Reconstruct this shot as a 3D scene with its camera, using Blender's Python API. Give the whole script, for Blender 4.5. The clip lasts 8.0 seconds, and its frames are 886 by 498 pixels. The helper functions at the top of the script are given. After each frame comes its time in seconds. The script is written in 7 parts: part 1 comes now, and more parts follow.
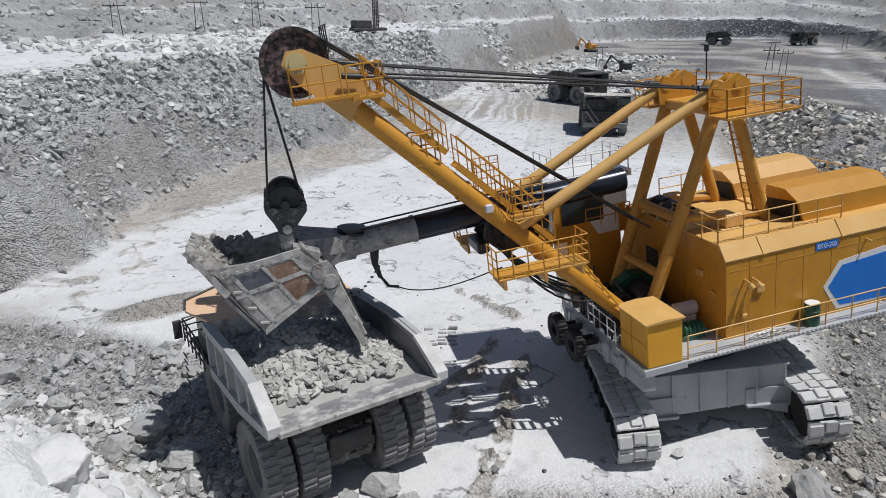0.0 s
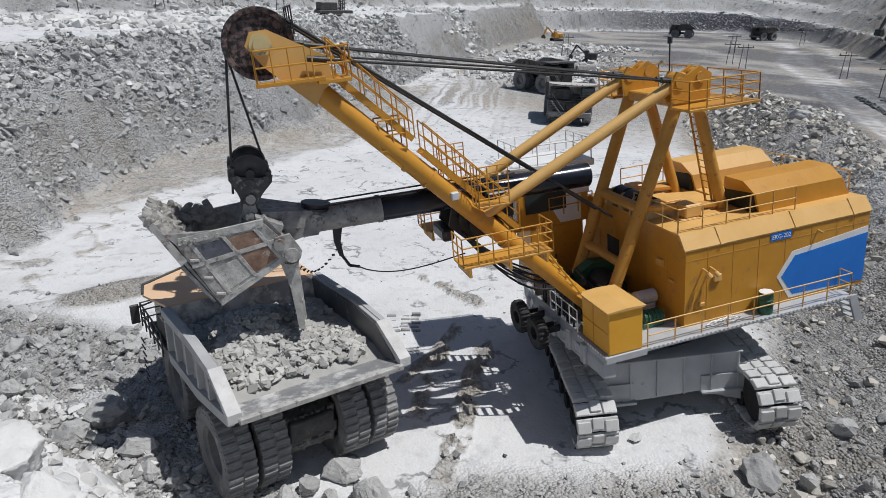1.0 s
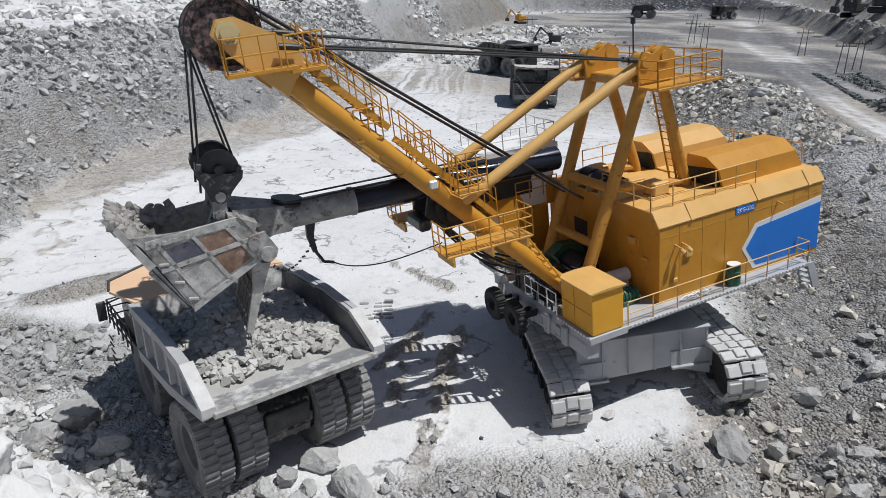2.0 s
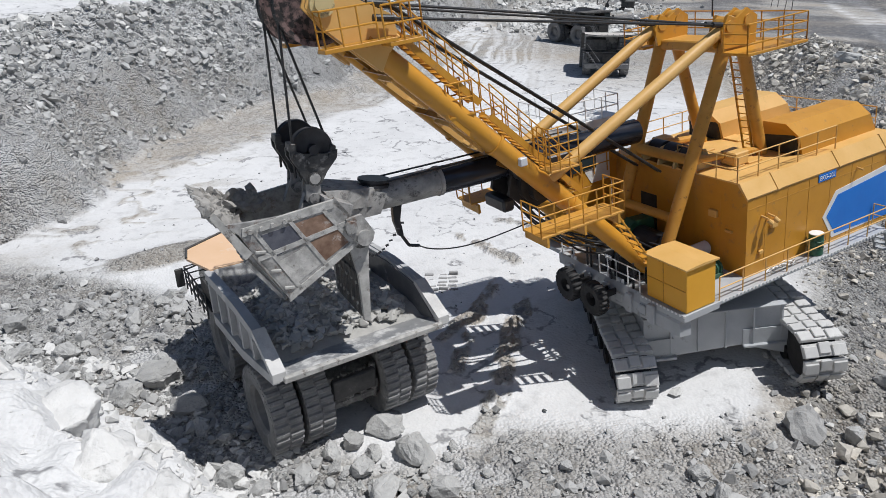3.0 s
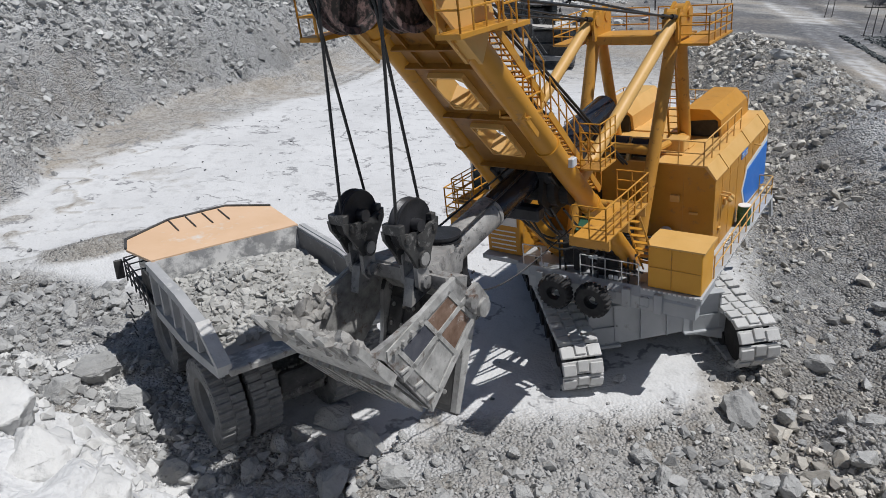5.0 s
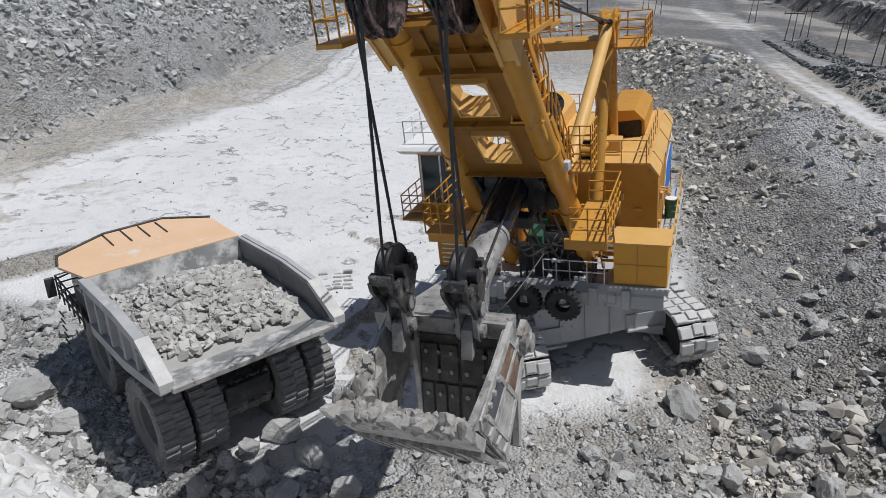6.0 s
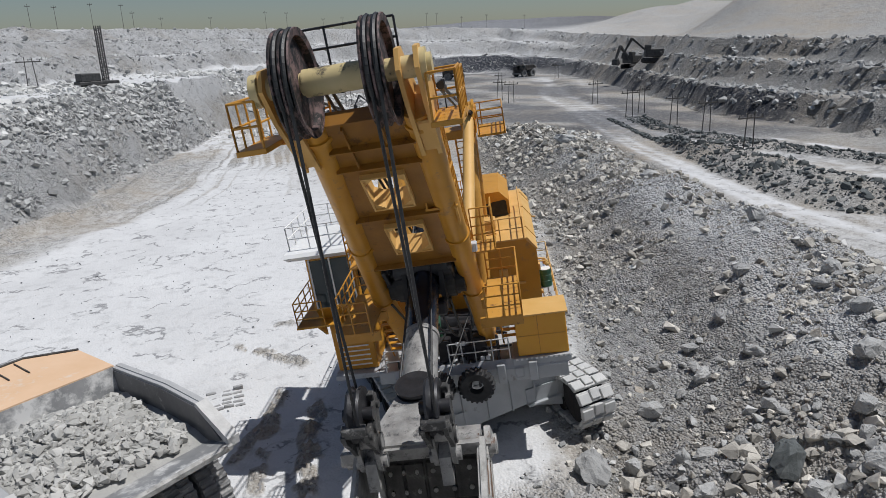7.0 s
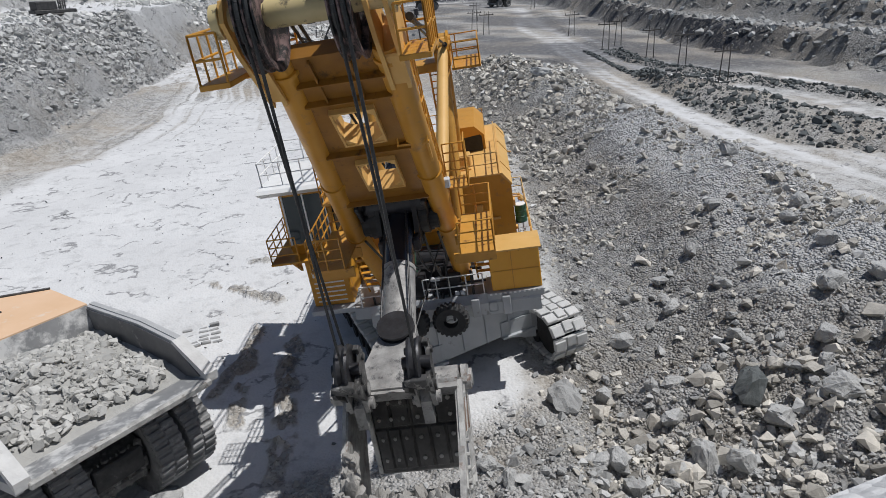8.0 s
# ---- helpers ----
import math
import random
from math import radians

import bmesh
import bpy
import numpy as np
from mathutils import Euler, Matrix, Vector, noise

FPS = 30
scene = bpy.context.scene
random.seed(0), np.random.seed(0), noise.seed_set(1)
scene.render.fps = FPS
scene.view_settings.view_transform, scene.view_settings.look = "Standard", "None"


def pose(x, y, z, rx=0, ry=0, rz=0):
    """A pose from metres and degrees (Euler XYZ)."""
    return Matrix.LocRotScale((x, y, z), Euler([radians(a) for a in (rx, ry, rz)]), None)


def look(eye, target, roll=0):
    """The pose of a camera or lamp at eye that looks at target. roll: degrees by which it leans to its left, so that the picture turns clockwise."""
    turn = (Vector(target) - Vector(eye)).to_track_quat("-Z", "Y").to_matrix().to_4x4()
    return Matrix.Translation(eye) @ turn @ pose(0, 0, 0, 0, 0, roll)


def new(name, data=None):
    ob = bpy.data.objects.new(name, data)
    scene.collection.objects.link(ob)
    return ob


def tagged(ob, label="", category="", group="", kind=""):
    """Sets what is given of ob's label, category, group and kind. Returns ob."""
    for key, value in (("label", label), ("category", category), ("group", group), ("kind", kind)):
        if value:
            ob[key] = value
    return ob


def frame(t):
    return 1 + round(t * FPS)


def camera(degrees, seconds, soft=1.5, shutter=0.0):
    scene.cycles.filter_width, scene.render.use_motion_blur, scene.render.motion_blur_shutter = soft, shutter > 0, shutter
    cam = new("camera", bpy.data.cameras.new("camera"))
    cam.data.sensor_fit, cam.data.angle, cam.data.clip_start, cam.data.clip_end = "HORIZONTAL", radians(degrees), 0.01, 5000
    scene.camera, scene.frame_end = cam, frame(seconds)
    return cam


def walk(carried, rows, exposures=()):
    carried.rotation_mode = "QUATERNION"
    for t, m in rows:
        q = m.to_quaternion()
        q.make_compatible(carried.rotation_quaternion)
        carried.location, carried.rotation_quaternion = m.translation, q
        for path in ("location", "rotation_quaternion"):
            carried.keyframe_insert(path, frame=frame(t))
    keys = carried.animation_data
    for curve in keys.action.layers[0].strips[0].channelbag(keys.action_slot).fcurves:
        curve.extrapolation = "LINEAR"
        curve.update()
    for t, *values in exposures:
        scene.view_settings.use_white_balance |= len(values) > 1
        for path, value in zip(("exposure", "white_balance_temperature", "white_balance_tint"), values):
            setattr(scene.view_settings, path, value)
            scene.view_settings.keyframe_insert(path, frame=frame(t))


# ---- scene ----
# ---- camera: held by hand on the bench edge, turning ----
cam = camera(66.3, 8.0, soft=0.7)
PATH = [
    (0.0, (0, 0, 17.5), (-0.000, 28.191, 7.240), 0.00),
    (0.3, (0, 0, 17.5), (-3.338, 27.645, 6.337), 0.82),
    (0.5, (0, 0, 17.5), (-4.411, 27.336, 5.955), 0.83),
    (0.7, (0, 0, 17.5), (-1.750, 27.746, 6.227), 1.84),
    (1.0, (0, 0, 17.5), (1.590, 27.947, 6.710), 1.84),
    (1.2, (0, 0, 17.5), (3.436, 27.897, 7.014), 2.16),
    (2.3, (0, 0, 17.5), (2.471, 27.555, 5.898), 0.20),
    (2.5, (0, 0, 17.5), (1.822, 27.588, 5.856), 0.16),
    (2.7, (0, 0, 17.5), (1.052, 27.525, 5.614), -0.26),
    (3.0, (0, 0, 17.5), (-0.015, 27.277, 5.012), -0.69),
    (3.2, (0, 0, 17.5), (-0.752, 27.182, 4.828), -1.56),
    (3.5, (0, 0, 17.5), (-0.342, 26.292, 3.057), -0.89),
    (3.7, (0, 0, 17.5), (-0.471, 25.646, 1.941), -0.11),
    (4.0, (0, 0, 17.5), (-2.786, 25.341, 1.687), -2.91),
    (4.2, (0, 0, 17.5), (-2.066, 25.933, 2.559), -3.99),
    (4.5, (0, 0, 17.5), (0.800, 26.806, 4.054), -2.15),
    (4.7, (0, 0, 17.5), (1.372, 27.075, 4.652), -0.34),
    (5.8, (0, 0, 17.5), (4.361, 26.686, 4.507), 2.89),
    (6.0, (0, 0, 17.5), (4.636, 26.845, 4.937), 1.67),
    (6.2, (0, 0, 17.5), (5.742, 27.238, 6.315), 0.07),
    (6.5, (0, 0, 17.5), (7.377, 27.259, 7.376), -0.93),
    (6.8, (0, 0, 17.5), (8.968, 27.122, 8.336), -1.35),
    (7.0, (0, 0, 17.5), (9.760, 26.982, 8.740), -1.97),
    (7.2, (0, 0, 17.5), (10.782, 26.547, 8.612), -2.08),
    (7.5, (0, 0, 17.5), (10.327, 25.403, 5.333), -2.06),
    (7.7, (0, 0, 17.5), (10.171, 25.301, 4.994), -1.86),
    (8.0, (0, 0, 17.5), (10.359, 25.718, 6.041), -1.65),
]
EXPOSURES = [(t, stops, 6320, 10) for t, stops in ((0.0, -0.05), (1.2, -0.06), (2.3, 0.10), (3.5, 0.12), (4.0, 0.10), (4.5, -0.03), (5.8, -0.06), (8.0, -0.06))]
walk(cam, [(t, look(eye, target, roll)) for t, eye, target, roll in PATH], EXPOSURES)

# ---- light ----
SUN_AZ, SUN_EL = 106.0, 68.0      # degrees clockwise from +y, and above the horizon
world = bpy.data.worlds.new("sky")
scene.world = world
world.use_nodes = True
wn = world.node_tree.nodes
sky = wn.new("ShaderNodeTexSky")
sky.sky_type = 'NISHITA'
sky.sun_disc = False
sky.sun_elevation = radians(SUN_EL)
sky.sun_rotation = radians(SUN_AZ)
sky.dust_density = 0.7
sky.ozone_density = 1.5
sky.air_density = 1.0
wn["Background"].inputs["Strength"].default_value = 0.053
world.node_tree.links.new(sky.outputs["Color"], wn["Background"].inputs["Color"])
sun = new("sun", bpy.data.lights.new("sun", 'SUN'))
sun.data.energy = 3.85
sun.data.angle = radians(0.55)
sun.data.color = (1.0, 0.975, 0.94)
_a, _e = radians(SUN_AZ), radians(SUN_EL)
SUN_WAY = Vector((math.sin(_a) * math.cos(_e), math.cos(_a) * math.cos(_e), math.sin(_e)))
sun.matrix_world = look(SUN_WAY * 200, (0, 0, 0))
scene.view_settings.exposure = 0.0

# ---- materials ----


def surface(name, c1, c2, scale=2.0, rough=0.6, metal=0.0, bump=0.2, bscale=20.0, c3=None, c3_amount=0.5, c3_scale=1.2, island=0.0, coords="Object"):
    """Two colours mixed by noise, a third in patches, fine bump."""
    m = bpy.data.materials.new(name)
    m.use_nodes = True
    nt = m.node_tree
    n, l = nt.nodes, nt.links
    b = n["Principled BSDF"]
    tc = n.new("ShaderNodeTexCoord")
    co = tc.outputs[coords]

    def noise_node(sc, det, rgh=0.6):
        k = n.new("ShaderNodeTexNoise")
        k.inputs["Scale"].default_value, k.inputs["Detail"].default_value, k.inputs["Roughness"].default_value = sc, det, rgh
        l.new(co, k.inputs["Vector"])
        return k.outputs["Fac"]

    def mix(fac, a, bcol):
        k = n.new("ShaderNodeMix")
        k.data_type = 'RGBA'
        l.new(fac, k.inputs[0])
        for v, sock in ((a, k.inputs[6]), (bcol, k.inputs[7])):
            if isinstance(v, tuple):
                sock.default_value = (*v, 1)
            else:
                l.new(v, sock)
        return k.outputs[2]

    def ramp(fac, lo, hi):
        k = n.new("ShaderNodeMapRange")
        k.inputs[1].default_value, k.inputs[2].default_value = lo, hi
        l.new(fac, k.inputs[0])
        return k.outputs[0]

    col = mix(ramp(noise_node(scale, 6), 0.3, 0.7), c1, c2)
    if c3 is not None:
        lo = 0.72 - 0.4 * c3_amount
        col = mix(ramp(noise_node(c3_scale, 8, 0.7), lo, lo + 0.12), col, c3)
    if island:
        g = n.new("ShaderNodeNewGeometry")
        hsv = n.new("ShaderNodeHueSaturation")
        l.new(ramp(g.outputs["Random Per Island"], 0, 1), hsv.inputs["Fac"])
        mr = n.new("ShaderNodeMapRange")
        mr.inputs[3].default_value, mr.inputs[4].default_value = 1 - island, 1 + island
        l.new(g.outputs["Random Per Island"], mr.inputs[0])
        l.new(mr.outputs[0], hsv.inputs["Value"])
        hsv.inputs["Fac"].default_value = 1.0
        for lk in list(hsv.inputs["Fac"].links):
            l.remove(lk)
        l.new(col, hsv.inputs["Color"])
        col = hsv.outputs[0]
    l.new(col, b.inputs["Base Color"])
    rr = n.new("ShaderNodeMapRange")
    rr.inputs[3].default_value, rr.inputs[4].default_value = max(0.05, rough - 0.12), min(1, rough + 0.12)
    l.new(noise_node(scale * 2.3, 4), rr.inputs[0])
    l.new(rr.outputs[0], b.inputs["Roughness"])
    b.inputs["Metallic"].default_value = metal
    if bump:
        k = n.new("ShaderNodeBump")
        k.inputs["Strength"].default_value, k.inputs["Distance"].default_value = bump, 0.4 / bscale
        l.new(noise_node(bscale, 6), k.inputs["Height"])
        l.new(k.outputs[0], b.inputs["Normal"])
    return m


YELLOW = surface("yellow_paint", (0.51, 0.235, 0.022), (0.60, 0.29, 0.034), 0.7, 0.42, 0, 0.05, 40, (0.36, 0.19, 0.06), 0.36, 2.3)
# grease stains, plus the shade under the boom put into the colour
SHADED_GREASY_YELLOW = surface("shaded_stained_yellow_paint", (0.21, 0.09, 0.014), (0.34, 0.155, 0.02), 0.9, 0.4, 0, 0.08, 30, (0.07, 0.035, 0.015), 0.36, 1.6)
YELLOW_BOX = surface("bright_yellow_paint", (0.72, 0.35, 0.03), (0.78, 0.40, 0.04), 0.8, 0.4, 0, 0.04, 40, (0.60, 0.36, 0.10), 0.15, 2.0)
YELLOW_PALE = surface("sun_bleached_yellow_paint", (0.62, 0.36, 0.10), (0.70, 0.43, 0.15), 0.8, 0.5, 0, 0.05, 40, (0.56, 0.34, 0.10), 0.3, 3.0)
RUSTY_YELLOW = surface("worn_yellow_paint", (0.50, 0.24, 0.03), (0.60, 0.31, 0.06), 1.0, 0.5, 0, 0.1, 40, (0.16, 0.07, 0.03), 0.35, 3.5)
DARK_STEEL = surface("greasy_dark_steel", (0.018, 0.018, 0.02), (0.05, 0.05, 0.055), 2.0, 0.42, 0.3, 0.25, 25, (0.12, 0.11, 0.10), 0.2, 2.5)
BLACK_ROPE = surface("black_greased_rope", (0.012, 0.012, 0.013), (0.03, 0.03, 0.03), 8.0, 0.5, 0.0, 0.6, 60)
WORN_STEEL = surface("dusty_worn_steel", (0.17, 0.167, 0.16), (0.50, 0.49, 0.47), 2.6, 0.55, 0.25, 0.5, 12, (0.15, 0.085, 0.055), 0.4, 2.2)
# scraped steel, its base darkened for the shade inside the dipper
DOOR_STEEL = surface("shaded_scraped_steel", (0.05, 0.049, 0.048), (0.12, 0.117, 0.112), 2.2, 0.5, 0.4, 0.4, 12, (0.26, 0.25, 0.24), 0.3, 2.4)
RUST = surface("scraped_rusty_plate", (0.15, 0.085, 0.055), (0.30, 0.20, 0.145), 3.0, 0.6, 0.2, 0.4, 14, (0.48, 0.46, 0.43), 0.34, 2.6)
BLUE_STEEL = surface("scraped_blue_steel", (0.07, 0.075, 0.10), (0.15, 0.155, 0.18), 2.4, 0.45, 0.4, 0.3, 14, (0.45, 0.44, 0.42), 0.3, 3.2)
DUSTY_STEEL = surface("rock_dusted_steel", (0.27, 0.265, 0.25), (0.54, 0.53, 0.505), 2.4, 0.75, 0.1, 0.6, 10, (0.12, 0.10, 0.085), 0.36, 3.0)
ARM_DARK = surface("dark_blue_oiled_tube", (0.02, 0.022, 0.03), (0.045, 0.05, 0.065), 0.6, 0.22, 0.5, 0.04, 30, (0.13, 0.12, 0.115), 0.22, 0.9)
ARM_DUSTY = surface("dusty_tube", (0.19, 0.185, 0.18), (0.44, 0.43, 0.41), 2.0, 0.6, 0.2, 0.4, 14, (0.05, 0.05, 0.055), 0.46, 2.6)
GREY_PAINT = surface("grey_machine_paint", (0.36, 0.375, 0.39), (0.47, 0.485, 0.50), 0.8, 0.5, 0, 0.08, 30, (0.20, 0.19, 0.18), 0.3, 1.6)
SHOE = surface("crawler_shoe_steel", (0.48, 0.48, 0.47), (0.62, 0.615, 0.60), 1.5, 0.7, 0.1, 0.3, 16, (0.25, 0.245, 0.235), 0.35, 1.4)
# dark machinery, and a colour for shade in gaps and openings
PIT_BLACK = surface("dark_mechanism_and_shade", (0.015, 0.014, 0.014), (0.04, 0.037, 0.035), 3.0, 0.6, 0.2, 0.3, 20)
WHITE_PAINT = surface("white_paint", (0.72, 0.72, 0.70), (0.80, 0.80, 0.79), 1.0, 0.45, 0, 0.04, 30, (0.5, 0.48, 0.44), 0.2, 1.5)
BLUE_PAINT = surface("blue_paint", (0.01, 0.16, 0.60), (0.015, 0.20, 0.68), 0.8, 0.4, 0, 0.03, 40)
RUBBER = surface("dusty_tyre_rubber", (0.15, 0.15, 0.152), (0.25, 0.248, 0.243), 1.8, 0.8, 0, 0.3, 18, (0.38, 0.375, 0.36), 0.4, 1.5)
DARK_RUBBER = surface("black_rubber", (0.014, 0.014, 0.015), (0.035, 0.035, 0.036), 3.0, 0.75, 0, 0.4, 20)
TRUCK_GREY = surface("truck_body_paint", (0.34, 0.345, 0.35), (0.44, 0.44, 0.44), 0.9, 0.6, 0, 0.12, 20, (0.56, 0.55, 0.53), 0.35, 1.3)
TRUCK_INNER = surface("scraped_body_floor", (0.20, 0.205, 0.21), (0.34, 0.34, 0.34), 0.8, 0.5, 0.2, 0.12, 18, (0.66, 0.655, 0.64), 0.62, 0.9)
TRUCK_CANOPY = surface("faded_orange_paint", (0.66, 0.44, 0.27), (0.72, 0.50, 0.33), 0.6, 0.6, 0, 0.08, 25, (0.66, 0.62, 0.57), 0.42, 0.7)
TRUCK_DARK = surface("truck_chassis", (0.03, 0.03, 0.032), (0.09, 0.088, 0.085), 2.0, 0.6, 0.2, 0.25, 20, (0.2, 0.19, 0.18), 0.25, 2.0)
RIM = surface("grey_rim", (0.16, 0.16, 0.165), (0.25, 0.25, 0.245), 2.0, 0.6, 0.2, 0.15, 20)
GREEN = surface("green_paint", (0.02, 0.09, 0.05), (0.04, 0.13, 0.08), 2.0, 0.45, 0, 0.1, 20, (0.1, 0.1, 0.09), 0.3, 2.0)
RED = surface("red_paint", (0.25, 0.02, 0.03), (0.35, 0.04, 0.05), 2.0, 0.45, 0, 0.1, 20)
LAMP_GLASS = surface("lamp_glass", (0.55, 0.57, 0.6), (0.65, 0.67, 0.7), 5.0, 0.15, 0, 0.0)
SHEAVE = surface("worn_sheave", (0.13, 0.085, 0.08), (0.24, 0.16, 0.15), 2.0, 0.6, 0.1, 0.2, 20, (0.016, 0.015, 0.015), 0.74, 4.2)
AXLE = surface("cream_axle_paint", (0.55, 0.45, 0.22), (0.62, 0.50, 0.27), 2.0, 0.45, 0, 0.05, 30, (0.06, 0.05, 0.045), 0.4, 2.4)
POLE = surface("weathered_pole", (0.07, 0.065, 0.06), (0.12, 0.11, 0.10), 2.0, 0.8, 0, 0.2, 20)
ROCK = surface("broken_rock", (0.33, 0.33, 0.325), (0.47, 0.468, 0.455), 1.1, 0.9, 0, 0.8, 5.0, (0.20, 0.20, 0.205), 0.36, 1.6, island=0.32)
HEAP_ROCK = surface("mixed_heap_rock", (0.36, 0.338, 0.30), (0.56, 0.53, 0.475), 1.4, 0.9, 0, 0.8, 5.0, (0.36, 0.30, 0.235), 0.34, 0.22, island=0.42)
WHITE_ROCK = surface("chalky_rock", (0.57, 0.565, 0.55), (0.67, 0.665, 0.65), 1.2, 0.9, 0, 1.0, 5.0, (0.48, 0.475, 0.455), 0.32, 0.9)
DARK_ROCK = surface("dark_rock", (0.075, 0.085, 0.085), (0.14, 0.15, 0.15), 1.1, 0.9, 0, 0.5, 5.0, island=0.2)
LOAD_ROCK = surface("loaded_rock", (0.36, 0.355, 0.335), (0.48, 0.47, 0.445), 1.4, 0.9, 0, 0.5, 6.0, (0.22, 0.215, 0.205), 0.35, 1.0, island=0.22)

GLASS = bpy.data.materials.new("tinted_glass")
GLASS.use_nodes = True
GLASS.node_tree.nodes["Principled BSDF"].inputs["Base Color"].default_value = (0.03, 0.045, 0.05, 1)
GLASS.node_tree.nodes["Principled BSDF"].inputs["Roughness"].default_value = 0.06

# ---- mesh helpers ----


def part(name, bm, material, parent, label="", smooth=False):
    me = bpy.data.meshes.new(name)
    bm.normal_update()
    bm.to_mesh(me)
    bm.free()
    me.materials.append(material)
    if smooth:
        for p in me.polygons:
            p.use_smooth = True
        me.set_sharp_from_angle(angle=radians(35))
    ob = new(name, me)
    if parent is not None:
        ob.parent = parent
    if label:
        tagged(ob, label)
    return ob


def B():
    return bmesh.new()


def parts(name, bm, material, parent, label=""):
    """Like part(), with an object for each loose piece."""
    left = set(bm.verts)
    made = []
    while left:
        todo, isle = [left.pop()], []
        while todo:
            v = todo.pop()
            isle.append(v)
            for e in v.link_edges:
                o = e.other_vert(v)
                if o in left:
                    left.remove(o)
                    todo.append(o)
        nb = bmesh.new()
        copy = {v: nb.verts.new(v.co) for v in isle}
        for fc in {fc for v in isle for fc in v.link_faces}:
            nb.faces.new([copy[v] for v in fc.verts])
        bmesh.ops.recalc_face_normals(nb, faces=nb.faces)
        made.append(part(name, nb, material, parent, label, True))
    bm.free()
    return made


def add_box(bm, x0, x1, y0, y1, z0, z1, bevel=0.0, m=None):
    r = bmesh.ops.create_cube(bm, size=1.0)
    vs = r["verts"]
    for v in vs:
        v.co = Vector(((x0 + x1) / 2 + v.co.x * (x1 - x0), (y0 + y1) / 2 + v.co.y * (y1 - y0), (z0 + z1) / 2 + v.co.z * (z1 - z0)))
    if bevel:
        es = {e for v in vs for e in v.link_edges}
        q = bmesh.ops.bevel(bm, geom=list(es), offset=bevel, segments=1, affect='EDGES')
        vs = list({v for fc in q["faces"] for v in fc.verts} | {v for v in vs if v.is_valid})
    if m is not None:
        bmesh.ops.transform(bm, matrix=m, verts=vs)
    return bm


def add_cyl(bm, p0, p1, r, segs=12, r2=None, caps=True):
    p0, p1 = Vector(p0), Vector(p1)
    d = p1 - p0
    m = Matrix.Translation((p0 + p1) / 2) @ d.to_track_quat('Z', 'Y').to_matrix().to_4x4()
    bmesh.ops.create_cone(bm, cap_ends=caps, segments=segs, radius1=r, radius2=r if r2 is None else r2, depth=d.length, matrix=m)
    return bm


def add_prism(bm, poly, axis, a0, a1):
    """Extrudes a polygon of (u, v) along axis 'x', 'y' or 'z'."""
    def put(u, v, a):
        return {"x": (a, u, v), "y": (u, a, v), "z": (u, v, a)}[axis]
    v0 = [bm.verts.new(put(u, v, a0)) for u, v in poly]
    v1 = [bm.verts.new(put(u, v, a1)) for u, v in poly]
    k = len(poly)
    fs = [bm.faces.new(v0), bm.faces.new(list(reversed(v1)))]
    for i in range(k):
        fs.append(bm.faces.new((v0[i], v1[i], v1[(i + 1) % k], v0[(i + 1) % k])))
    bmesh.ops.recalc_face_normals(bm, faces=fs)
    return bm


def add_lathe(bm, profile, centre, axis, segs=32):
    """Turns a profile of (radius, along) about axis 'y' or 'x' through centre."""
    rings = []
    for r, a in profile:
        ring = []
        for k in range(segs):
            t = 2 * math.pi * k / segs
            u, v = r * math.cos(t), r * math.sin(t)
            co = (u, a, v) if axis == "y" else (a, u, v)
            ring.append(bm.verts.new(Vector(centre) + Vector(co)))
        rings.append(ring)
    fs = []
    for a, b in zip(rings, rings[1:]):
        for k in range(segs):
            fs.append(bm.faces.new((a[k], a[(k + 1) % segs], b[(k + 1) % segs], b[k])))
    fs.append(bm.faces.new(rings[0]))
    fs.append(bm.faces.new(list(reversed(rings[-1]))))
    bmesh.ops.recalc_face_normals(bm, faces=fs)
    return bm


def add_rail(bm, pts, height=1.0, step=1.1, r=0.028, up=(0, 0, 1), mids=1):
    """A handrail along pts: posts, a top bar and middle bars."""
    up = Vector(up).normalized()
    pts = [Vector(p) for p in pts]
    for a, b in zip(pts, pts[1:]):
        for k in range(1, mids + 2):
            o = up * height * k / (mids + 1)
            add_cyl(bm, a + o, b + o, r, 6)
        n = max(1, round((b - a).length / step))
        for i in range(n + 1):
            p = a.lerp(b, i / n)
            add_cyl(bm, p, p + up * height, r, 6)
    return bm


def hash01(i, j, s):
    v = np.sin(i * 127.1 + j * 311.7 + s * 74.7) * 43758.5453
    return v - np.floor(v)


def vnoise(x, y, s=0):
    xi, yi = np.floor(x), np.floor(y)
    fx, fy = x - xi, y - yi
    fx, fy = fx * fx * (3 - 2 * fx), fy * fy * (3 - 2 * fy)
    a, b = hash01(xi, yi, s), hash01(xi + 1, yi, s)
    c, d = hash01(xi, yi + 1, s), hash01(xi + 1, yi + 1, s)
    return (a + (b - a) * fx) * (1 - fy) + (c + (d - c) * fx) * fy


def fbm(x, y, octaves=5, s=0, gain=0.5):
    x, y = np.asarray(x, float), np.asarray(y, float)
    v, amp, tot = 0, 1.0, 0
    for o in range(octaves):
        v = v + amp * vnoise(x * 2 ** o + 17.3 * o, y * 2 ** o - 9.1 * o, s + o)
        tot += amp
        amp *= gain
    return v / tot * 2 - 1


def ss(a, b, v):
    t = np.clip((v - a) / (b - a), 0, 1)
    return t * t * (3 - 2 * t)

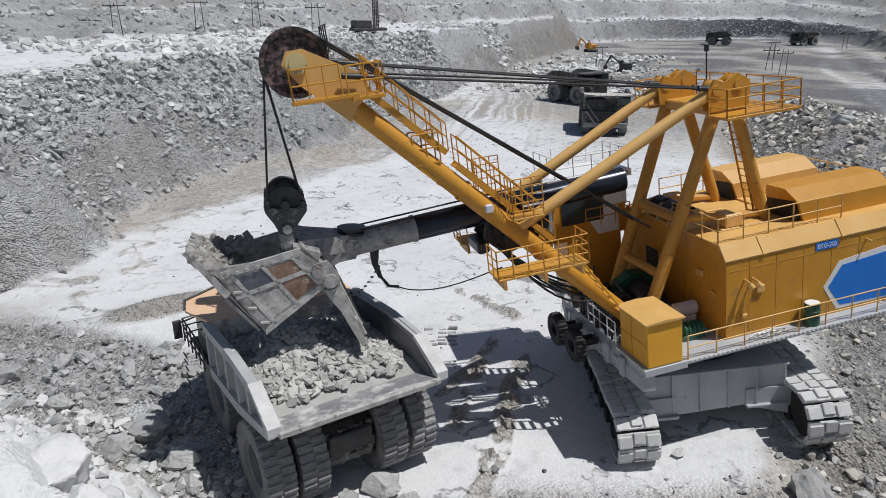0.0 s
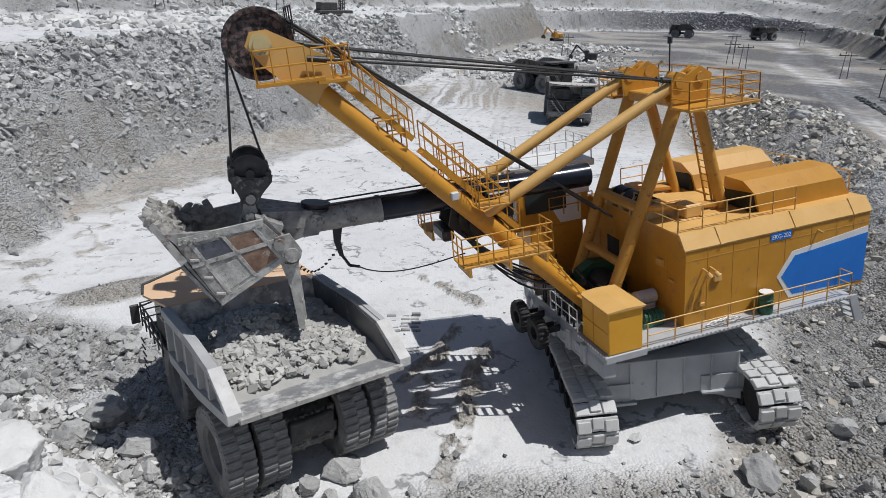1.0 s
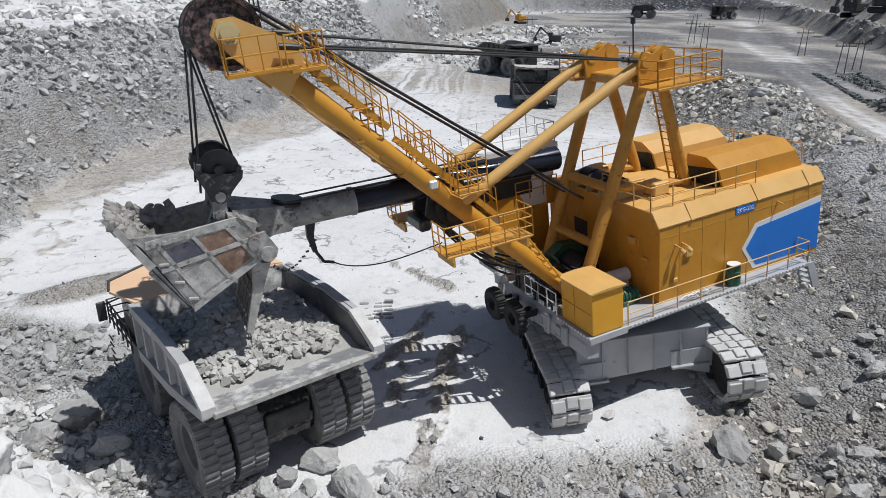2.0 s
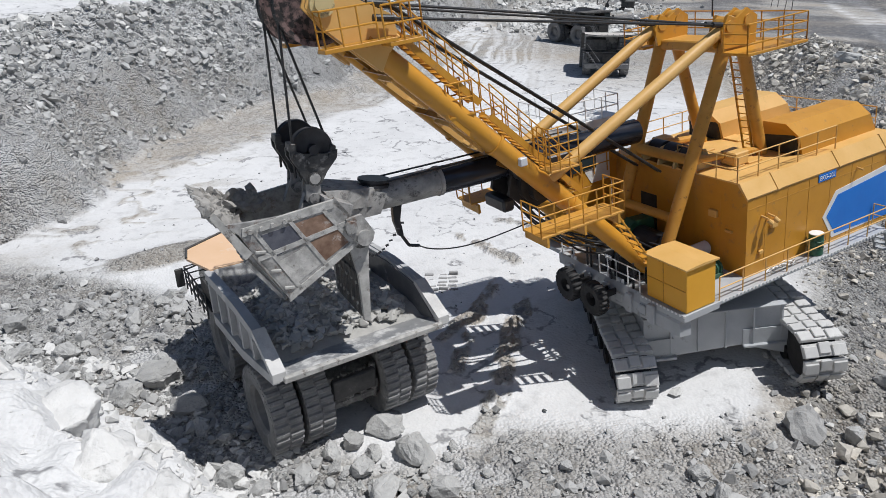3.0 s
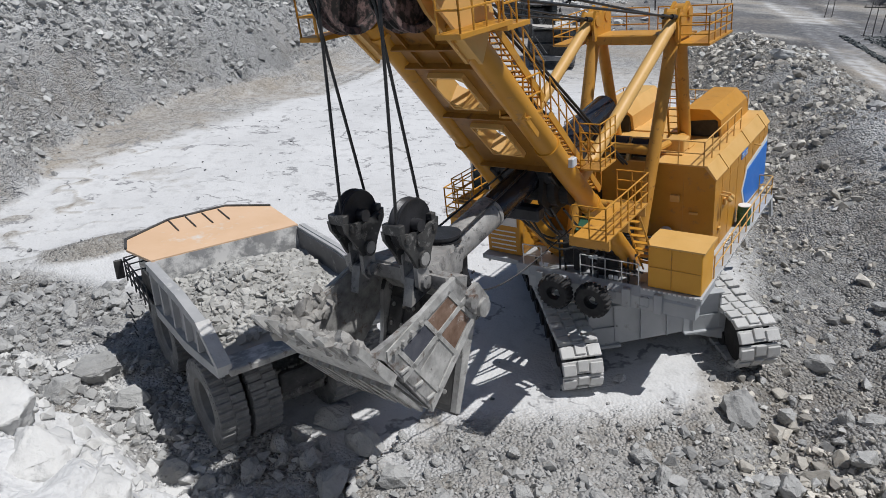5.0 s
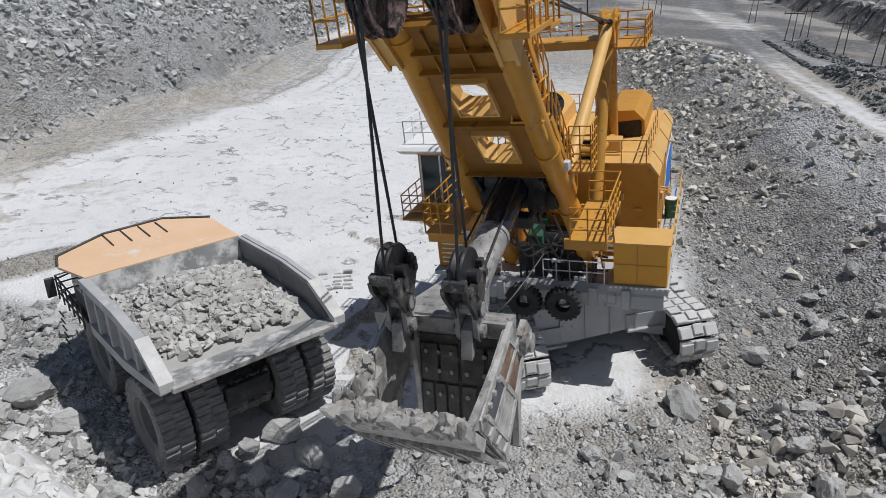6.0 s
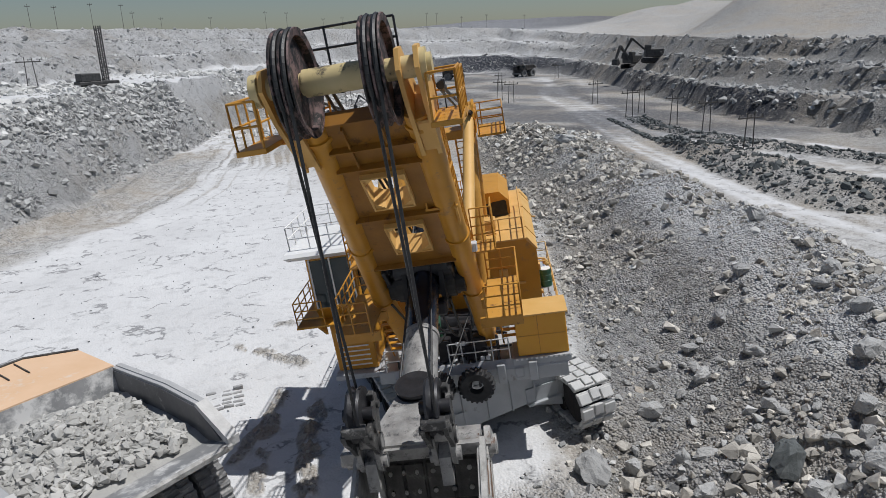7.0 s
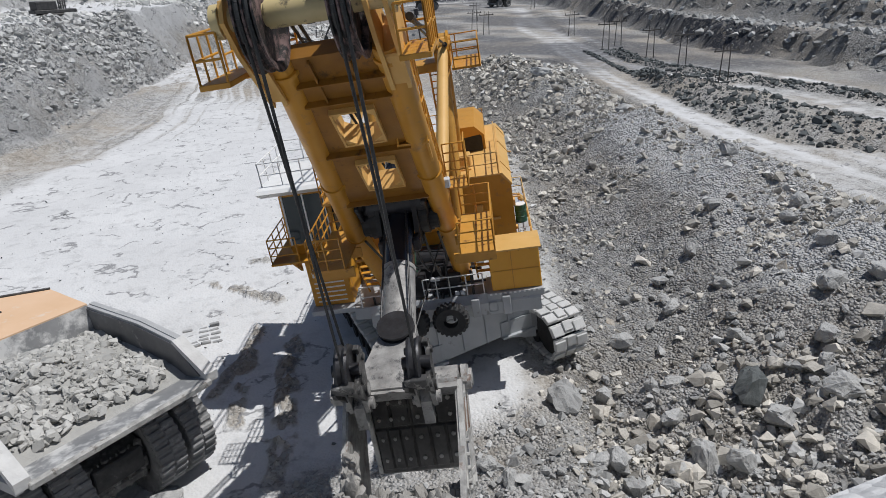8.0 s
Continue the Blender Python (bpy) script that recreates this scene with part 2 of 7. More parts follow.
# ---- terrain ----
BANK_Y = (0, 20, 40, 44, 48, 54, 62, 74, 90, 115, 156, 218, 300)
BANK_X = (-30, -32, -29, -26.7, -25.4, -26.7, -27, -23, -14, -8, 6, 27, 60)
TOE_Y = (10, 16, 21, 24.5, 31.5, 40, 52, 73, 100, 140)
TOE_X = (12.5, 12.5, 13.2, 15.2, 19.0, 23.5, 28, 33.5, 42, 60)
CREST_Y = (10, 15, 22.7, 26, 33, 38, 43, 59, 83, 110, 140)
CREST_X = (31, 31, 33, 34.5, 37, 37.5, 38, 42, 46, 56, 66)
CREST_H = (6.0, 6.0, 5.6, 5.4, 5.2, 5.2, 5.3, 5.4, 4.6, 2.5, 0.5)
ROAD_Y = (0, 20, 36, 55, 95, 155, 200, 245, 400)
ROAD_X = (44, 47, 51, 54, 67, 90, 106, 133, 190)
NEAR_X = (-60, -25, -16, -11, -7, -3, 5, 12, 20, 27, 34, 60)
NEAR_Y = (30, 26.5, 23.4, 21.2, 17.2, 13.8, 13.0, 12.3, 10.3, 9.9, 11.0, 22)
FAR_AZ = (-180, -70, -40, -11, 0, 12, 25, 31, 36, 41, 52, 65, 100, 180)
FAR_R1 = (150, 110, 120, 165, 240, 330, 400, 330, 230, 168, 135, 120, 130, 150)
FAR_R2 = (210, 170, 200, 300, 350, 430, 520, 440, 300, 222, 180, 170, 180, 210)
FAR_H = (24, 22, 22, 27, 27, 27, 26, 20, 17.0, 16.2, 15.2, 15, 17, 24)


# haul road: far edge, the second lane's two edges, and a narrow track
LANE_Y, LANE_X = (0, 30, 42, 50, 55, 70, 87, 102, 148, 180, 292), (75, 66, 63, 58.6, 59, 63, 70.3, 76, 93.6, 104, 150)
IN_Y, IN_X = (0, 50, 63, 74, 84, 101, 148, 180, 292), (76, 73.4, 73.8, 75.4, 73.8, 76.5, 94, 104.5, 150.5)
OUT_Y, OUT_X = (0, 50, 58, 69, 79, 94, 112, 168, 284), (84, 83, 83.4, 85, 82.2, 81.6, 83.7, 105.5, 157)
TRACK_Y, TRACK_X = (0, 50, 60, 72, 80, 91, 102, 117, 166, 262), (70, 84, 90, 93, 92.8, 91.6, 88.6, 88.8, 108.5, 159)
# muddy side of the floor
MUD_Y, MUD_X = (40, 55, 60, 67, 75, 78, 84, 95, 110, 121, 140), (-29, -24, -20, -14.5, -11, -6, -2.4, 0.5, 3.4, 4.9, 9)
BERM_Y, BERM_X = (66, 80, 85, 90, 100, 112, 118, 130), (-24, -16.4, -10.6, -9.2, -7.8, -4.5, -2, 2)
POOLS = ((0.85, 18.6, 1.5, 0.75), (-7.3, 18.3, 1.3, 0.8), (-4.6, 17.3, 1.6, 0.9), (-13.6, 26.3, 1.3, 0.6), (-10.9, 24.0, 1.2, 0.6))
RUTS = ((2.7, 33.6, 0.4, 25.1), (1.8, 31.0, -0.4, 27.4), (4.3, 31.6, 2.1, 22.8), (3.5, 29.5, 1.3, 20.8), (1.14, 40.5, 4.4, 36.4), (3.9, 43.1, 7.5, 41.6))


def height(x, y):
    """Height of the ground, and how dusty (1 white), how dark (1 coal, or painted haze far off) it is."""
    x, y = np.asarray(x, float), np.asarray(y, float)
    az, dist = np.degrees(np.arctan2(x, y)), np.hypot(x, y)
    rough = fbm(x / 3.0, y / 3.0, 5, 3)
    coarse = fbm(x / 14.0, y / 14.0, 4, 9)
    # pit floor: almost flat, with wheel ruts
    z = 0.10 * coarse + 0.03 * rough
    dust = np.clip(0.95 + 0.25 * coarse, 0, 1)
    # ground below the shovel rises to +x
    tilt = np.clip(0.126 * (x - 8.0), 0, 0.126 * 9.0) * ss(4, 14, y) * (1 - ss(60, 80, y))
    z = z + tilt
    # muck heap
    tx, cx, ch = np.interp(y, TOE_Y, TOE_X), np.interp(y, CREST_Y, CREST_X), np.interp(y, CREST_Y, CREST_H)
    rx = np.interp(y, ROAD_Y, ROAD_X)
    tx = tx + 1.2 * coarse
    heap = ch * np.where(x < cx, ss(0, 1, (x - tx) / np.maximum(cx - tx, 1)) ** 1.15, 1 - ss(0, 1, (x - cx) / np.maximum(rx - 1.5 - cx, 1)))
    on_heap = ss(-1.0, 1.5, x - tx) * (1 - ss(-3, 1, x - rx)) * (1 - ss(110, 140, y))
    heap = heap * (1 - ss(110, 140, y))
    z = z * (1 - 0.3 * on_heap) + heap - tilt * ss(0, 8, x - tx) + on_heap * (0.55 * rough + 0.75 * coarse + 0.30 * fbm(x / 0.9, y / 0.9, 4, 5) + 1.1 * ss(0.4, 0.9, heap / np.maximum(ch, 0.1)) * fbm(x / 5.5, y / 5.5, 3, 15))
    crestness = on_heap * ss(2.5, 4.6, heap)
    dirt = ss(-2.8, 0.2, x - tx + 0.8 * rough) * (1 - ss(-3, 1, x - rx)) * (1 - ss(110, 140, y))
    dust = dust * (1 - dirt) + dirt * (0.34 + 0.40 * crestness + 0.25 * coarse)
    # left bank and bench
    bx = np.interp(y, BANK_Y, BANK_X) + 1.8 * fbm(x / 9.0 + 3, y / 9.0, 3, 21)
    s = (bx - x) / 10.5
    bank = 11.0 * (0.55 * ss(0.0, 0.62, s) + 0.45 * ss(0.55, 1.0, s))
    on_bank = ss(-0.08, 0.1, s)
    face = on_bank * (1 - ss(1.0, 1.15, s))
    fade = ss(-15, 5, y)
    z = z + fade * (bank + face * (1.1 * rough + 1.2 * coarse + 0.75 * (0.3 - np.abs(fbm(x / 1.5, y / 2.2, 4, 6))) + 0.3 * fbm(x / 0.6, y / 0.6, 3, 16)) + 0.35 * rough * ss(1.1, 1.3, s))
    dust = dust * (1 - on_bank) + on_bank * np.clip(0.50 + 0.42 * ss(0.5, 0.9, s) + 0.35 * rough, 0, 1)
    # damp grey mud along the toe of the bank
    mud = ss(-1.0, -0.15, s) * (1 - ss(-0.05, 0.1, s)) * ss(0.0, 0.5, 0.25 + coarse)
    dust = dust * (1 - 0.55 * mud)
    me_ = x - np.interp(y, MUD_Y, MUD_X) + 2.0 * coarse
    mud2 = (1 - ss(-2.5, 1.5, me_)) * (1 - on_bank) * ss(48, 62, y) * (1 - ss(122, 140, y))
    streak = fbm(me_ / 0.55, y / 30, 4, 101)
    trail = ss(-7, -2, me_) * (1 - ss(9, 16, me_)) * ss(76, 86, y) * (1 - ss(128, 150, y))
    dust = dust * (1 - 0.6 * mud2) - 0.9 * np.clip(trail * streak, -0.15, 0.6)
    dust = dust - 0.5 * ss(104, 118, y) * (1 - on_bank) * ss(-2, 4, me_) * (1 - ss(40, 46, x)) * (0.7 + 0.8 * streak)
    mound = np.exp(-((x - np.interp(y, BERM_Y, BERM_X)) / 1.3) ** 2) * ss(70, 78, y) * (1 - ss(116, 124, y)) * (1 - on_bank)
    z = z + mound * (0.9 + 0.6 * rough)
    dust = dust * (1 - 0.8 * ss(0.2, 0.6, mound))
    wx, wy = x + 2.2 * fbm(x / 4.0, y / 4.0, 3, 113), y + 2.2 * fbm(x / 4.0 + 9, y / 4.0, 3, 115)
    smear = (1 - ss(0.0, 0.16, np.abs(fbm(wx / 5.0, wy / 3.0, 4, 111)))) * ss(-1.5, -0.5, s) * (1 - on_bank)
    dust = dust * (1 - 0.6 * smear)
    z = z + 0.12 * smear
    # far walls in benches
    r1 = np.interp(az, FAR_AZ, FAR_R1) * (1 + 0.05 * fbm(az / 4.0, dist * 0 + 3, 3, 31))
    r2 = np.interp(az, FAR_AZ, FAR_R2)
    fh = np.interp(az, FAR_AZ, FAR_H)
    q = np.clip((dist - r1) / (r2 - r1), 0, 1.0)
    steps = (ss(0.0, 0.16, q) + ss(0.42, 0.58, q) + ss(0.80, 0.97, q)) / 3
    base = np.where(z > 3, z, z * (1 - ss(0, 30, dist - r1)))
    far = np.maximum(base, base * (1 - steps) + fh * steps)
    on_far = ss(-8, 4, dist - r1)
    wallness = on_far * np.clip(ss(0.0, 0.05, q) - ss(0.16, 0.2, q) + ss(0.42, 0.46, q) - ss(0.58, 0.62, q) + ss(0.8, 0.84, q) - ss(0.97, 1, q), 0, 1)
    z = np.where(dist > r1, far, z) + wallness * (1.5 * coarse + 0.9 * rough)
    # plateau, spoil heap and hills beyond
    z = z + 40 * ss(27, 40, az) * ss(560, 900, dist) * (1 - ss(1200, 1600, dist)) * (0.7 + 0.5 * fbm(x / 160, y / 160, 3, 41))
    z = z + 45 * ss(2, 31, az) * ss(900, 1700, dist) * (0.8 + 0.4 * fbm(x / 300, y / 300, 3, 43))
    z = z + 26 * ss(38, 46, az) * (1 - ss(95, 130, az)) * ss(230, 360, dist) * (1 - ss(700, 1000, dist))
    dust = dust * (1 - on_far) + on_far * np.clip(0.75 - 0.3 * wallness * (0.5 + coarse) + 0.2 * rough, 0, 1)
    right = ss(24, 36, az) * (1 - ss(120, 150, az)) * ss(60, 100, dist)
    dust = np.where(dist > 60, dust * (1 - 0.6 * right), dust)
    coal_and_haze = on_far * ss(8, 24, az) * (1 - ss(0.17, 0.23, q)) * ss(0.0, 0.02, q) * (1 - ss(45, 52, az)) * ss(-0.15, 0.2, fbm(x / 60, y / 60, 3, 51) + 0.2)
    coal_and_haze = np.maximum(coal_and_haze, 0.22 * right * on_far * wallness)
    # far hills: blue distance haze put into the ground colour
    coal_and_haze = np.maximum(coal_and_haze, 0.8 * ss(1050, 1250, dist))
    floor_far = ss(60, 125, dist) * ss(0, 14, az) * (1 - on_far) * (1 - ss(80, 120, az))
    dust = dust * (1 - 0.85 * floor_far)
    coal_and_haze = np.maximum(coal_and_haze, 0.7 * floor_far * ss(95, 150, dist) * ss(9, 15, az) * ss(-0.3, 0.2, fbm(x / 14, y / 14, 4, 123)))
    # roads on the right
    rd = x - rx
    far_edge, in2, out2, tr = np.interp(y, LANE_Y, LANE_X), np.interp(y, IN_Y, IN_X), np.interp(y, OUT_Y, OUT_X), np.interp(y, TRACK_Y, TRACK_X)
    rag = 0.5 * fbm(x / 2.0, y / 2.0, 3, 63)
    lane = ss(-1.0, 0.8, rd + rag) * (1 - ss(-1.0, 0.8, x - far_edge + rag)) * (1 - on_far) * ss(0, 14, y)
    lane2 = ss(-0.8, 0.8, x - in2 + rag) * (1 - ss(-0.8, 1.0, x - out2 + rag)) * (1 - on_far) * ss(10, 25, y)
    lane2 = np.maximum(lane2, 1.25 * (1 - ss(0.7, 1.8, np.abs(x - tr) + rag)) * (1 - on_far) * ss(30, 50, y))
    gap1, gap2 = in2 - far_edge, tr - out2
    berm = 1.7 * np.clip(4 * (x - far_edge) * (in2 - x) / np.maximum(gap1, 0.5) ** 2, 0, 1) * ss(1.0, 4.0, gap1) * (1 - ss(95, 102, y)) + 0.9 * np.clip(4 * (x - out2) * (tr - 1.5 - x) / np.maximum(gap2, 0.5) ** 2, 0, 1) * ss(1.0, 4.0, gap2)
    berm = berm * (1 - on_far) * ss(20, 40, y)
    z = z * (1 - 0.85 * lane * (1 - on_heap)) + berm * (0.8 + 0.5 * coarse + 0.5 * rough)
    side = ss(-2, 2, rd) * (1 - ss(300, 380, dist))
    dust = dust * (1 - side) + side * np.clip(0.16 + 0.14 * coarse - 0.12 * ss(0.1, 0.5, berm), 0, 1)
    dust = np.maximum(dust, np.maximum(0.66 * lane, 0.62 * lane2) * (0.72 + 0.95 * fbm(rd / 0.8, y / 30, 3, 61)))
    # bench under the camera, its face falling to the floor
    ny = np.interp(x, NEAR_X, NEAR_Y) + 0.7 * coarse
    s = (ny - y) / (ny - 1.5)
    ledge = s + 0.045 * np.sin(25 * s + 5 * coarse + 0.25 * x) * ss(0.03, 0.2, s) * (1 - ss(0.75, 0.9, s)) * (1 - ss(-6, 0, x))
    near = 15.9 * np.clip(ledge, 0, 1) ** np.interp(x, (-14, -7, 0, 12, 20), (0.92, 1.05, 1.9, 1.9, 1.45))
    on_near = ss(-0.02, 0.10, s)
    z = np.maximum(z * (1 - on_near), near + on_near * (1 - ss(0.85, 0.95, s)) * (0.6 * rough + 1.0 * coarse + 1.3 * (0.3 - np.abs(fbm(x / 2.4, y / 2.4, 3, 7))) + 0.10 * fbm(x / 0.5, y / 0.5, 3, 17))) * np.where(s > -0.02, 1, 0) + np.where(s > -0.02, 0, z)
    z = np.where(np.hypot(x, y) < 2.5, np.minimum(z, 15.9), z)
    dust = np.maximum(dust * (1 - on_near), on_near * np.clip(np.interp(x, (8, 18), (0.98, 0.45)) + 0.2 * rough, 0, 1.15))
    # rubble belts at the foot of that face and beside the lorry
    belt = ss(0.0, 1.5, y - ny + 1.5) * (1 - ss(4.5, 7.5, y - ny + 1.5 * coarse + -2.3 * ss(-1.5, 3.0, x) - 4 * (1 - ss(-9, -5, x)))) * (1 - on_near)
    belt2 = ss(-24, -20, x) * (1 - ss(-13.5, -10.5, x + coarse)) * ss(18, 22, y) * (1 - ss(32, 37, y + 3 * coarse))
    belt = np.maximum(belt, 0.28 * belt2)
    z = z + belt * (0.22 * rough + 0.12 + 0.15 * fbm(x / 0.7, y / 0.7, 3, 8))
    dust = dust * (1 - belt) + belt * np.clip(0.38 + 0.22 * rough, 0, 1)
    # a low grey dump on the floor, muddy ruts, and still pools
    dump = np.exp(-(((x + 17.0) * 0.8 + (y - 37.5) * 0.6) / 3.2) ** 2 - ((-(x + 17.0) * 0.6 + (y - 37.5) * 0.8) / 1.5) ** 2)
    z = z + dump * (0.7 + 0.3 * rough)
    dust = dust * (1 - ss(0.15, 0.5, dump + 0.15 * rough))
    for x0, y0, x1, y1 in RUTS:
        dx, dy = x1 - x0, y1 - y0
        ln = math.hypot(dx, dy)
        u = ((x - x0) * dx + (y - y0) * dy) / ln
        v = ((x - x0) * dy - (y - y0) * dx) / ln + 0.35 * fbm(x / 1.5, y / 1.5, 3, 91)
        rut = ss(-0.8, 0.3, u) * (1 - ss(ln - 0.3, ln + 0.8, u)) * (1 - ss(0.28, 0.5, np.abs(v))) * ss(-0.35, -0.1, fbm(x / 0.8, y / 0.8, 3, 97))
        z = z + 0.26 * rut * (0.3 + fbm(x / 0.35, y / 0.35, 3, 93))
        dust = dust * (1 - 0.9 * rut)
    for px_, py_, pa, pb in POOLS:
        e = np.hypot((x - px_) / pa, (y - py_) / pb) + 0.25 * fbm(x / 0.8, y / 0.8, 3, 95)
        k = 1 - ss(0.85, 1.1, e)
        z = z * (1 - k) + k * 0.02
        dust = dust * (1 - k) + 0.72 * k
    rocky = np.maximum.reduce([on_near * np.interp(x, (2, 12), (0.12, 1.0)), on_heap, face, wallness, 0.8 * belt, 0.5 * side * (1 - np.clip(lane + lane2, 0, 1)), 0.7 * ss(0.1, 0.5, dump), 0.35 * ss(0.3, 0.9, 1 - dust) * (1 - on_near)])
    return z, np.clip(dust, 0, 1), np.clip(coal_and_haze, 0, 1), np.clip(rocky, 0, 1)


def H(x, y):
    return float(height(x, y)[0])


GROUND = bpy.data.materials.new("quarry_ground")
GROUND.use_nodes = True


def ground_nodes():
    nt = GROUND.node_tree
    n, l = nt.nodes, nt.links
    b = n["Principled BSDF"]
    tc = n.new("ShaderNodeTexCoord")

    def tex(sc, det, rgh=0.65):
        k = n.new("ShaderNodeTexNoise")
        k.inputs["Scale"].default_value, k.inputs["Detail"].default_value, k.inputs["Roughness"].default_value = sc, det, rgh
        l.new(tc.outputs["Object"], k.inputs["Vector"])
        return k.outputs["Fac"]

    def rng(fac, lo, hi, a=0.0, c=1.0):
        k = n.new("ShaderNodeMapRange")
        for i, v in zip((1, 2, 3, 4), (lo, hi, a, c)):
            k.inputs[i].default_value = v
        l.new(fac, k.inputs[0])
        return k.outputs[0]

    def mix(fac, a, c):
        k = n.new("ShaderNodeMix")
        k.data_type = 'RGBA'
        l.new(fac, k.inputs[0])
        for v, sock in ((a, k.inputs[6]), (c, k.inputs[7])):
            if isinstance(v, tuple):
                sock.default_value = (*v, 1)
            else:
                l.new(v, sock)
        return k.outputs[2]

    def mth(op, a, c):
        k = n.new("ShaderNodeMath")
        k.operation = op
        for v, sock in ((a, k.inputs[0]), (c, k.inputs[1])):
            if isinstance(v, (int, float)):
                sock.default_value = v
            else:
                l.new(v, sock)
        return k.outputs[0]

    at = n.new("ShaderNodeAttribute")
    at.attribute_name = "dust"
    ac = n.new("ShaderNodeAttribute")
    ac.attribute_name = "coal_and_haze"
    big, mid, fine = tex(0.12, 6), tex(0.9, 7), tex(6.0, 6, 0.7)
    def cells(sc):
        k = n.new("ShaderNodeTexVoronoi")
        k.inputs["Scale"].default_value = sc
        l.new(tc.outputs["Object"], k.inputs["Vector"])
        return k

    stones, grit = cells(2.6), cells(7.5)
    sep, sep2 = n.new("ShaderNodeSeparateColor"), n.new("ShaderNodeSeparateColor")
    l.new(stones.outputs["Color"], sep.inputs[0])
    l.new(grit.outputs["Color"], sep2.inputs[0])
    rubble = mix(rng(mid, 0.35, 0.65), (0.20, 0.195, 0.185), (0.40, 0.388, 0.365))
    rubble = mix(rng(fine, 0.35, 0.7), rubble, (0.30, 0.292, 0.275))
    rubble = mix(rng(sep.outputs[0], 0.5, 0.9, 0.0, 0.7), rubble, (0.47, 0.465, 0.45))
    rubble = mix(rng(sep2.outputs[0], 0.55, 0.9, 0.0, 0.75), rubble, (0.48, 0.475, 0.46))
    rubble = mix(rng(sep2.outputs[1], 0.7, 0.95, 0.0, 0.7), rubble, (0.085, 0.085, 0.09))
    rubble = mix(rng(tex(0.05, 4), 0.42, 0.62, 0.0, 0.55), rubble, (0.38, 0.325, 0.255))
    white = mix(rng(big, 0.35, 0.65), (0.565, 0.565, 0.565), (0.645, 0.645, 0.643))
    white = mix(rng(mid, 0.52, 0.72), white, (0.46, 0.46, 0.46))
    white = mix(rng(fine, 0.5, 0.75, 0.0, 0.5), white, (0.50, 0.50, 0.50))
    f = mth('ADD', at.outputs["Fac"], mth('MULTIPLY', mth('SUBTRACT', mid, 0.5), 0.9))
    f = mth('ADD', f, mth('MULTIPLY', mth('SUBTRACT', fine, 0.5), 0.35))
    col = mix(rng(f, 0.25, 0.75), rubble, white)
    crack = n.new("ShaderNodeMath")
    crack.operation = 'ABSOLUTE'
    l.new(mth('SUBTRACT', tex(0.24, 5, 0.55), 0.5), crack.inputs[0])
    line = mth('MULTIPLY', rng(crack.outputs[0], 0.006, 0.02, 1.0, 0.0), rng(tex(0.3, 5, 0.7), 0.50, 0.56))
    col = mix(mth('MULTIPLY', line, 0.85), col, (0.21, 0.21, 0.215))
    speck = rng(tex(14.0, 4, 0.8), 0.68, 0.74)
    col = mix(mth('MULTIPLY', speck, 0.35), col, (0.22, 0.22, 0.225))
    # bluish black for coal, and for the haze painted on the far hills
    col = mix(mth('MULTIPLY', ac.outputs["Fac"], rng(mid, 0.3, 0.5)), col, (0.035, 0.04, 0.055))
    l.new(col, b.inputs["Base Color"])
    b.inputs["Roughness"].default_value = 0.92
    bp = n.new("ShaderNodeBump")
    bp.inputs["Distance"].default_value = 0.25
    ar = n.new("ShaderNodeAttribute")
    ar.attribute_name = "rocky"
    l.new(rng(ar.outputs["Fac"], 0.0, 1.0, 0.16, 1.0), bp.inputs["Strength"])
    hgt = mth('ADD', mth('MULTIPLY', tex(1.6, 8, 0.7), 1.0), mth('MULTIPLY', tex(7.0, 6, 0.7), 0.5))
    pebbly = mth('ADD', mth('MULTIPLY', stones.outputs["Distance"], -1.2), mth('MULTIPLY', grit.outputs["Distance"], -1.2))
    hgt = mth('ADD', hgt, pebbly)
    l.new(hgt, bp.inputs["Height"])
    l.new(bp.outputs[0], b.inputs["Normal"])


ground_nodes()


def stretched(step, core0, core1, grow, limit):
    """Grid lines: even steps between core0 and core1, widening outside them up to the limit."""
    out = list(np.arange(core0, core1, step))
    d, v = step, core1
    while v < limit:
        out.append(v)
        d *= grow
        v += d
    d, v, low = step, core0, []
    while v > -limit:
        d *= grow
        v -= d
        low.append(v)
    return np.array(low[::-1] + out)


def build_ground():
    xs = stretched(0.17, -26.0, 38.0, 1.035, 2600)
    ys = [-2600.0, -900.0, -300.0, -100.0, -40.0, -15.0, -5.0, 0.0, 2.0, 3.5, 5.0, 6.0, 7.0]
    while ys[-1] < 2600:
        ys.append(ys[-1] + max(0.15, (ys[-1] - 2.0) / 125))
    ys = np.array(ys)
    gx, gy = np.meshgrid(xs, ys)
    z, dust, coal_and_haze, rocky = height(gx, gy)
    me = bpy.data.meshes.new("ground")
    co = np.stack([gx, gy, z], -1).reshape(-1, 3)
    i = np.arange(gx.size).reshape(gx.shape)
    quads = np.stack([i[:-1, :-1], i[:-1, 1:], i[1:, 1:], i[1:, :-1]], -1).reshape(-1, 4)
    me.from_pydata(co.tolist(), [], quads.tolist())
    for name, v in (("dust", dust), ("coal_and_haze", coal_and_haze), ("rocky", rocky)):
        a = me.attributes.new(name, 'FLOAT', 'POINT')
        a.data.foreach_set("value", v.reshape(-1).astype(np.float32))
    me.materials.append(GROUND)
    ob = new("ground", me)
    return tagged(ob, "pale dusty quarry floor with rubble, benches and haul roads", "ground", kind="structure")


build_ground()

# ---- shovel ----
PIVOT = (11.533, 28.0, 0.0)
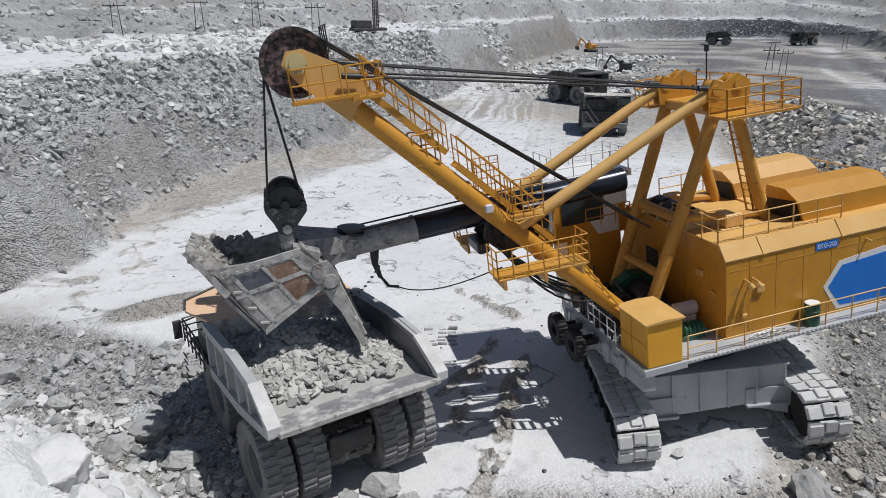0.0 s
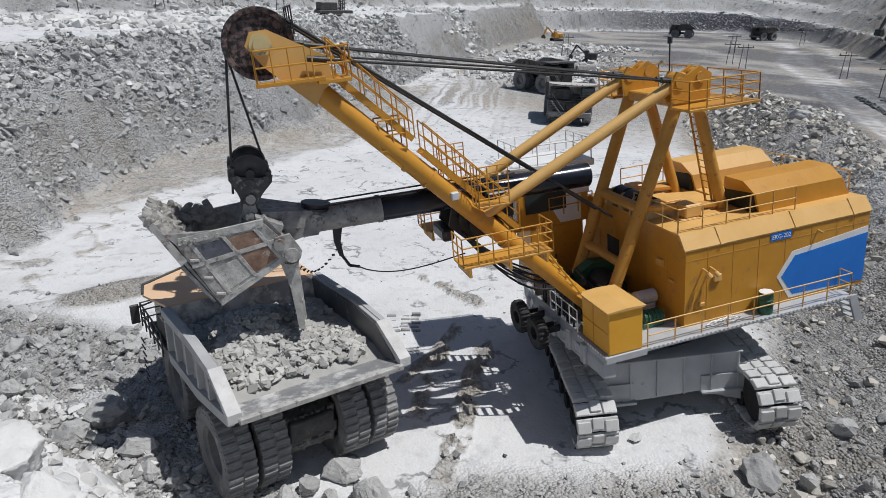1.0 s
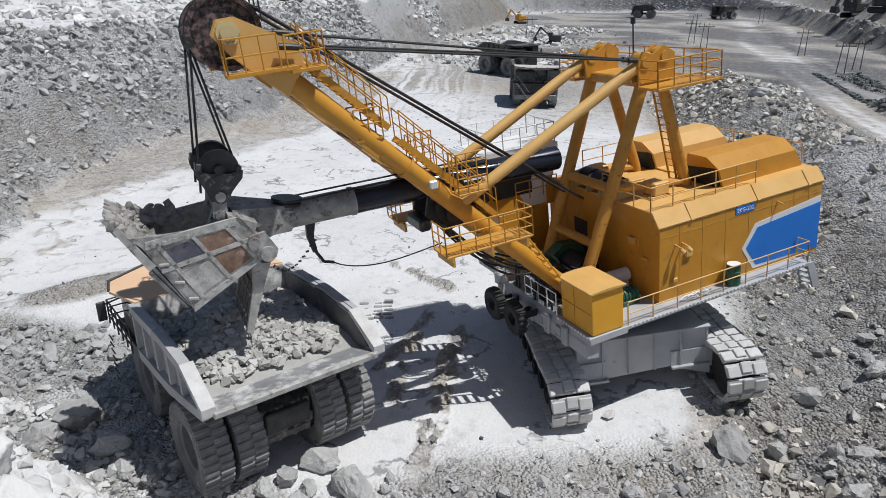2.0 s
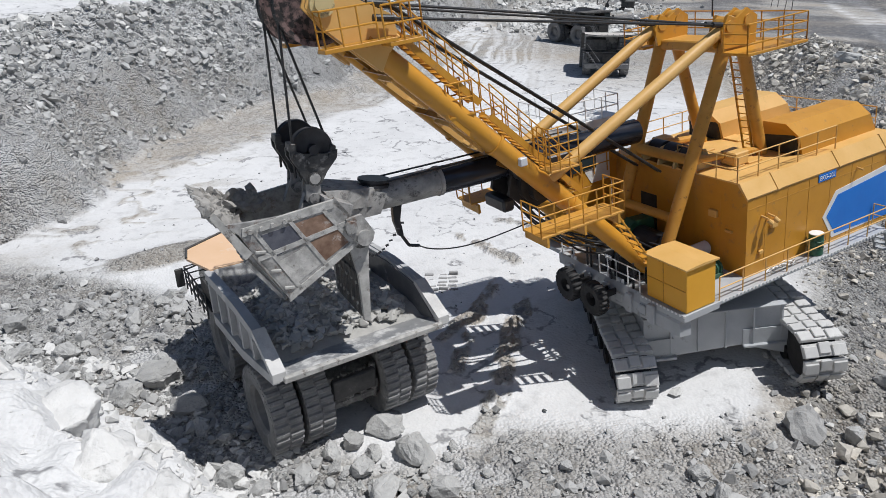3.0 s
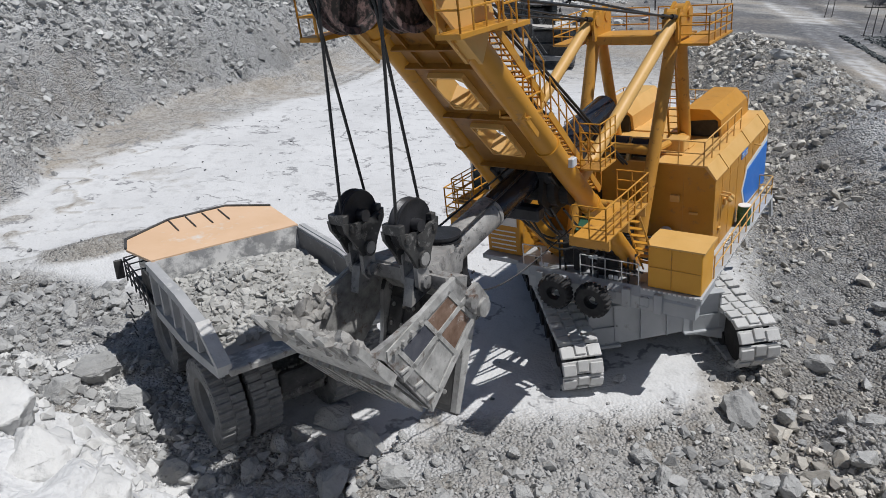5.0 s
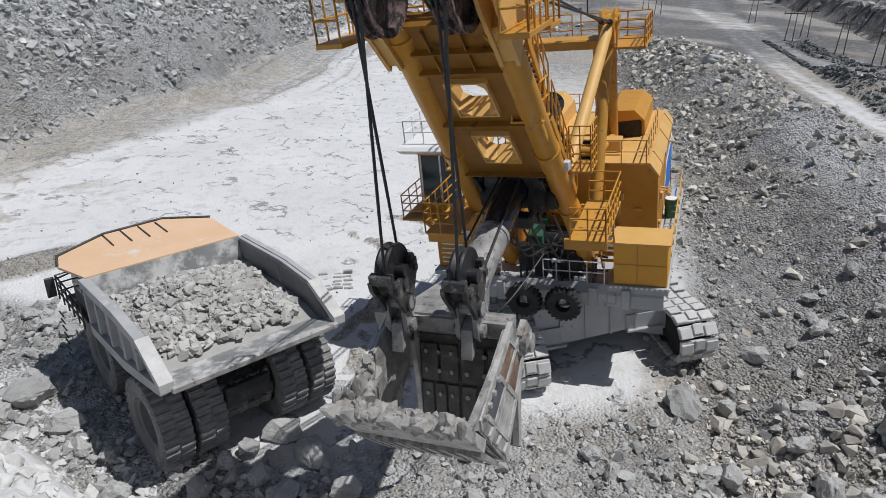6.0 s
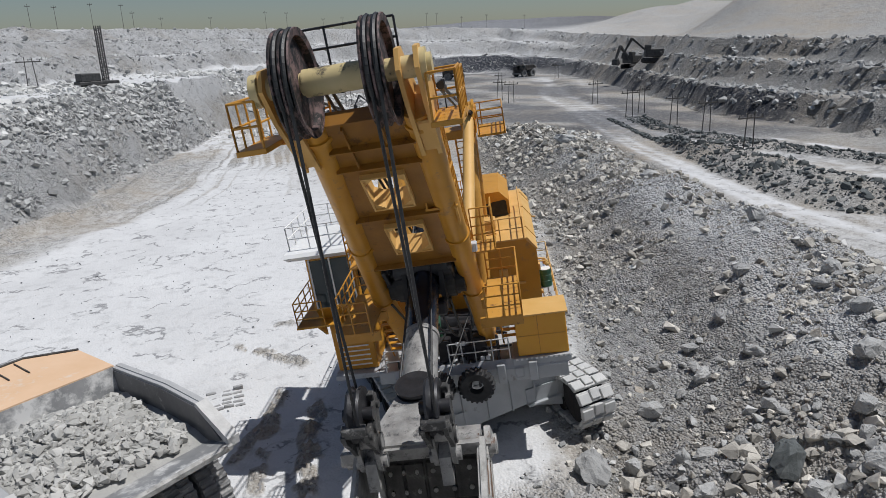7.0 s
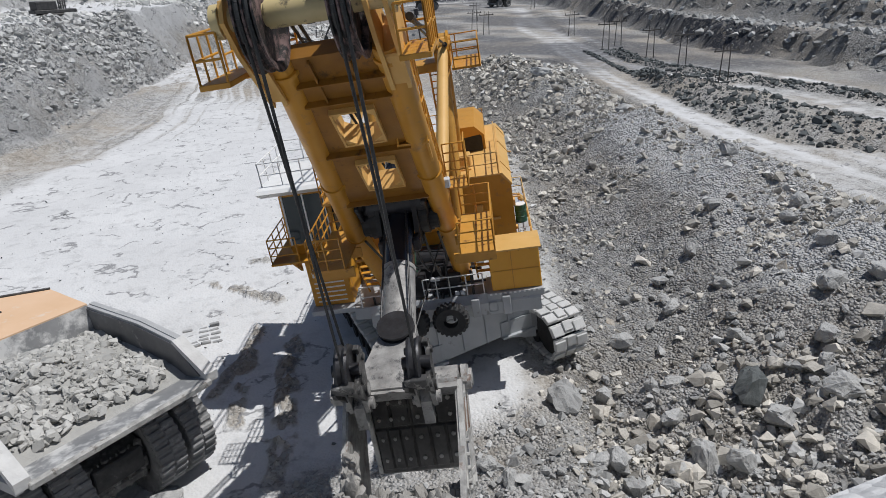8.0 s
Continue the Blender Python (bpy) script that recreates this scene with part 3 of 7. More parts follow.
ROOT = Matrix.Translation(PIVOT) @ Matrix.Rotation(radians(-7.26), 4, 'Y') @ Matrix.Rotation(radians(-1.51), 4, 'X')
# seconds, swing of the upper works, lift and reach of the arm, angle of the dipper's door
STAGES = [
    (0.0, -165.40, 8.31, 6.84, -114), (0.5, -165.00, 10.11, 6.88, -107), (1.0, -164.90, 11.63, 6.87, -100),
    (2.5, -157.76, 12.00, 6.94, -75), (3.0, -153.10, 12.55, 6.79, -96), (3.5, -147.80, 12.11, 6.65, -112),
    (4.0, -142.00, 10.06, 6.54, -92), (4.5, -135.44, 6.17, 6.32, -66), (6.0, -119.45, -1.56, 6.41, -79),
    (6.5, -116.10, -5.20, 6.27, -73), (7.0, -114.30, -9.40, 6.05, -70), (7.5, -114.30, -17.78, 5.22, -68), (8.0, -114.70, -18.03, 5.28, -68),
]
SHIPPER = (7.45, 9.39)


def keyed(t):
    """Swing, lift, reach and door at a time, on a smooth curve through STAGES."""
    T = [k[0] for k in STAGES]
    i = min(max(int(np.searchsorted(T, t, side="right")) - 1, 0), len(T) - 2)
    out = []
    for c in (1, 2, 3, 4):
        v = [k[c] for k in STAGES]

        def slope(j):
            if j == 0 or j == len(T) - 1:
                return 0.0
            a, b = (v[j] - v[j - 1]) / (T[j] - T[j - 1]), (v[j + 1] - v[j]) / (T[j + 1] - T[j])
            return 0.0 if a * b <= 0 else 2 * a * b / (a + b)
        h = T[i + 1] - T[i]
        s = (t - T[i]) / h
        out.append((2 * s**3 - 3 * s**2 + 1) * v[i] + (s**3 - 2 * s**2 + s) * h * slope(i) + (-2 * s**3 + 3 * s**2) * v[i + 1] + (s**3 - s**2) * h * slope(i + 1))
    return out


def swing_pose(t):
    return Matrix.Rotation(radians(keyed(t)[0]), 4, 'Z')


def arm_pose(t):
    phi, lift, reach, _ = keyed(t)
    return swing_pose(t) @ Matrix.Translation((SHIPPER[0], 0, SHIPPER[1])) @ Matrix.Rotation(radians(-lift), 4, 'Y') @ Matrix.Translation((reach, 0, 0))


shovel = new("mining_shovel")
shovel.matrix_world = ROOT
tagged(shovel, "huge yellow electric rope shovel on grey crawlers, swinging from the lorry", "excavator")
SWINGING = []


def swing(name, bm, material, label="", smooth=False):
    ob = part(name, bm, material, shovel, label, smooth)
    SWINGING.append(ob)
    return ob


# undercarriage
bm = B()
add_prism(bm, [(-2.85, 1.35), (-1.6, 1.28), (1.25, 1.45), (2.95, 1.45), (2.95, 3.25), (-2.85, 3.3)], 'y', -3.6, -3.45)
add_box(bm, -2.8, 2.9, -3.45, 3.4, 1.75, 3.2, 0.05)
for x in (-2.85, -1.75, -0.6, 0.55, 1.7, 2.85):
    add_box(bm, x, x + 0.06, -3.74, -3.6, 1.45, 3.25)
add_box(bm, -2.9, 3.0, -3.8, -3.45, 3.22, 3.30, 0.02)
add_box(bm, -2.9, -1.5, -3.85, -3.5, 1.22, 1.36, 0.02)
add_box(bm, 1.3, 3.0, -3.85, -3.5, 1.38, 1.5, 0.02)
frame_ob = part("crawler_frame", bm, GREY_PAINT, shovel, "grey welded undercarriage beam with stiffener ribs")
for s in (-1, 1):
    bm = B()
    add_prism(bm, [(-3.4, 0.75), (-1.6, 1.4), (-1.6, 2.2), (-3.4, 2.2)] if s < 0 else [(1.3, 1.45), (3.3, 0.8), (3.3, 2.2), (1.3, 2.2)], 'y', -3.7, -2.9)
    part("bracket", bm, GREY_PAINT, frame_ob)
bm = B()
add_cyl(bm, (0, 0, 3.2), (0, 0, 4.2), 2.75, 40)
for k in range(40):
    a = 2 * math.pi * k / 40
    add_box(bm, -0.08, 0.08, 2.7, 2.95, 3.45, 3.85, 0, Matrix.Rotation(a, 4, 'Z'))
part("slewing_ring", bm, PIT_BLACK, shovel, "greasy black toothed slewing ring")


def shoe_mesh():
    bm = B()
    add_box(bm, -0.83, 0.83, -0.265, 0.265, -0.07, 0.06, 0.02)
    for x0, x1, y0, y1 in ((-0.82, -0.28, -0.30, 0.17), (-0.22, 0.22, -0.17, 0.30), (0.28, 0.82, -0.30, 0.17)):
        add_box(bm, x0, x1, y0, y1, 0.055, 0.15, 0.03)
    me = bpy.data.meshes.new("shoe")
    bm.to_mesh(me)
    bm.free()
    me.materials.append(SHOE)
    return me


SHOE_MESH = shoe_mesh()
for s in (-1, 1):
    cx = 3.66 * s
    bm = B()
    prof = [(-4.9, 0.95), (-4.2, 0.62), (4.2, 0.62), (4.9, 0.95), (4.9, 1.9), (3.6, 2.25), (-3.6, 2.25), (-4.9, 1.9)]
    add_prism(bm, prof, 'x', cx - 0.5, cx + 0.5)
    for y in (-4.75, 4.75):
        add_cyl(bm, (cx - 0.62, y, 1.45), (cx + 0.62, y, 1.45), 0.86, 24)
    for k in range(7):
        add_cyl(bm, (cx - 0.62, -3.6 + 1.2 * k, 0.9), (cx + 0.62, -3.6 + 1.2 * k, 0.9), 0.36, 16)
    # frame in near black: the shade between the shoes put into its colour
    track = part("crawler_track", bm, PIT_BLACK, shovel, "dusty pale grey crawler track")
    # shoes round the loop
    R, y0, zc = 1.0, 4.75, 1.47
    per = 4 * y0 + 2 * math.pi * R
    n = 40
    for k in range(n):
        d = per * (k + 0.5 * (s > 0)) / n
        if d < 2 * y0:
            y, z, a = -y0 + d, zc - R, 180
        elif d < 2 * y0 + math.pi * R:
            q = (d - 2 * y0) / R
            y, z, a = y0 + R * math.sin(q), zc - R * math.cos(q), 180 + math.degrees(q)
        elif d < 4 * y0 + math.pi * R:
            y, z, a = y0 - (d - 2 * y0 - math.pi * R), zc + R - 0.10 * math.sin((d - 2 * y0 - math.pi * R) / (2 * y0) * math.pi * 3) ** 2, 0
        else:
            q = (d - 4 * y0 - math.pi * R) / R
            y, z, a = -y0 - R * math.sin(q), zc + R * math.cos(q), math.degrees(q)
        o = new("shoe", SHOE_MESH)
        o.parent = track
        o.matrix_basis = pose(cx, y, z, a, 0, 0)

# deck
bm = B()
add_box(bm, -8.3, 4.55, -3.3, 3.4, 4.2, 4.78, 0.04)
add_prism(bm, [(4.55, 4.78), (4.75, 4.4), (4.75, 3.85), (4.2, 3.75), (4.2, 4.78)], 'y', -2.6, 4.6)
add_box(bm, -7.1, 3.0, 3.4, 4.76, 4.62, 4.78, 0.02)
add_box(bm, 2.9, 4.7, 2.4, 4.78, 4.5, 4.8, 0.02)
add_box(bm, -8.0, 4.4, -5.2, -3.3, 4.55, 4.78, 0.02)
for x in (-6, -4, -2, 0, 2):
    add_prism(bm, [(3.4, 4.2), (4.6, 4.62), (3.4, 4.62)], 'x', x, x + 0.1)
deck = swing("rotating_deck", bm, GREY_PAINT, "grey rotating deck with side walkways")
bm = B()
for y in (-2.2, -1.0, 0.3, 1.7, 3.0):
    add_box(bm, 4.74, 4.9, y, y + 0.35, 3.85, 4.7, 0.03)
for y in (0.9, 2.3):
    add_box(bm, 4.74, 4.79, y + 0.1, y + 0.5, 4.0, 4.45, 0.05)
parts("front_rib", bm, GREY_PAINT, deck)
bm = B()
for k in range(24):
    y = 2.42 + k * 0.1
    if k % 2:
        add_box(bm, 4.7, 4.72, y, y + 0.1, 4.72, 4.8)
for k in range(96):
    x = 2.85 - k * 0.1
    if k % 2:
        add_box(bm, x - 0.1, x, 4.77, 4.785, 4.70, 4.78)
part("edge_stripe", bm, WHITE_PAINT, deck, "white and dark hazard edge stripe")
bm = B()
add_rail(bm, [(2.85, 4.7, 4.78), (-7.0, 4.7, 4.78), (-7.0, 4.1, 4.78)], 1.0, 1.25)
part("walkway_rail", bm, YELLOW_PALE, deck, "pale yellow walkway handrail")
bm = B()
add_rail(bm, [(4.6, 2.3, 4.8), (4.6, 0.9, 4.8), (4.6, -0.2, 4.8)], 0.95, 0.7)
add_rail(bm, [(4.6, -2.0, 4.8), (4.6, -2.9, 4.8)], 0.95, 0.7)
part("front_rail", bm, WHITE_PAINT, deck)
bm = B()
add_prism(bm, [(-7.0, 4.7), (-7.5, 3.4), (-7.9, 3.4), (-7.4, 4.7)], 'y', 4.0, 4.1)
add_prism(bm, [(-7.0, 4.7), (-7.5, 3.4), (-7.9, 3.4), (-7.4, 4.7)], 'y', 4.6, 4.7)
for k in range(4):
    add_box(bm, -7.3 - 0.12 * k, -7.05 - 0.12 * k, 4.1, 4.6, 4.45 - 0.3 * k, 4.49 - 0.3 * k)
part("rear_step", bm, GREY_PAINT, deck)
bm = B()
for y in (0.55, 0.95, -1.05, -0.65):
    add_box(bm, 4.75, 5.75, y, y + 0.1, 4.3, 4.6, 0.02)
parts("fender_bracket", bm, DARK_STEEL, deck)
# tyres hung as fenders at the front
for y, z, x in ((0.85, 4.4, 5.75), (-0.75, 4.5, 5.85)):
    bm = B()
    rings = []
    for k in range(88):
        out, q = (0.76 if k % 4 < 2 else 0.69), 2 * math.pi * k / 88
        rings.append([bm.verts.new((dx, r_ * math.cos(q), r_ * math.sin(q))) for r_, dx in ((0.3, -0.2), (0.6, -0.25), (out - 0.04, -0.2), (out, -0.12), (out, 0.12), (out - 0.04, 0.2), (0.6, 0.25), (0.3, 0.2), (0.28, 0.0))])
    for p, q in zip(rings, rings[1:] + rings[:1]):
        for i in range(9):
            bm.faces.new((p[i], p[(i + 1) % 9], q[(i + 1) % 9], q[i]))
    bmesh.ops.recalc_face_normals(bm, faces=bm.faces)
    bmesh.ops.transform(bm, matrix=Matrix.Translation((x, y, z)), verts=bm.verts)
    part("fender_tyre", bm, DARK_RUBBER, deck, "black worn tyre hung as a fender")

# yellow box at the front corner
bm = B()
add_box(bm, 3.08, 4.55, 2.65, 4.72, 4.82, 6.62, 0.03)
ybox = swing("control_box", bm, YELLOW_BOX, "bright yellow sheet-steel equipment box")
bm = B()
add_prism(bm, [(3.0, 6.62), (4.65, 6.62), (4.65, 6.68), (3.8, 6.73), (3.0, 6.68)], 'y', 2.57, 4.82)
part("lid", bm, YELLOW_PALE, ybox, "paler overhanging lid")
bm = B()
for k in range(4):
    add_cyl(bm, (4.58, 3.0 + 0.45 * k, 6.6), (4.64, 3.0 + 0.45 * k, 6.6), 0.03, 8)
add_box(bm, 4.55, 4.57, 2.7, 4.68, 5.7, 5.73)
add_box(bm, 4.55, 4.57, 3.55, 3.58, 4.85, 6.6)
part("seam", bm, YELLOW, ybox)

# machinery house
bm = B()
sec = [(-4.0, 4.78), (4.0, 4.78), (4.0, 8.1), (3.62, 8.62), (-3.62, 8.62), (-4.0, 8.1)]
add_prism(bm, [(y, z) for y, z in sec], 'x', -8.4, 0.7)
house = swing("machinery_house", bm, YELLOW, "yellow sheet-steel machinery house with a blue panel")
bm = B()
add_prism(bm, [(4.03, 8.05), (4.06, 8.12), (3.66, 8.68), (3.55, 8.68), (3.6, 8.55)], 'x', -8.45, 0.78)
for x in (-7.6, -4.6, -1.0):
    add_prism(bm, [(4.07, 8.08), (4.1, 8.12), (3.68, 8.72), (3.6, 8.70)], 'x', x, x + 0.14)
part("eave", bm, YELLOW_PALE, house, "chamfered paler eave")
bm = B()
add_box(bm, -8.4, 0.75, -3.6, 3.6, 8.60, 8.66)
for x in (-0.2, -1.2, -3.4):
    add_box(bm, x - 0.9, x - 0.1, 0.2, 2.3, 8.66, 8.74, 0.02)
    add_box(bm, x - 0.9, x - 0.1, -2.6, -0.2, 8.66, 8.74, 0.02)
parts("roof_sheet", bm, YELLOW_PALE, house)
bm = B()
for x in (-0.35, -1.55, -2.8, -4.1, -5.4, -6.7, -7.6):
    add_box(bm, x, x + 0.025, 4.0, 4.012, 4.85, 8.0)
for y in (-2.6, -1.2, 1.3, 2.7):
    add_box(bm, 0.7, 0.712, y, y + 0.025, 4.85, 8.0)
add_box(bm, -8.4, 0.7, 4.0, 4.01, 7.62, 7.65)
part("panel_joint", bm, RUSTY_YELLOW, house)
bm = B()
add_prism(bm, [(-3.75, 6.05), (-4.45, 7.05), (-8.38, 7.45), (-8.38, 4.95), (-4.45, 4.95)], 'y', 4.0, 4.016)
part("white_panel", bm, WHITE_PAINT, house, "white border of the blue panel")
bm = B()
add_prism(bm, [(-3.98, 6.02), (-4.6, 6.85), (-8.37, 7.15), (-8.37, 4.95), (-4.6, 5.1)], 'y', 4.016, 4.03)
part("blue_panel", bm, BLUE_PAINT, house, "blue painted pointed panel")
bm = B()
add_box(bm, -4.35, -3.3, 4.0, 4.03, 7.70, 8.04, 0.01)
plate = part("name_plate", bm, BLUE_PAINT, house, "small blue plate with white letters")


def letters(text, size, m, parent, material):
    cu = bpy.data.curves.new("lettering", 'FONT')
    cu.body, cu.size, cu.extrude, cu.align_x = text, size, 0.004, 'CENTER'
    tmp = bpy.data.objects.new("lettering", cu)
    me = bpy.data.meshes.new_from_object(tmp)
    bpy.data.objects.remove(tmp)
    me.materials.append(material)
    o = new("lettering", me)
    o.parent = parent
    o.matrix_basis = m
    return o


letters("EKG-202", 0.25, Matrix.Translation((-3.82, 4.037, 7.78)) @ pose(0, 0, 0, 90, 0, 180), plate, WHITE_PAINT)
# details on the near wall
bm = B()
add_box(bm, -0.95, -0.6, 4.0, 4.12, 6.55, 6.85, 0.02, None)
add_box(bm, -0.2, 0.05, 4.0, 4.1, 5.6, 5.75, 0.02)
for x in (-0.1, -0.45):
    add_cyl(bm, (x, 4.0, 7.2), (x, 4.35, 7.15), 0.04, 8)
    add_cyl(bm, (x, 4.3, 7.1), (x - 0.1, 4.42, 6.95), 0.1, 10)
add_cyl(bm, (-5.7, 4.0, 7.75), (-5.7, 4.3, 7.7), 0.04, 8)
add_box(bm, 0.7, 0.78, 3.0, 3.35, 6.5, 6.6, 0.01)
add_box(bm, 0.7, 0.85, 2.2, 2.6, 7.0, 7.3, 0.02)
parts("wall_fitting", bm, YELLOW_PALE, house)
# no opening is cut: a black panel paints the doorway's inner shade
bm = B()
add_box(bm, 0.70, 0.72, -1.9, -0.9, 4.9, 7.1)
part("doorway", bm, PIT_BLACK, house, "black panel painting the shade of an open doorway")
for s in (1, -1):
    bm = B()
    y0 = 2.05 * s
    hood = [(-0.98, 8.66), (0.98, 8.66), (0.98, 9.45), (0.55, 10.0), (-0.55, 10.0), (-0.98, 9.45)]
    poly = [(y0 + y, z) for y, z in hood]
    x0, x1 = (-3.55, -8.2)
    v0 = [bm.verts.new((x0 - 0.35 * (z - 8.66), y, z)) for y, z in poly]
    v1 = [bm.verts.new((x1 + 0.55 * (z - 8.66), y, z)) for y, z in poly]
    v0[3].co.x = v0[4].co.x = x0 + 0.55
    v0[2].co.x = v0[5].co.x = x0 + 0.25
    bm.faces.new(list(reversed(v0)))
    bm.faces.new(v1)
    for i in range(6):
        bm.faces.new((v0[i], v0[(i + 1) % 6], v1[(i + 1) % 6], v1[i]))
    bmesh.ops.recalc_face_normals(bm, faces=bm.faces)
    hood_ob = part("vent_hood", bm, YELLOW if s > 0 else YELLOW_PALE, house, "yellow chamfered roof vent hood")
    # the hood is closed: a black block paints the shade of its mouth
    bm = B()
    add_prism(bm, [(y0 - 0.85, 8.7), (y0 + 0.85, 8.7), (y0 + 0.85, 9.4), (y0 + 0.45, 9.82), (y0 - 0.45, 9.82), (y0 - 0.85, 9.4)], 'x', x0 - 0.05, x0 + 0.28)
    part("mouth", bm, PIT_BLACK, house, "black block painting the shade in the hood's opening")
bm = B()
add_rail(bm, [(0.72, 0.4, 8.66), (0.72, 3.5, 8.66), (-4.9, 3.5, 8.66)], 1.0, 1.2, mids=1)
add_rail(bm, [(-1.0, -3.5, 8.66), (-8.2, -3.5, 8.66), (-8.2, 3.0, 8.66)], 1.0, 1.3, mids=1)
part("roof_rail", bm, YELLOW_PALE, house)

# rope machinery on the roof's front edge
bm = B()
for y in (-1.35, -0.45, 0.45):
    add_cyl(bm, (0.35, y, 9.15), (0.35, y + 0.7, 9.15), 0.42, 18)
add_cyl(bm, (0.35, -1.6, 9.15), (0.35, 1.4, 9.15), 0.12, 10)
parts("rope_pulley", bm, DARK_STEEL, house)
bm = B()
for y in (-1.6, -0.6, 0.3, 1.25):
    add_prism(bm, [(-0.3, 8.66), (0.95, 8.66), (0.75, 9.4), (0.1, 9.5)], 'y', y, y + 0.1)
parts("pulley_stand", bm, AXLE, house)
bm = B()
add_box(bm, -1.3, -0.5, 1.5, 2.3, 8.74, 9.3, 0.05)
add_box(bm, -1.4, -0.6, -2.6, -1.9, 8.74, 9.2, 0.05)
parts("roof_locker", bm, YELLOW_PALE, house)
# winch machinery in front of the house
bm = B()
add_cyl(bm, (2.0, -1.4, 5.5), (2.0, 0.9, 5.5), 0.62, 24)
add_box(bm, 1.2, 3.0, -1.9, -1.3, 4.78, 5.7, 0.05)
winch = swing("hoist_winch", bm, DARK_STEEL, "dark hoist drum in front of the house")
bm = B()
add_prism(bm, [(1.0, 5.2), (1.2, 6.3), (2.2, 6.4), (2.9, 6.0), (3.0, 5.1)], 'y', -1.2, -0.6)
add_box(bm, 1.1, 2.9, -1.25, 0.5, 4.8, 5.2, 0.04)
part("gear_case", bm, GREEN, winch, "green gear case")
bm = B()
add_cyl(bm, (2.05, -0.55, 5.6), (2.05, -0.3, 5.6), 0.5, 24)
part("brake_disc", bm, RED, winch, "red brake disc")
bm = B()
add_cyl(bm, (0.85, 2.1, 5.55), (1.75, 2.1, 5.55), 0.3, 20)
add_box(bm, 0.9, 1.6, 1.85, 2.35, 4.8, 5.3, 0.03)
part("motor", bm, LAMP_GLASS, winch, "white electric motor")
bm = B()
add_cyl(bm, (1.2, 3.1, 5.15), (2.1, 3.1, 5.15), 0.26, 16)
add_box(bm, 1.2, 2.2, 2.9, 3.4, 4.8, 5.0, 0.02)
for k in range(5):
    add_cyl(bm, (1.3 + 0.18 * k, 3.1, 5.15), (1.36 + 0.18 * k, 3.1, 5.15), 0.31, 16)
part("pump", bm, GREEN, winch, "green pump set")
# frames and pipes at the front of the deck
bm = B()
random.seed(5)
for k in range(34):
    y = random.uniform(-2.4, 1.9)
    x = random.uniform(3.0, 4.6)
    z = random.uniform(4.8, 6.6)
    if random.random() < 0.5:
        add_cyl(bm, (x, y, 4.8), (x, y, z), 0.05, 6)
    else:
        add_cyl(bm, (x, y - 0.6, z), (x + random.uniform(-0.3, 0.3), y + 0.6, z), 0.05, 6)
for k in range(9):
    y, x = random.uniform(-2.2, 1.7), random.uniform(3.0, 4.4)
    add_box(bm, x - 0.3, x + 0.2, y - 0.25, y + 0.3, 4.8, random.uniform(5.1, 6.2), 0.04)
parts("front_gear", bm, DARK_STEEL, deck, "dark pipes and brackets")
bm = B()
for y, x, z in ((1.25, 4.68, 4.92), (-1.9, 4.68, 4.92), (0.3, 4.5, 5.6)):
    for q in (-0.16, 0.06):
        add_box(bm, x, x + 0.06, y + q, y + q + 0.18, z, z + 0.2, 0.02)
part("work_lamp", bm, LAMP_GLASS, deck, "paired square work lamps")

# gantry
legs = B()
bm = legs
for s in (-1, 1):
    add_cyl(bm, (2.85, 1.5 * s, 4.8), (-0.45, 1.7 * s, 13.6), 0.27, 14)
    add_cyl(bm, (-2.8, 1.65 * s, 8.6), (-1.25, 1.75 * s, 13.6), 0.25, 14)
add_cyl(bm, (1.16, -1.6, 9.3), (1.16, 1.6, 9.3), 0.22, 12)
add_cyl(bm, (2.02, -1.5, 7.0), (2.02, 1.5, 7.0), 0.2, 12)
add_cyl(bm, (1.16, -1.6, 9.3), (-2.5, -1.65, 8.9), 0.16, 10)
add_cyl(bm, (1.16, 1.6, 9.3), (-2.5, 1.65, 8.9), 0.16, 10)
bm = B()
add_box(bm, -1.6, -0.2, -2.0, 2.0, 13.3, 13.7, 0.05)
gantry = swing("gantry", bm, RUSTY_YELLOW, "yellow tubular A-frame gantry with worn paint", True)
parts("gantry_leg", legs, RUSTY_YELLOW, gantry)
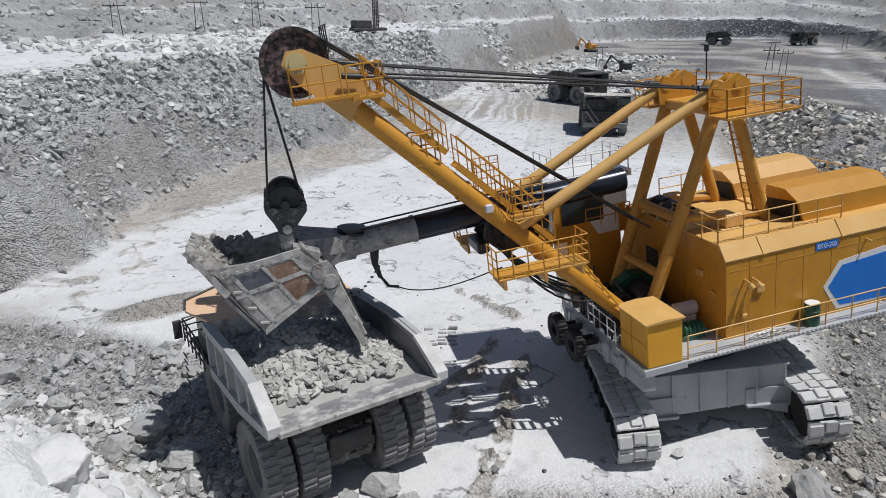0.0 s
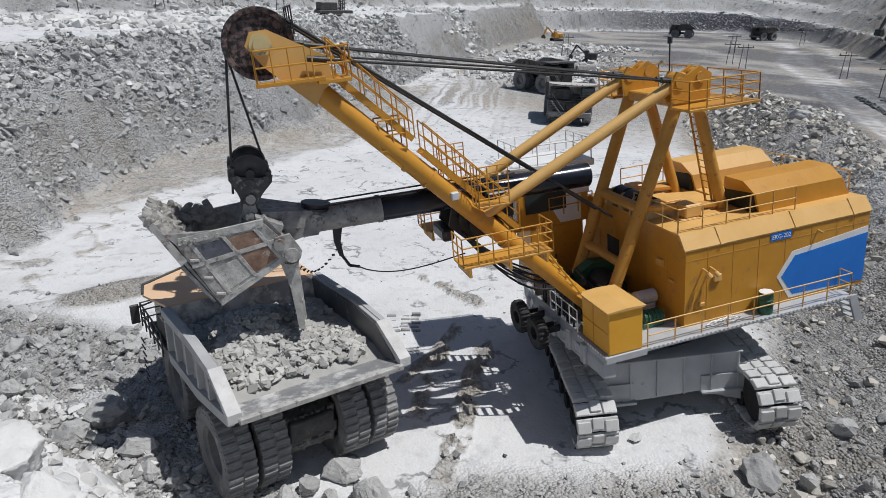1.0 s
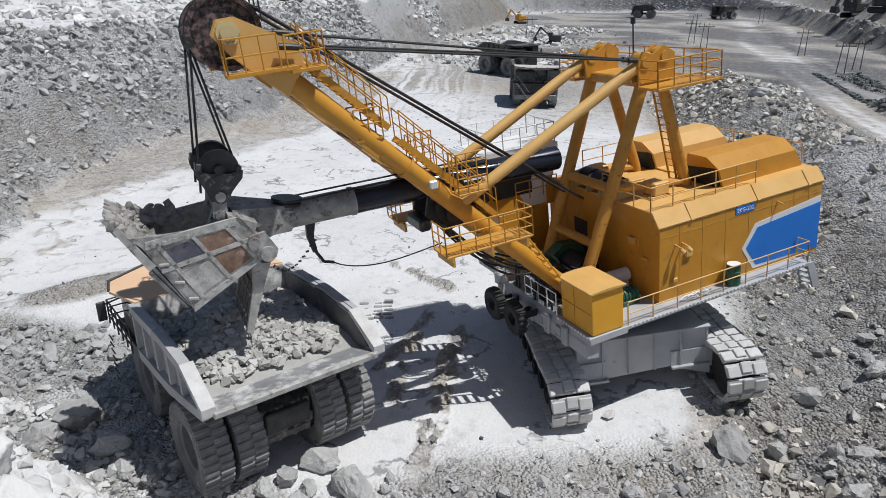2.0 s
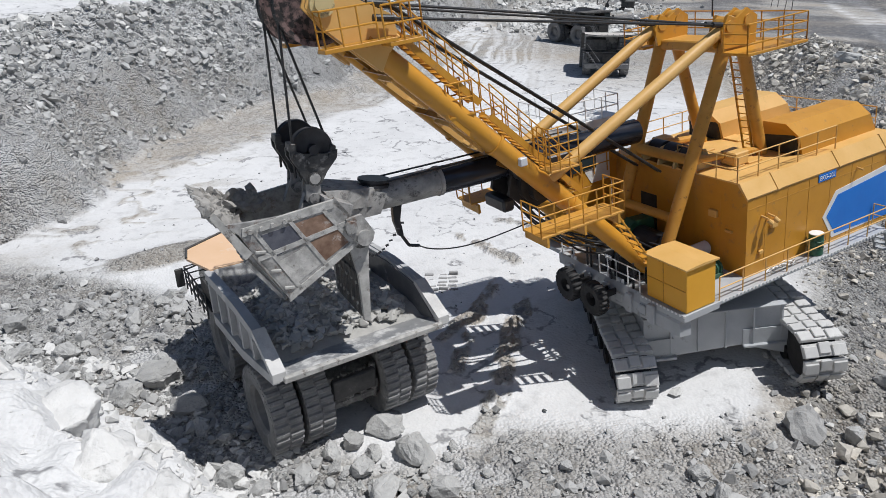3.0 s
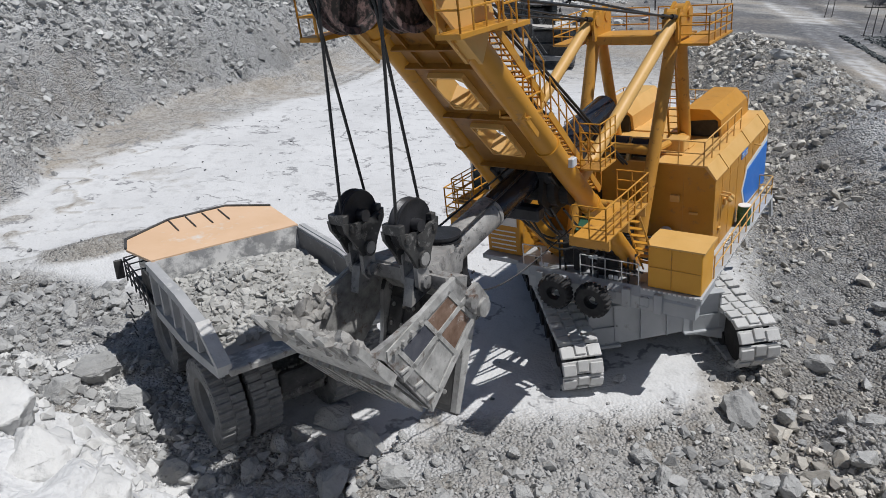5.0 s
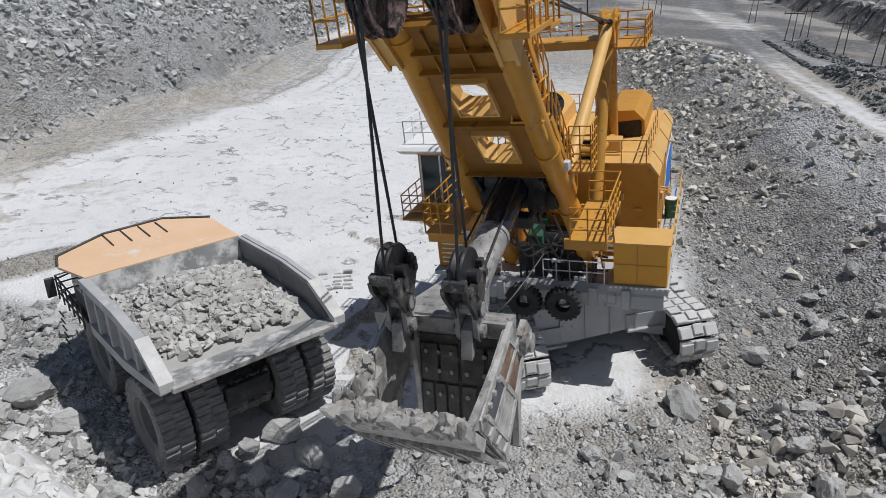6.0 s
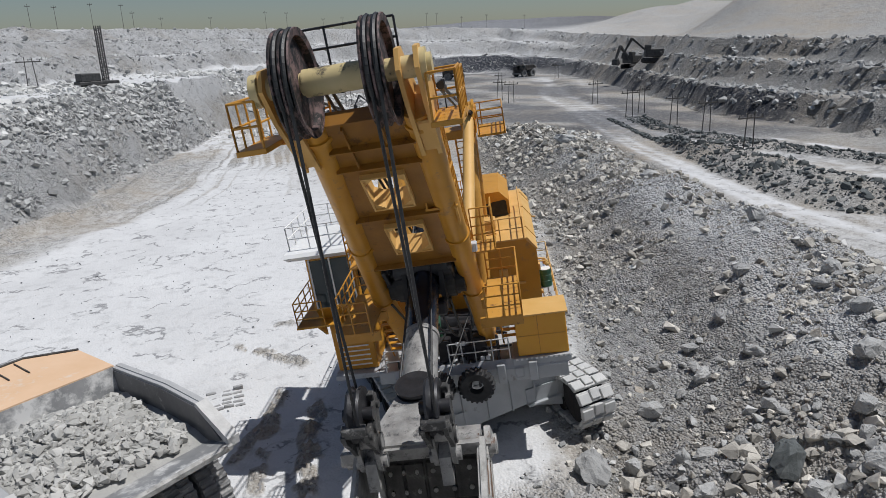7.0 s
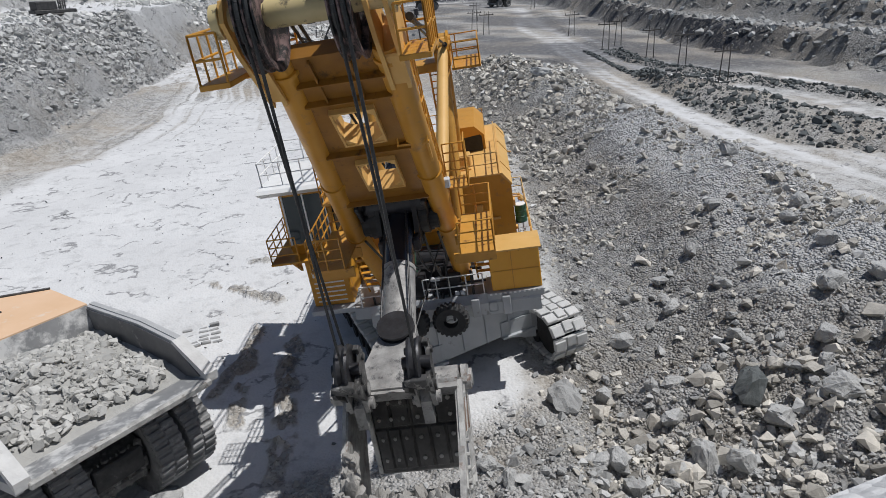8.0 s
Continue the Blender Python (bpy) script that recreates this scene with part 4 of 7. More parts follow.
for s in (-1, 1):
    bm = B()
    for y in (1.5 * s, 2.02 * s):
        add_prism(bm, [(-1.65, 13.5), (0.0, 13.5), (0.15, 14.2), (-0.15, 14.72), (-0.6, 14.55), (-1.15, 14.85), (-1.7, 14.5)], 'y', y - 0.06, y + 0.06)
    part("head_bracket", bm, YELLOW, gantry)
    bm = B()
    for x, z in ((-0.25, 14.3), (-1.2, 14.4)):
        add_cyl(bm, (x, 1.4 * s, z), (x, 2.15 * s, z), 0.22, 18)
        add_cyl(bm, (x, 1.56 * s, z), (x, 1.96 * s, z), 0.36, 20)
    part("head_pulley", bm, RUSTY_YELLOW, gantry)
    bm = B()
    add_box(bm, -3.0, 0.2, min(2.1 * s, 3.35 * s), max(2.1 * s, 3.35 * s), 13.32, 13.42, 0.01)
    add_box(bm, -3.0, -1.65, min(0.0, 1.9 * s), max(0.0, 1.9 * s), 13.32, 13.42, 0.01)
    part("platform", bm, YELLOW, gantry)
    bm = B()
    add_rail(bm, [(0.2, 2.2 * s, 13.4), (0.2, 3.3 * s, 13.4), (-2.95, 3.3 * s, 13.4), (-2.95, 0.2 * s, 13.4)], 1.05, 0.9, mids=2)
    part("platform_rail", bm, YELLOW, gantry)
    bm = B()
    add_cyl(bm, (-0.65, 1.82 * s, 14.45), (8.1, 1.5 if s > 0 else -1.7, 10.25), 0.235, 18)
    part("strut", bm, YELLOW_PALE, gantry, "pale yellow tubular strut", True)
bm = B()
for y in (1.0, 1.45):
    add_cyl(bm, (-2.5, y, 8.7), (-1.4, y, 13.4), 0.05, 6)
for k in range(15):
    q = k / 14
    add_cyl(bm, (-2.5 + 1.1 * q, 1.0, 8.9 + 4.4 * q), (-2.5 + 1.1 * q, 1.45, 8.9 + 4.4 * q), 0.025, 6)
part("ladder", bm, YELLOW, gantry)
bm = B()
add_cyl(bm, (-0.6, 0.9, 14.6), (-0.6, 0.9, 15.9), 0.03, 6)
add_cyl(bm, (-0.6, 0.9, 15.7), (-0.6, 0.9, 15.95), 0.1, 8)
part("signal_lamp", bm, DARK_STEEL, gantry)

# boom: built along u, then leant
BOOM_FOOT = Vector((3.2, 0, 5.1))
BOOM_M = Matrix.Translation(BOOM_FOOT) @ Matrix.Rotation(-math.atan2(17.41 - 5.1, 15.18 - 3.2), 4, 'Y')
BOOM_L = math.hypot(17.41 - 5.1, 15.18 - 3.2)


def leant(bm):
    bmesh.ops.transform(bm, matrix=BOOM_M, verts=bm.verts)
    return bm


def tube_y(u, s):
    """The tubes close in towards the head."""
    return float(np.interp(u, (0, 6, 15.5), (1.45, 1.45, 1.40))) if s > 0 else -float(np.interp(u, (0, 6, 15.5), (1.85, 1.85, 1.05)))


bm = B()
for s in (-1, 1):
    for u0, u1 in ((-0.1, 6.0), (6.0, 15.9)):
        add_cyl(bm, (u0, tube_y(u0, s), 0), (u1, tube_y(u1, s), 0), 0.36, 22)
    for u in (0.4, 5.6, 9.7, 15.4):
        add_cyl(bm, (u, tube_y(u, s), 0), (u + 0.12, tube_y(u, s), 0), 0.41, 22)
boom = swing("boom", leant(bm), YELLOW, "yellow twin-tube boom with webbed plates", True)
HOLES = ((9.5, 11.2), (12.2, 13.8))
# web plates: stained, and darkened in colour for the shaded underside
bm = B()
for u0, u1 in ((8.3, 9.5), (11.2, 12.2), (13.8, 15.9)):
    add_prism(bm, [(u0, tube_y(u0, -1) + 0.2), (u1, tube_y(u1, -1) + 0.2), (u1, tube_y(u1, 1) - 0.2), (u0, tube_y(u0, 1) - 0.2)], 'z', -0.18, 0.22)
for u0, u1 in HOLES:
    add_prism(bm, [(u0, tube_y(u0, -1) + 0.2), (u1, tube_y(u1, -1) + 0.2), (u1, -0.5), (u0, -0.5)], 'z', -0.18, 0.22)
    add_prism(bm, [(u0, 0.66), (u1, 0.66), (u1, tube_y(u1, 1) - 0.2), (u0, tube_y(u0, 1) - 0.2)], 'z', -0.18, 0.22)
parts("web_plate", leant(bm), SHADED_GREASY_YELLOW, boom)
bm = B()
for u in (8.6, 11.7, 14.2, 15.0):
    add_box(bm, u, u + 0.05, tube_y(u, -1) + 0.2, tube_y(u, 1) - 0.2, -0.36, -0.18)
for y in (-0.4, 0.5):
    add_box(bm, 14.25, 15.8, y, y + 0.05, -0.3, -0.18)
parts("web_rib", leant(bm), SHADED_GREASY_YELLOW, boom)
bm = B()
for u in (6.1, 6.75, 7.4):
    add_cyl(bm, (u, tube_y(u, -1) + 0.3, 0.05), (u, tube_y(u, 1) - 0.3, 0.05), 0.17, 12)
for y in (-1.25, 0.95):
    add_box(bm, 5.9, 8.2, y - 0.08, y + 0.08, -0.3, 0.45, 0.03)
for k in range(7):
    add_cyl(bm, (5.8 + 0.35 * k, -1.1 + 0.1 * (k % 2), -0.2), (6.0 + 0.33 * k, -0.95, 0.4), 0.05, 6)
parts("thrust_gear", leant(bm), DARK_STEEL, boom)
bm = B()
for u0, u1 in HOLES:
    for a, b in ((u0, u0 + 0.06), (u1 - 0.06, u1)):
        add_box(bm, a, b, -0.5, 0.66, -0.34, 0.32)
    for y in (-0.5, 0.6):
        add_box(bm, u0 + 0.06, u1 - 0.06, y, y + 0.06, -0.34, 0.32)
    for cu, cy in ((u0 + 0.06, -0.44), (u0 + 0.06, 0.6), (u1 - 0.06, -0.44), (u1 - 0.06, 0.6)):
        du, dy = (0.28 if cu < (u0 + u1) / 2 else -0.28), (0.28 if cy < 0 else -0.28)
        add_prism(bm, [(cu, cy), (cu + du, cy), (cu, cy + dy)], 'z', -0.3, 0.28)
parts("opening_collar", leant(bm), YELLOW_PALE, boom)
bm = B()
for s in (-1, 1):
    for y in ((1.32 if s > 0 else -1.28), (1.72 if s > 0 else -1.6)):
        add_prism(bm, [(14.6, -0.45), (16.6, -0.5), (17.5, -0.35), (17.65, 0.1), (17.3, 0.5), (15.4, 1.05), (14.9, 0.8)], 'y', y - 0.05, y + 0.05)
    add_box(bm, 14.7, 15.8, 1.34 if s > 0 else -1.62, 1.74 if s > 0 else -1.26, -0.4, 0.75, 0.04)
parts("boom_head_cheek", leant(bm), YELLOW_PALE, boom)
bm = B()
add_cyl(bm, (BOOM_L, -1.75, 0), (BOOM_L, 2.0, 0), 0.24, 20)
add_cyl(bm, (BOOM_L, -0.75, 0), (BOOM_L, 0.75, 0), 0.3, 20)
for s in (-1, 1):
    add_cyl(bm, (BOOM_L, 1.72 * s, 0), (BOOM_L, 1.9 * s, 0), 0.36, 20)
part("sheave_axle", leant(bm), AXLE, boom, "cream axle with flaked paint", True)
for s in (-1, 1):
    bm = B()
    prof = [(0.3, -0.10), (0.98, -0.05), (1.0, -0.2), (1.16, -0.23), (1.17, -0.19), (1.08, -0.14), (1.08, -0.06), (1.15, -0.02), (1.15, 0.02), (1.08, 0.06), (1.08, 0.14), (1.17, 0.19), (1.16, 0.23), (1.0, 0.2), (0.98, 0.05), (0.3, 0.10)]
    add_lathe(bm, prof, (0, 0, 0), "y", 48)
    bmesh.ops.transform(bm, matrix=Matrix.Translation((15.18, 0.92 * s, 17.41)), verts=bm.verts)
    sh = part("head_sheave", bm, SHEAVE, boom, "large black grooved sheave with flaked pink paint", True)
    bm = B()
    for q in (-0.1, 0.1):
        for k in range(26):
            a0, a1 = (2 * math.pi * (k + d) / 48 - 0.35 for d in (0, 1))
            add_cyl(bm, (15.18 + 1.13 * math.cos(a0), 0.92 * s + q, 17.41 + 1.13 * math.sin(a0)), (15.18 + 1.13 * math.cos(a1), 0.92 * s + q, 17.41 + 1.13 * math.sin(a1)), 0.055, 6)
    part("wound_rope", bm, BLACK_ROPE, boom)
# pendant lines to the gantry
for s in (-1, 1):
    for dz, q in ((0.0, 1.62), (-0.42, 1.98)):
        bm = B()
        a, b = Vector((13.8, q * s, 17.25 + dz)), Vector((-0.2, (1.6 if q < 1.8 else 1.95) * s, 14.35))
        add_cyl(bm, a, b, 0.042, 8)
        add_cyl(bm, a, a.lerp(b, 0.045), 0.10, 10)
        add_cyl(bm, b, b.lerp(a, 0.05), 0.10, 10)
        part("pendant_line", bm, BLACK_ROPE, boom)
    for q in (0.82, 1.02):
        bm = B()
        add_cyl(bm, (14.55, q * s, 18.35), (2.0, 0.75 * q * s, 8.9), 0.05, 8)
        part("winch_rope", bm, BLACK_ROPE, boom)
# stair on the near tube
bm = B()
for y in (0.95, 1.62):
    add_box(bm, 5.6, 10.6, y, y + 0.05, 0.5, 0.72)
    add_box(bm, 11.2, 15.0, y, y + 0.05, 0.62, 0.84)
for k in range(20):
    u = 5.7 + 0.25 * k
    add_box(bm, u, u + 0.2, 1.0, 1.62, 0.62, 0.65, 0, Matrix.Translation((u, 0, 0.6)) @ Matrix.Rotation(radians(45.8), 4, 'Y') @ Matrix.Translation((-u, 0, -0.6)))
for k in range(15):
    u = 11.3 + 0.25 * k
    add_box(bm, u, u + 0.2, 1.0, 1.62, 0.74, 0.77, 0, Matrix.Translation((u, 0, 0.72)) @ Matrix.Rotation(radians(45.8), 4, 'Y') @ Matrix.Translation((-u, 0, -0.72)))
part("boom_stair", leant(bm), YELLOW, boom, "yellow steel stair along the boom")
UPW = BOOM_M.inverted().to_3x3() @ Vector((0, 0, 1))
bm = B()
for y in (0.95, 1.66):
    add_rail(bm, [(5.6, y, 0.7), (10.6, y, 0.7)], 1.0, 0.75, 0.024, UPW)
    add_rail(bm, [(11.2, y, 0.82), (15.0, y, 0.82)], 1.0, 0.75, 0.024, UPW)
part("stair_rail", leant(bm), YELLOW, boom)
bm = B()
for x0, z0 in ((10.75, 13.35),):
    add_box(bm, x0, x0 + 0.95, 0.85, 1.75, z0, z0 + 0.06)
    add_prism(bm, [(x0, z0), (x0 + 0.95, z0), (x0 + 0.3, z0 - 0.7)], 'y', 1.65, 1.72)
part("landing", bm, YELLOW, boom)
bm = B()
add_rail(bm, [(10.75, 1.7, 13.4), (11.7, 1.7, 13.4)], 1.05, 0.5)
add_rail(bm, [(10.75, 0.9, 13.4), (11.7, 0.9, 13.4)], 1.05, 0.5)
part("landing_rail", bm, YELLOW, boom)
# platforms at the boom head
for s in (-1, 1):
    bm = B()
    add_box(bm, 13.35, 15.55, min(1.8 * s, 2.48 * s), max(1.8 * s, 2.48 * s), 16.12, 16.24, 0.01)
    add_box(bm, 12.5, 13.6, min(0.9 * s, 2.48 * s), max(0.9 * s, 2.48 * s), 16.0, 16.12, 0.01)
    part("head_platform", bm, YELLOW, boom)
    bm = B()
    add_rail(bm, [(15.5, 1.85 * s, 16.2), (15.5, 2.45 * s, 16.2), (13.9, 2.45 * s, 16.2)], 1.05, 0.6, mids=1)
    add_rail(bm, [(13.7, 2.45 * s, 16.1), (12.5, 2.45 * s, 16.1), (12.5, 1.0 * s, 16.1)], 1.05, 0.6, mids=1)
    part("head_rail", bm, YELLOW, boom)
bm = B()
add_rail(bm, [(14.0, -1.2, 17.6), (14.0, 1.2, 17.6)], 0.9, 0.8, mids=1)
part("cross_rail", bm, DARK_STEEL, boom)
# saddle block, brackets and walkways at mid boom
bm = B()
add_cyl(bm, (8.1, -1.3, 9.9), (8.1, 1.3, 9.9), 0.45, 20)
for s in (-1, 1):
    add_prism(bm, [(7.2, 9.3), (8.4, 9.0), (9.2, 9.8), (8.9, 11.0), (7.8, 11.2), (7.1, 10.3)], 'y', 0.62 * s - 0.08, 0.62 * s + 0.08)
    add_cyl(bm, (8.1, 0.55 * s, 10.1), (8.1, 0.98 * s, 10.1), 0.75, 22)
saddle = part("saddle_block", bm, PIT_BLACK, boom, "dark greasy saddle block")
bm = B()
add_cyl(bm, (8.6, -0.95, 10.7), (8.6, 0.95, 10.7), 0.4, 18)
add_cyl(bm, (7.2, -0.9, 10.75), (7.2, 0.9, 10.75), 0.32, 16)
add_box(bm, 6.6, 7.7, -1.15, -0.75, 9.9, 11.0, 0.06)
add_box(bm, 6.6, 7.7, 0.75, 1.15, 9.9, 11.0, 0.06)
add_box(bm, 9.0, 9.5, -0.7, 0.7, 9.2, 9.7, 0.08)
parts("crowd_gear", bm, DARK_STEEL, boom)
for k in range(7):
    bm = B()
    y0 = -1.25 + 0.42 * k
    sag = 0.5 + 0.25 * (k % 3)
    ends = [Vector((8.7 - 4.6 * q, y0 * (1 - 0.3 * q) + 0.1 * math.sin(5 * q + k), 9.5 - 3.4 * q - sag * math.sin(math.pi * q))) for q in [j / 10 for j in range(11)]]
    for p, q in zip(ends, ends[1:]):
        add_cyl(bm, p, q, 0.045, 6)
    part("hose", bm, BLACK_ROPE, boom)
for s in (1, -1):
    bm = B()
    def yy(a, b):
        return (min(a * s, b * s), max(a * s, b * s))
    add_box(bm, 5.9, 9.5, *yy(1.9, 3.1), 8.86, 8.94, 0.01)
    add_box(bm, 7.3, 8.5, *yy(1.8, 2.5), 10.85, 10.92, 0.01)
    for x in (6.1, 7.6, 9.2):
        add_prism(bm, [(x, 8.86), (x, 8.5), (x + 0.1, 8.5), (x + 0.1, 8.86)], 'y', *yy(1.7, 3.1))
    part("walkway", bm, RUSTY_YELLOW, boom)
    bm = B()
    add_rail(bm, [(5.9, 1.95 * s, 8.94), (5.9, 3.08 * s, 8.94), (9.5, 3.08 * s, 8.94), (9.5, 1.95 * s, 8.94)], 1.1, 0.65, mids=2)
    add_rail(bm, [(7.3, 2.48 * s, 10.9), (8.5, 2.48 * s, 10.9), (8.5, 1.8 * s, 10.9)], 1.5, 0.4, 0.024, mids=4)
    part("walkway_guard", bm, YELLOW, boom)
    bm = B()
    for k in range(9):
        add_box(bm, 5.85 - 0.26 * k, 6.05 - 0.26 * k, *yy(2.1, 2.7), 8.7 - 0.4 * k, 8.74 - 0.4 * k)
    for y in (2.08, 2.7):
        add_cyl(bm, (6.0, y * s, 8.8), (3.5, y * s, 5.0), 0.04, 6)
    part("walkway_ladder", bm, YELLOW, boom)
bm = B()
add_box(bm, 9.05, 9.35, 1.75, 1.95, 11.2, 11.5, 0.03)
part("boom_lamp", bm, LAMP_GLASS, boom, "grey lamp on the boom tube")

# operator's cab on the far side
bm = B()
add_box(bm, 1.2, 4.0, -5.1, -3.35, 4.8, 7.5, 0.04)
add_prism(bm, [(0.9, 7.5), (4.3, 7.5), (4.6, 8.0), (4.5, 10.2), (0.9, 10.2)], 'y', -5.3, -3.35)
cab = swing("operator_cab", bm, YELLOW, "yellow and white operator's cab on a tall pedestal")
bm = B()
add_prism(bm, [(0.6, 10.2), (4.6, 10.2), (5.15, 10.5), (5.0, 10.62), (0.6, 10.5)], 'y', -5.95, -3.2)
part("cab_roof", bm, WHITE_PAINT, cab, "white overhanging cab roof")
bm = B()
add_prism(bm, [(1.3, 9.0), (3.2, 9.0), (2.4, 7.6), (1.3, 7.6)], 'y', -3.35, -3.335)
add_prism(bm, [(0.9, 8.95), (1.7, 10.15), (0.9, 10.15)], 'y', -3.335, -3.32)
add_box(bm, 0.85, 2.0, -3.36, -3.31, 8.9, 10.15)
part("cab_side", bm, WHITE_PAINT, cab)
bm = B()
add_prism(bm, [(4.38, 7.95), (4.66, 8.1), (4.56, 10.1), (4.4, 10.1)], 'y', -5.15, -3.5)
add_box(bm, 2.1, 4.2, -3.37, -3.30, 8.3, 10.0)
add_box(bm, 1.4, 4.2, -5.33, -5.28, 8.3, 10.0)
part("cab_window", bm, GLASS, cab, "dark tinted cab glass")
bm = B()
for y in (-5.2, -4.35, -3.5):
    add_prism(bm, [(4.38, 7.9), (4.7, 8.05), (4.6, 10.15), (4.4, 10.15)], 'y', y, y + 0.06)
part("cab_pillar", bm, WHITE_PAINT, cab)
bm = B()
add_rail(bm, [(4.4, -5.85, 10.6), (0.7, -5.85, 10.55), (0.7, -3.3, 10.5), (4.4, -3.3, 10.6), (4.4, -5.85, 10.6)], 0.95, 0.9, mids=1)
part("cab_roof_rail", bm, WHITE_PAINT, cab)
bm = B()
add_box(bm, 1.0, 5.0, -6.1, -5.3, 7.42, 7.5)
add_box(bm, 4.2, 5.1, -6.1, -3.6, 7.42, 7.5)
add_prism(bm, [(4.0, 7.42), (5.0, 7.42), (4.0, 6.6)], 'y', -5.3, -5.2)
part("cab_balcony", bm, YELLOW, cab)
bm = B()
add_rail(bm, [(1.0, -6.05, 7.5), (5.05, -6.05, 7.5), (5.05, -4.9, 7.5)], 1.05, 0.8, mids=2)
part("balcony_rail", bm, YELLOW, cab)
bm = B()
add_box(bm, 4.0, 4.03, -4.9, -3.5, 6.2, 6.6)
for k in range(5):
    add_box(bm, 4.0, 4.02, -4.9, -3.6, 5.0 + 0.22 * k, 5.06 + 0.22 * k)
part("cab_plate", bm, WHITE_PAINT, cab)
bm = B()
add_rail(bm, [(0.7, -3.3, 8.0), (3.0, -3.3, 8.0)], 0.9, 0.8, mids=1)
part("side_rail", bm, YELLOW, cab)

# arm, dipper and door
AX = Vector((1, 0, -0.19)).normalized()
P0 = Vector((-0.4, 0, 0.2))
bm = B()
add_cyl(bm, P0 - AX * 0.9, P0 - AX * 11.0, 0.50, 30)
arm = part("dipper_arm", bm, ARM_DARK, shovel, "dark oiled tubular dipper arm", True)
bm = B()
add_cyl(bm, P0 + AX * 1.2, P0 - AX * 1.9, 0.505, 30)
add_cyl(bm, P0 - AX * 1.9, P0 - AX * 2.05, 0.54, 30)
part("arm_end", bm, ARM_DUSTY, arm, "dust-caked end of the arm", True)
bm = B()
add_cyl(bm, P0 + AX * 0.5 + Vector((0, 0, 0.40)), P0 + AX * 0.5 + Vector((0, 0, 0.50)), 0.55, 26)
add_cyl(bm, P0 + AX * 0.5 + Vector((0, 0, 0.50)), P0 + AX * 0.5 + Vector((0, 0, 0.58)), 0.48, 26)
add_cyl(bm, P0 + AX * 0.5 + Vector((0, 0, 0.58)), P0 + AX * 0.5 + Vector((0, 0, 0.66)), 0.55, 26)
part("rope_anchor", bm, DARK_STEEL, arm, "half-round crowd rope anchor")
bm = B()
for y in (-0.25, 0.25):
    add_cyl(bm, P0 + AX * 0.4 + Vector((0, y * 1.8, 0.54)), P0 - AX * 7.5 + Vector((0, y, 0.62)), 0.035, 8)
part("crowd_rope", bm, BLACK_ROPE, arm)
bm = B()
add_prism(bm, [(-0.95, -0.2), (-0.6, -0.25), (-0.68, -0.8), (-0.92, -1.35), (-1.08, -1.3), (-0.92, -0.75)], 'y', -0.1, 0.1)
add_cyl(bm, (-1.0, 0, -1.3), (-1.35, 0, -1.75), 0.06, 8)
add_cyl(bm, (-1.35, 0, -1.75), (-1.75, 0, -1.8), 0.06, 8)
part("trip_lever", bm, DARK_STEEL, arm)
bm = B()
pts = [Vector((-1.75 - 3.9 * k / 14, 0.05 + 1.2 * (k / 14) ** 1.5, -1.8 + 0.95 * k / 14 - 0.45 * math.sin(math.pi * (k / 14) ** 0.8))) for k in range(15)]
for a, b in zip(pts, pts[1:]):
    add_cyl(bm, a, b, 0.026, 6)
part("trip_cable", bm, BLACK_ROPE, arm)
bm = B()
for k in range(12):
    q = k / 12
    a = Vector((-0.9 + 1.6 * q, 0.3, -0.8 - 1.1 * math.sin(math.pi * 0.75 * q)))
    add_box(bm, -0.06, 0.06, -0.02, 0.02, -0.035, 0.035, 0, Matrix.Translation(a) @ pose(0, 0, 0, 90 * (k % 2), 60 * q, 0))
parts("chain_link", bm, DARK_STEEL, arm)

BAIL_STEEL = surface("scraped_bail_steel", (0.035, 0.035, 0.036), (0.10, 0.098, 0.094), 2.4, 0.5, 0.3, 0.4, 14, (0.30, 0.29, 0.275), 0.42, 3.0)
W = 1.72
T_ = 0.16
sideA = [(4.95, -0.35), (5.35, -0.05), (4.6, 0.0), (3.4, 0.15), (2.2, 0.5), (1.75, 0.1), (1.15, -0.45), (1.05, -0.75), (3.42, -2.6)]
bm = B()
for s in (-1, 1):
    add_prism(bm, sideA, 'y', W * s - T_ / 2, W * s + T_ / 2)
add_prism(bm, [(5.65, 0.12), (5.5, 0.22), (3.55, -2.45), (3.42, -2.62)], 'y', -W, W)          # front wall
add_prism(bm, [(2.2, 0.5), (2.05, 0.6), (0.95, -0.6), (1.1, -0.75)], 'y', -W, W)               # back wall
dipper = part("dipper", bm, WORN_STEEL, arm, "scraped steel dipper caked with pale rock dust")
bm = B()
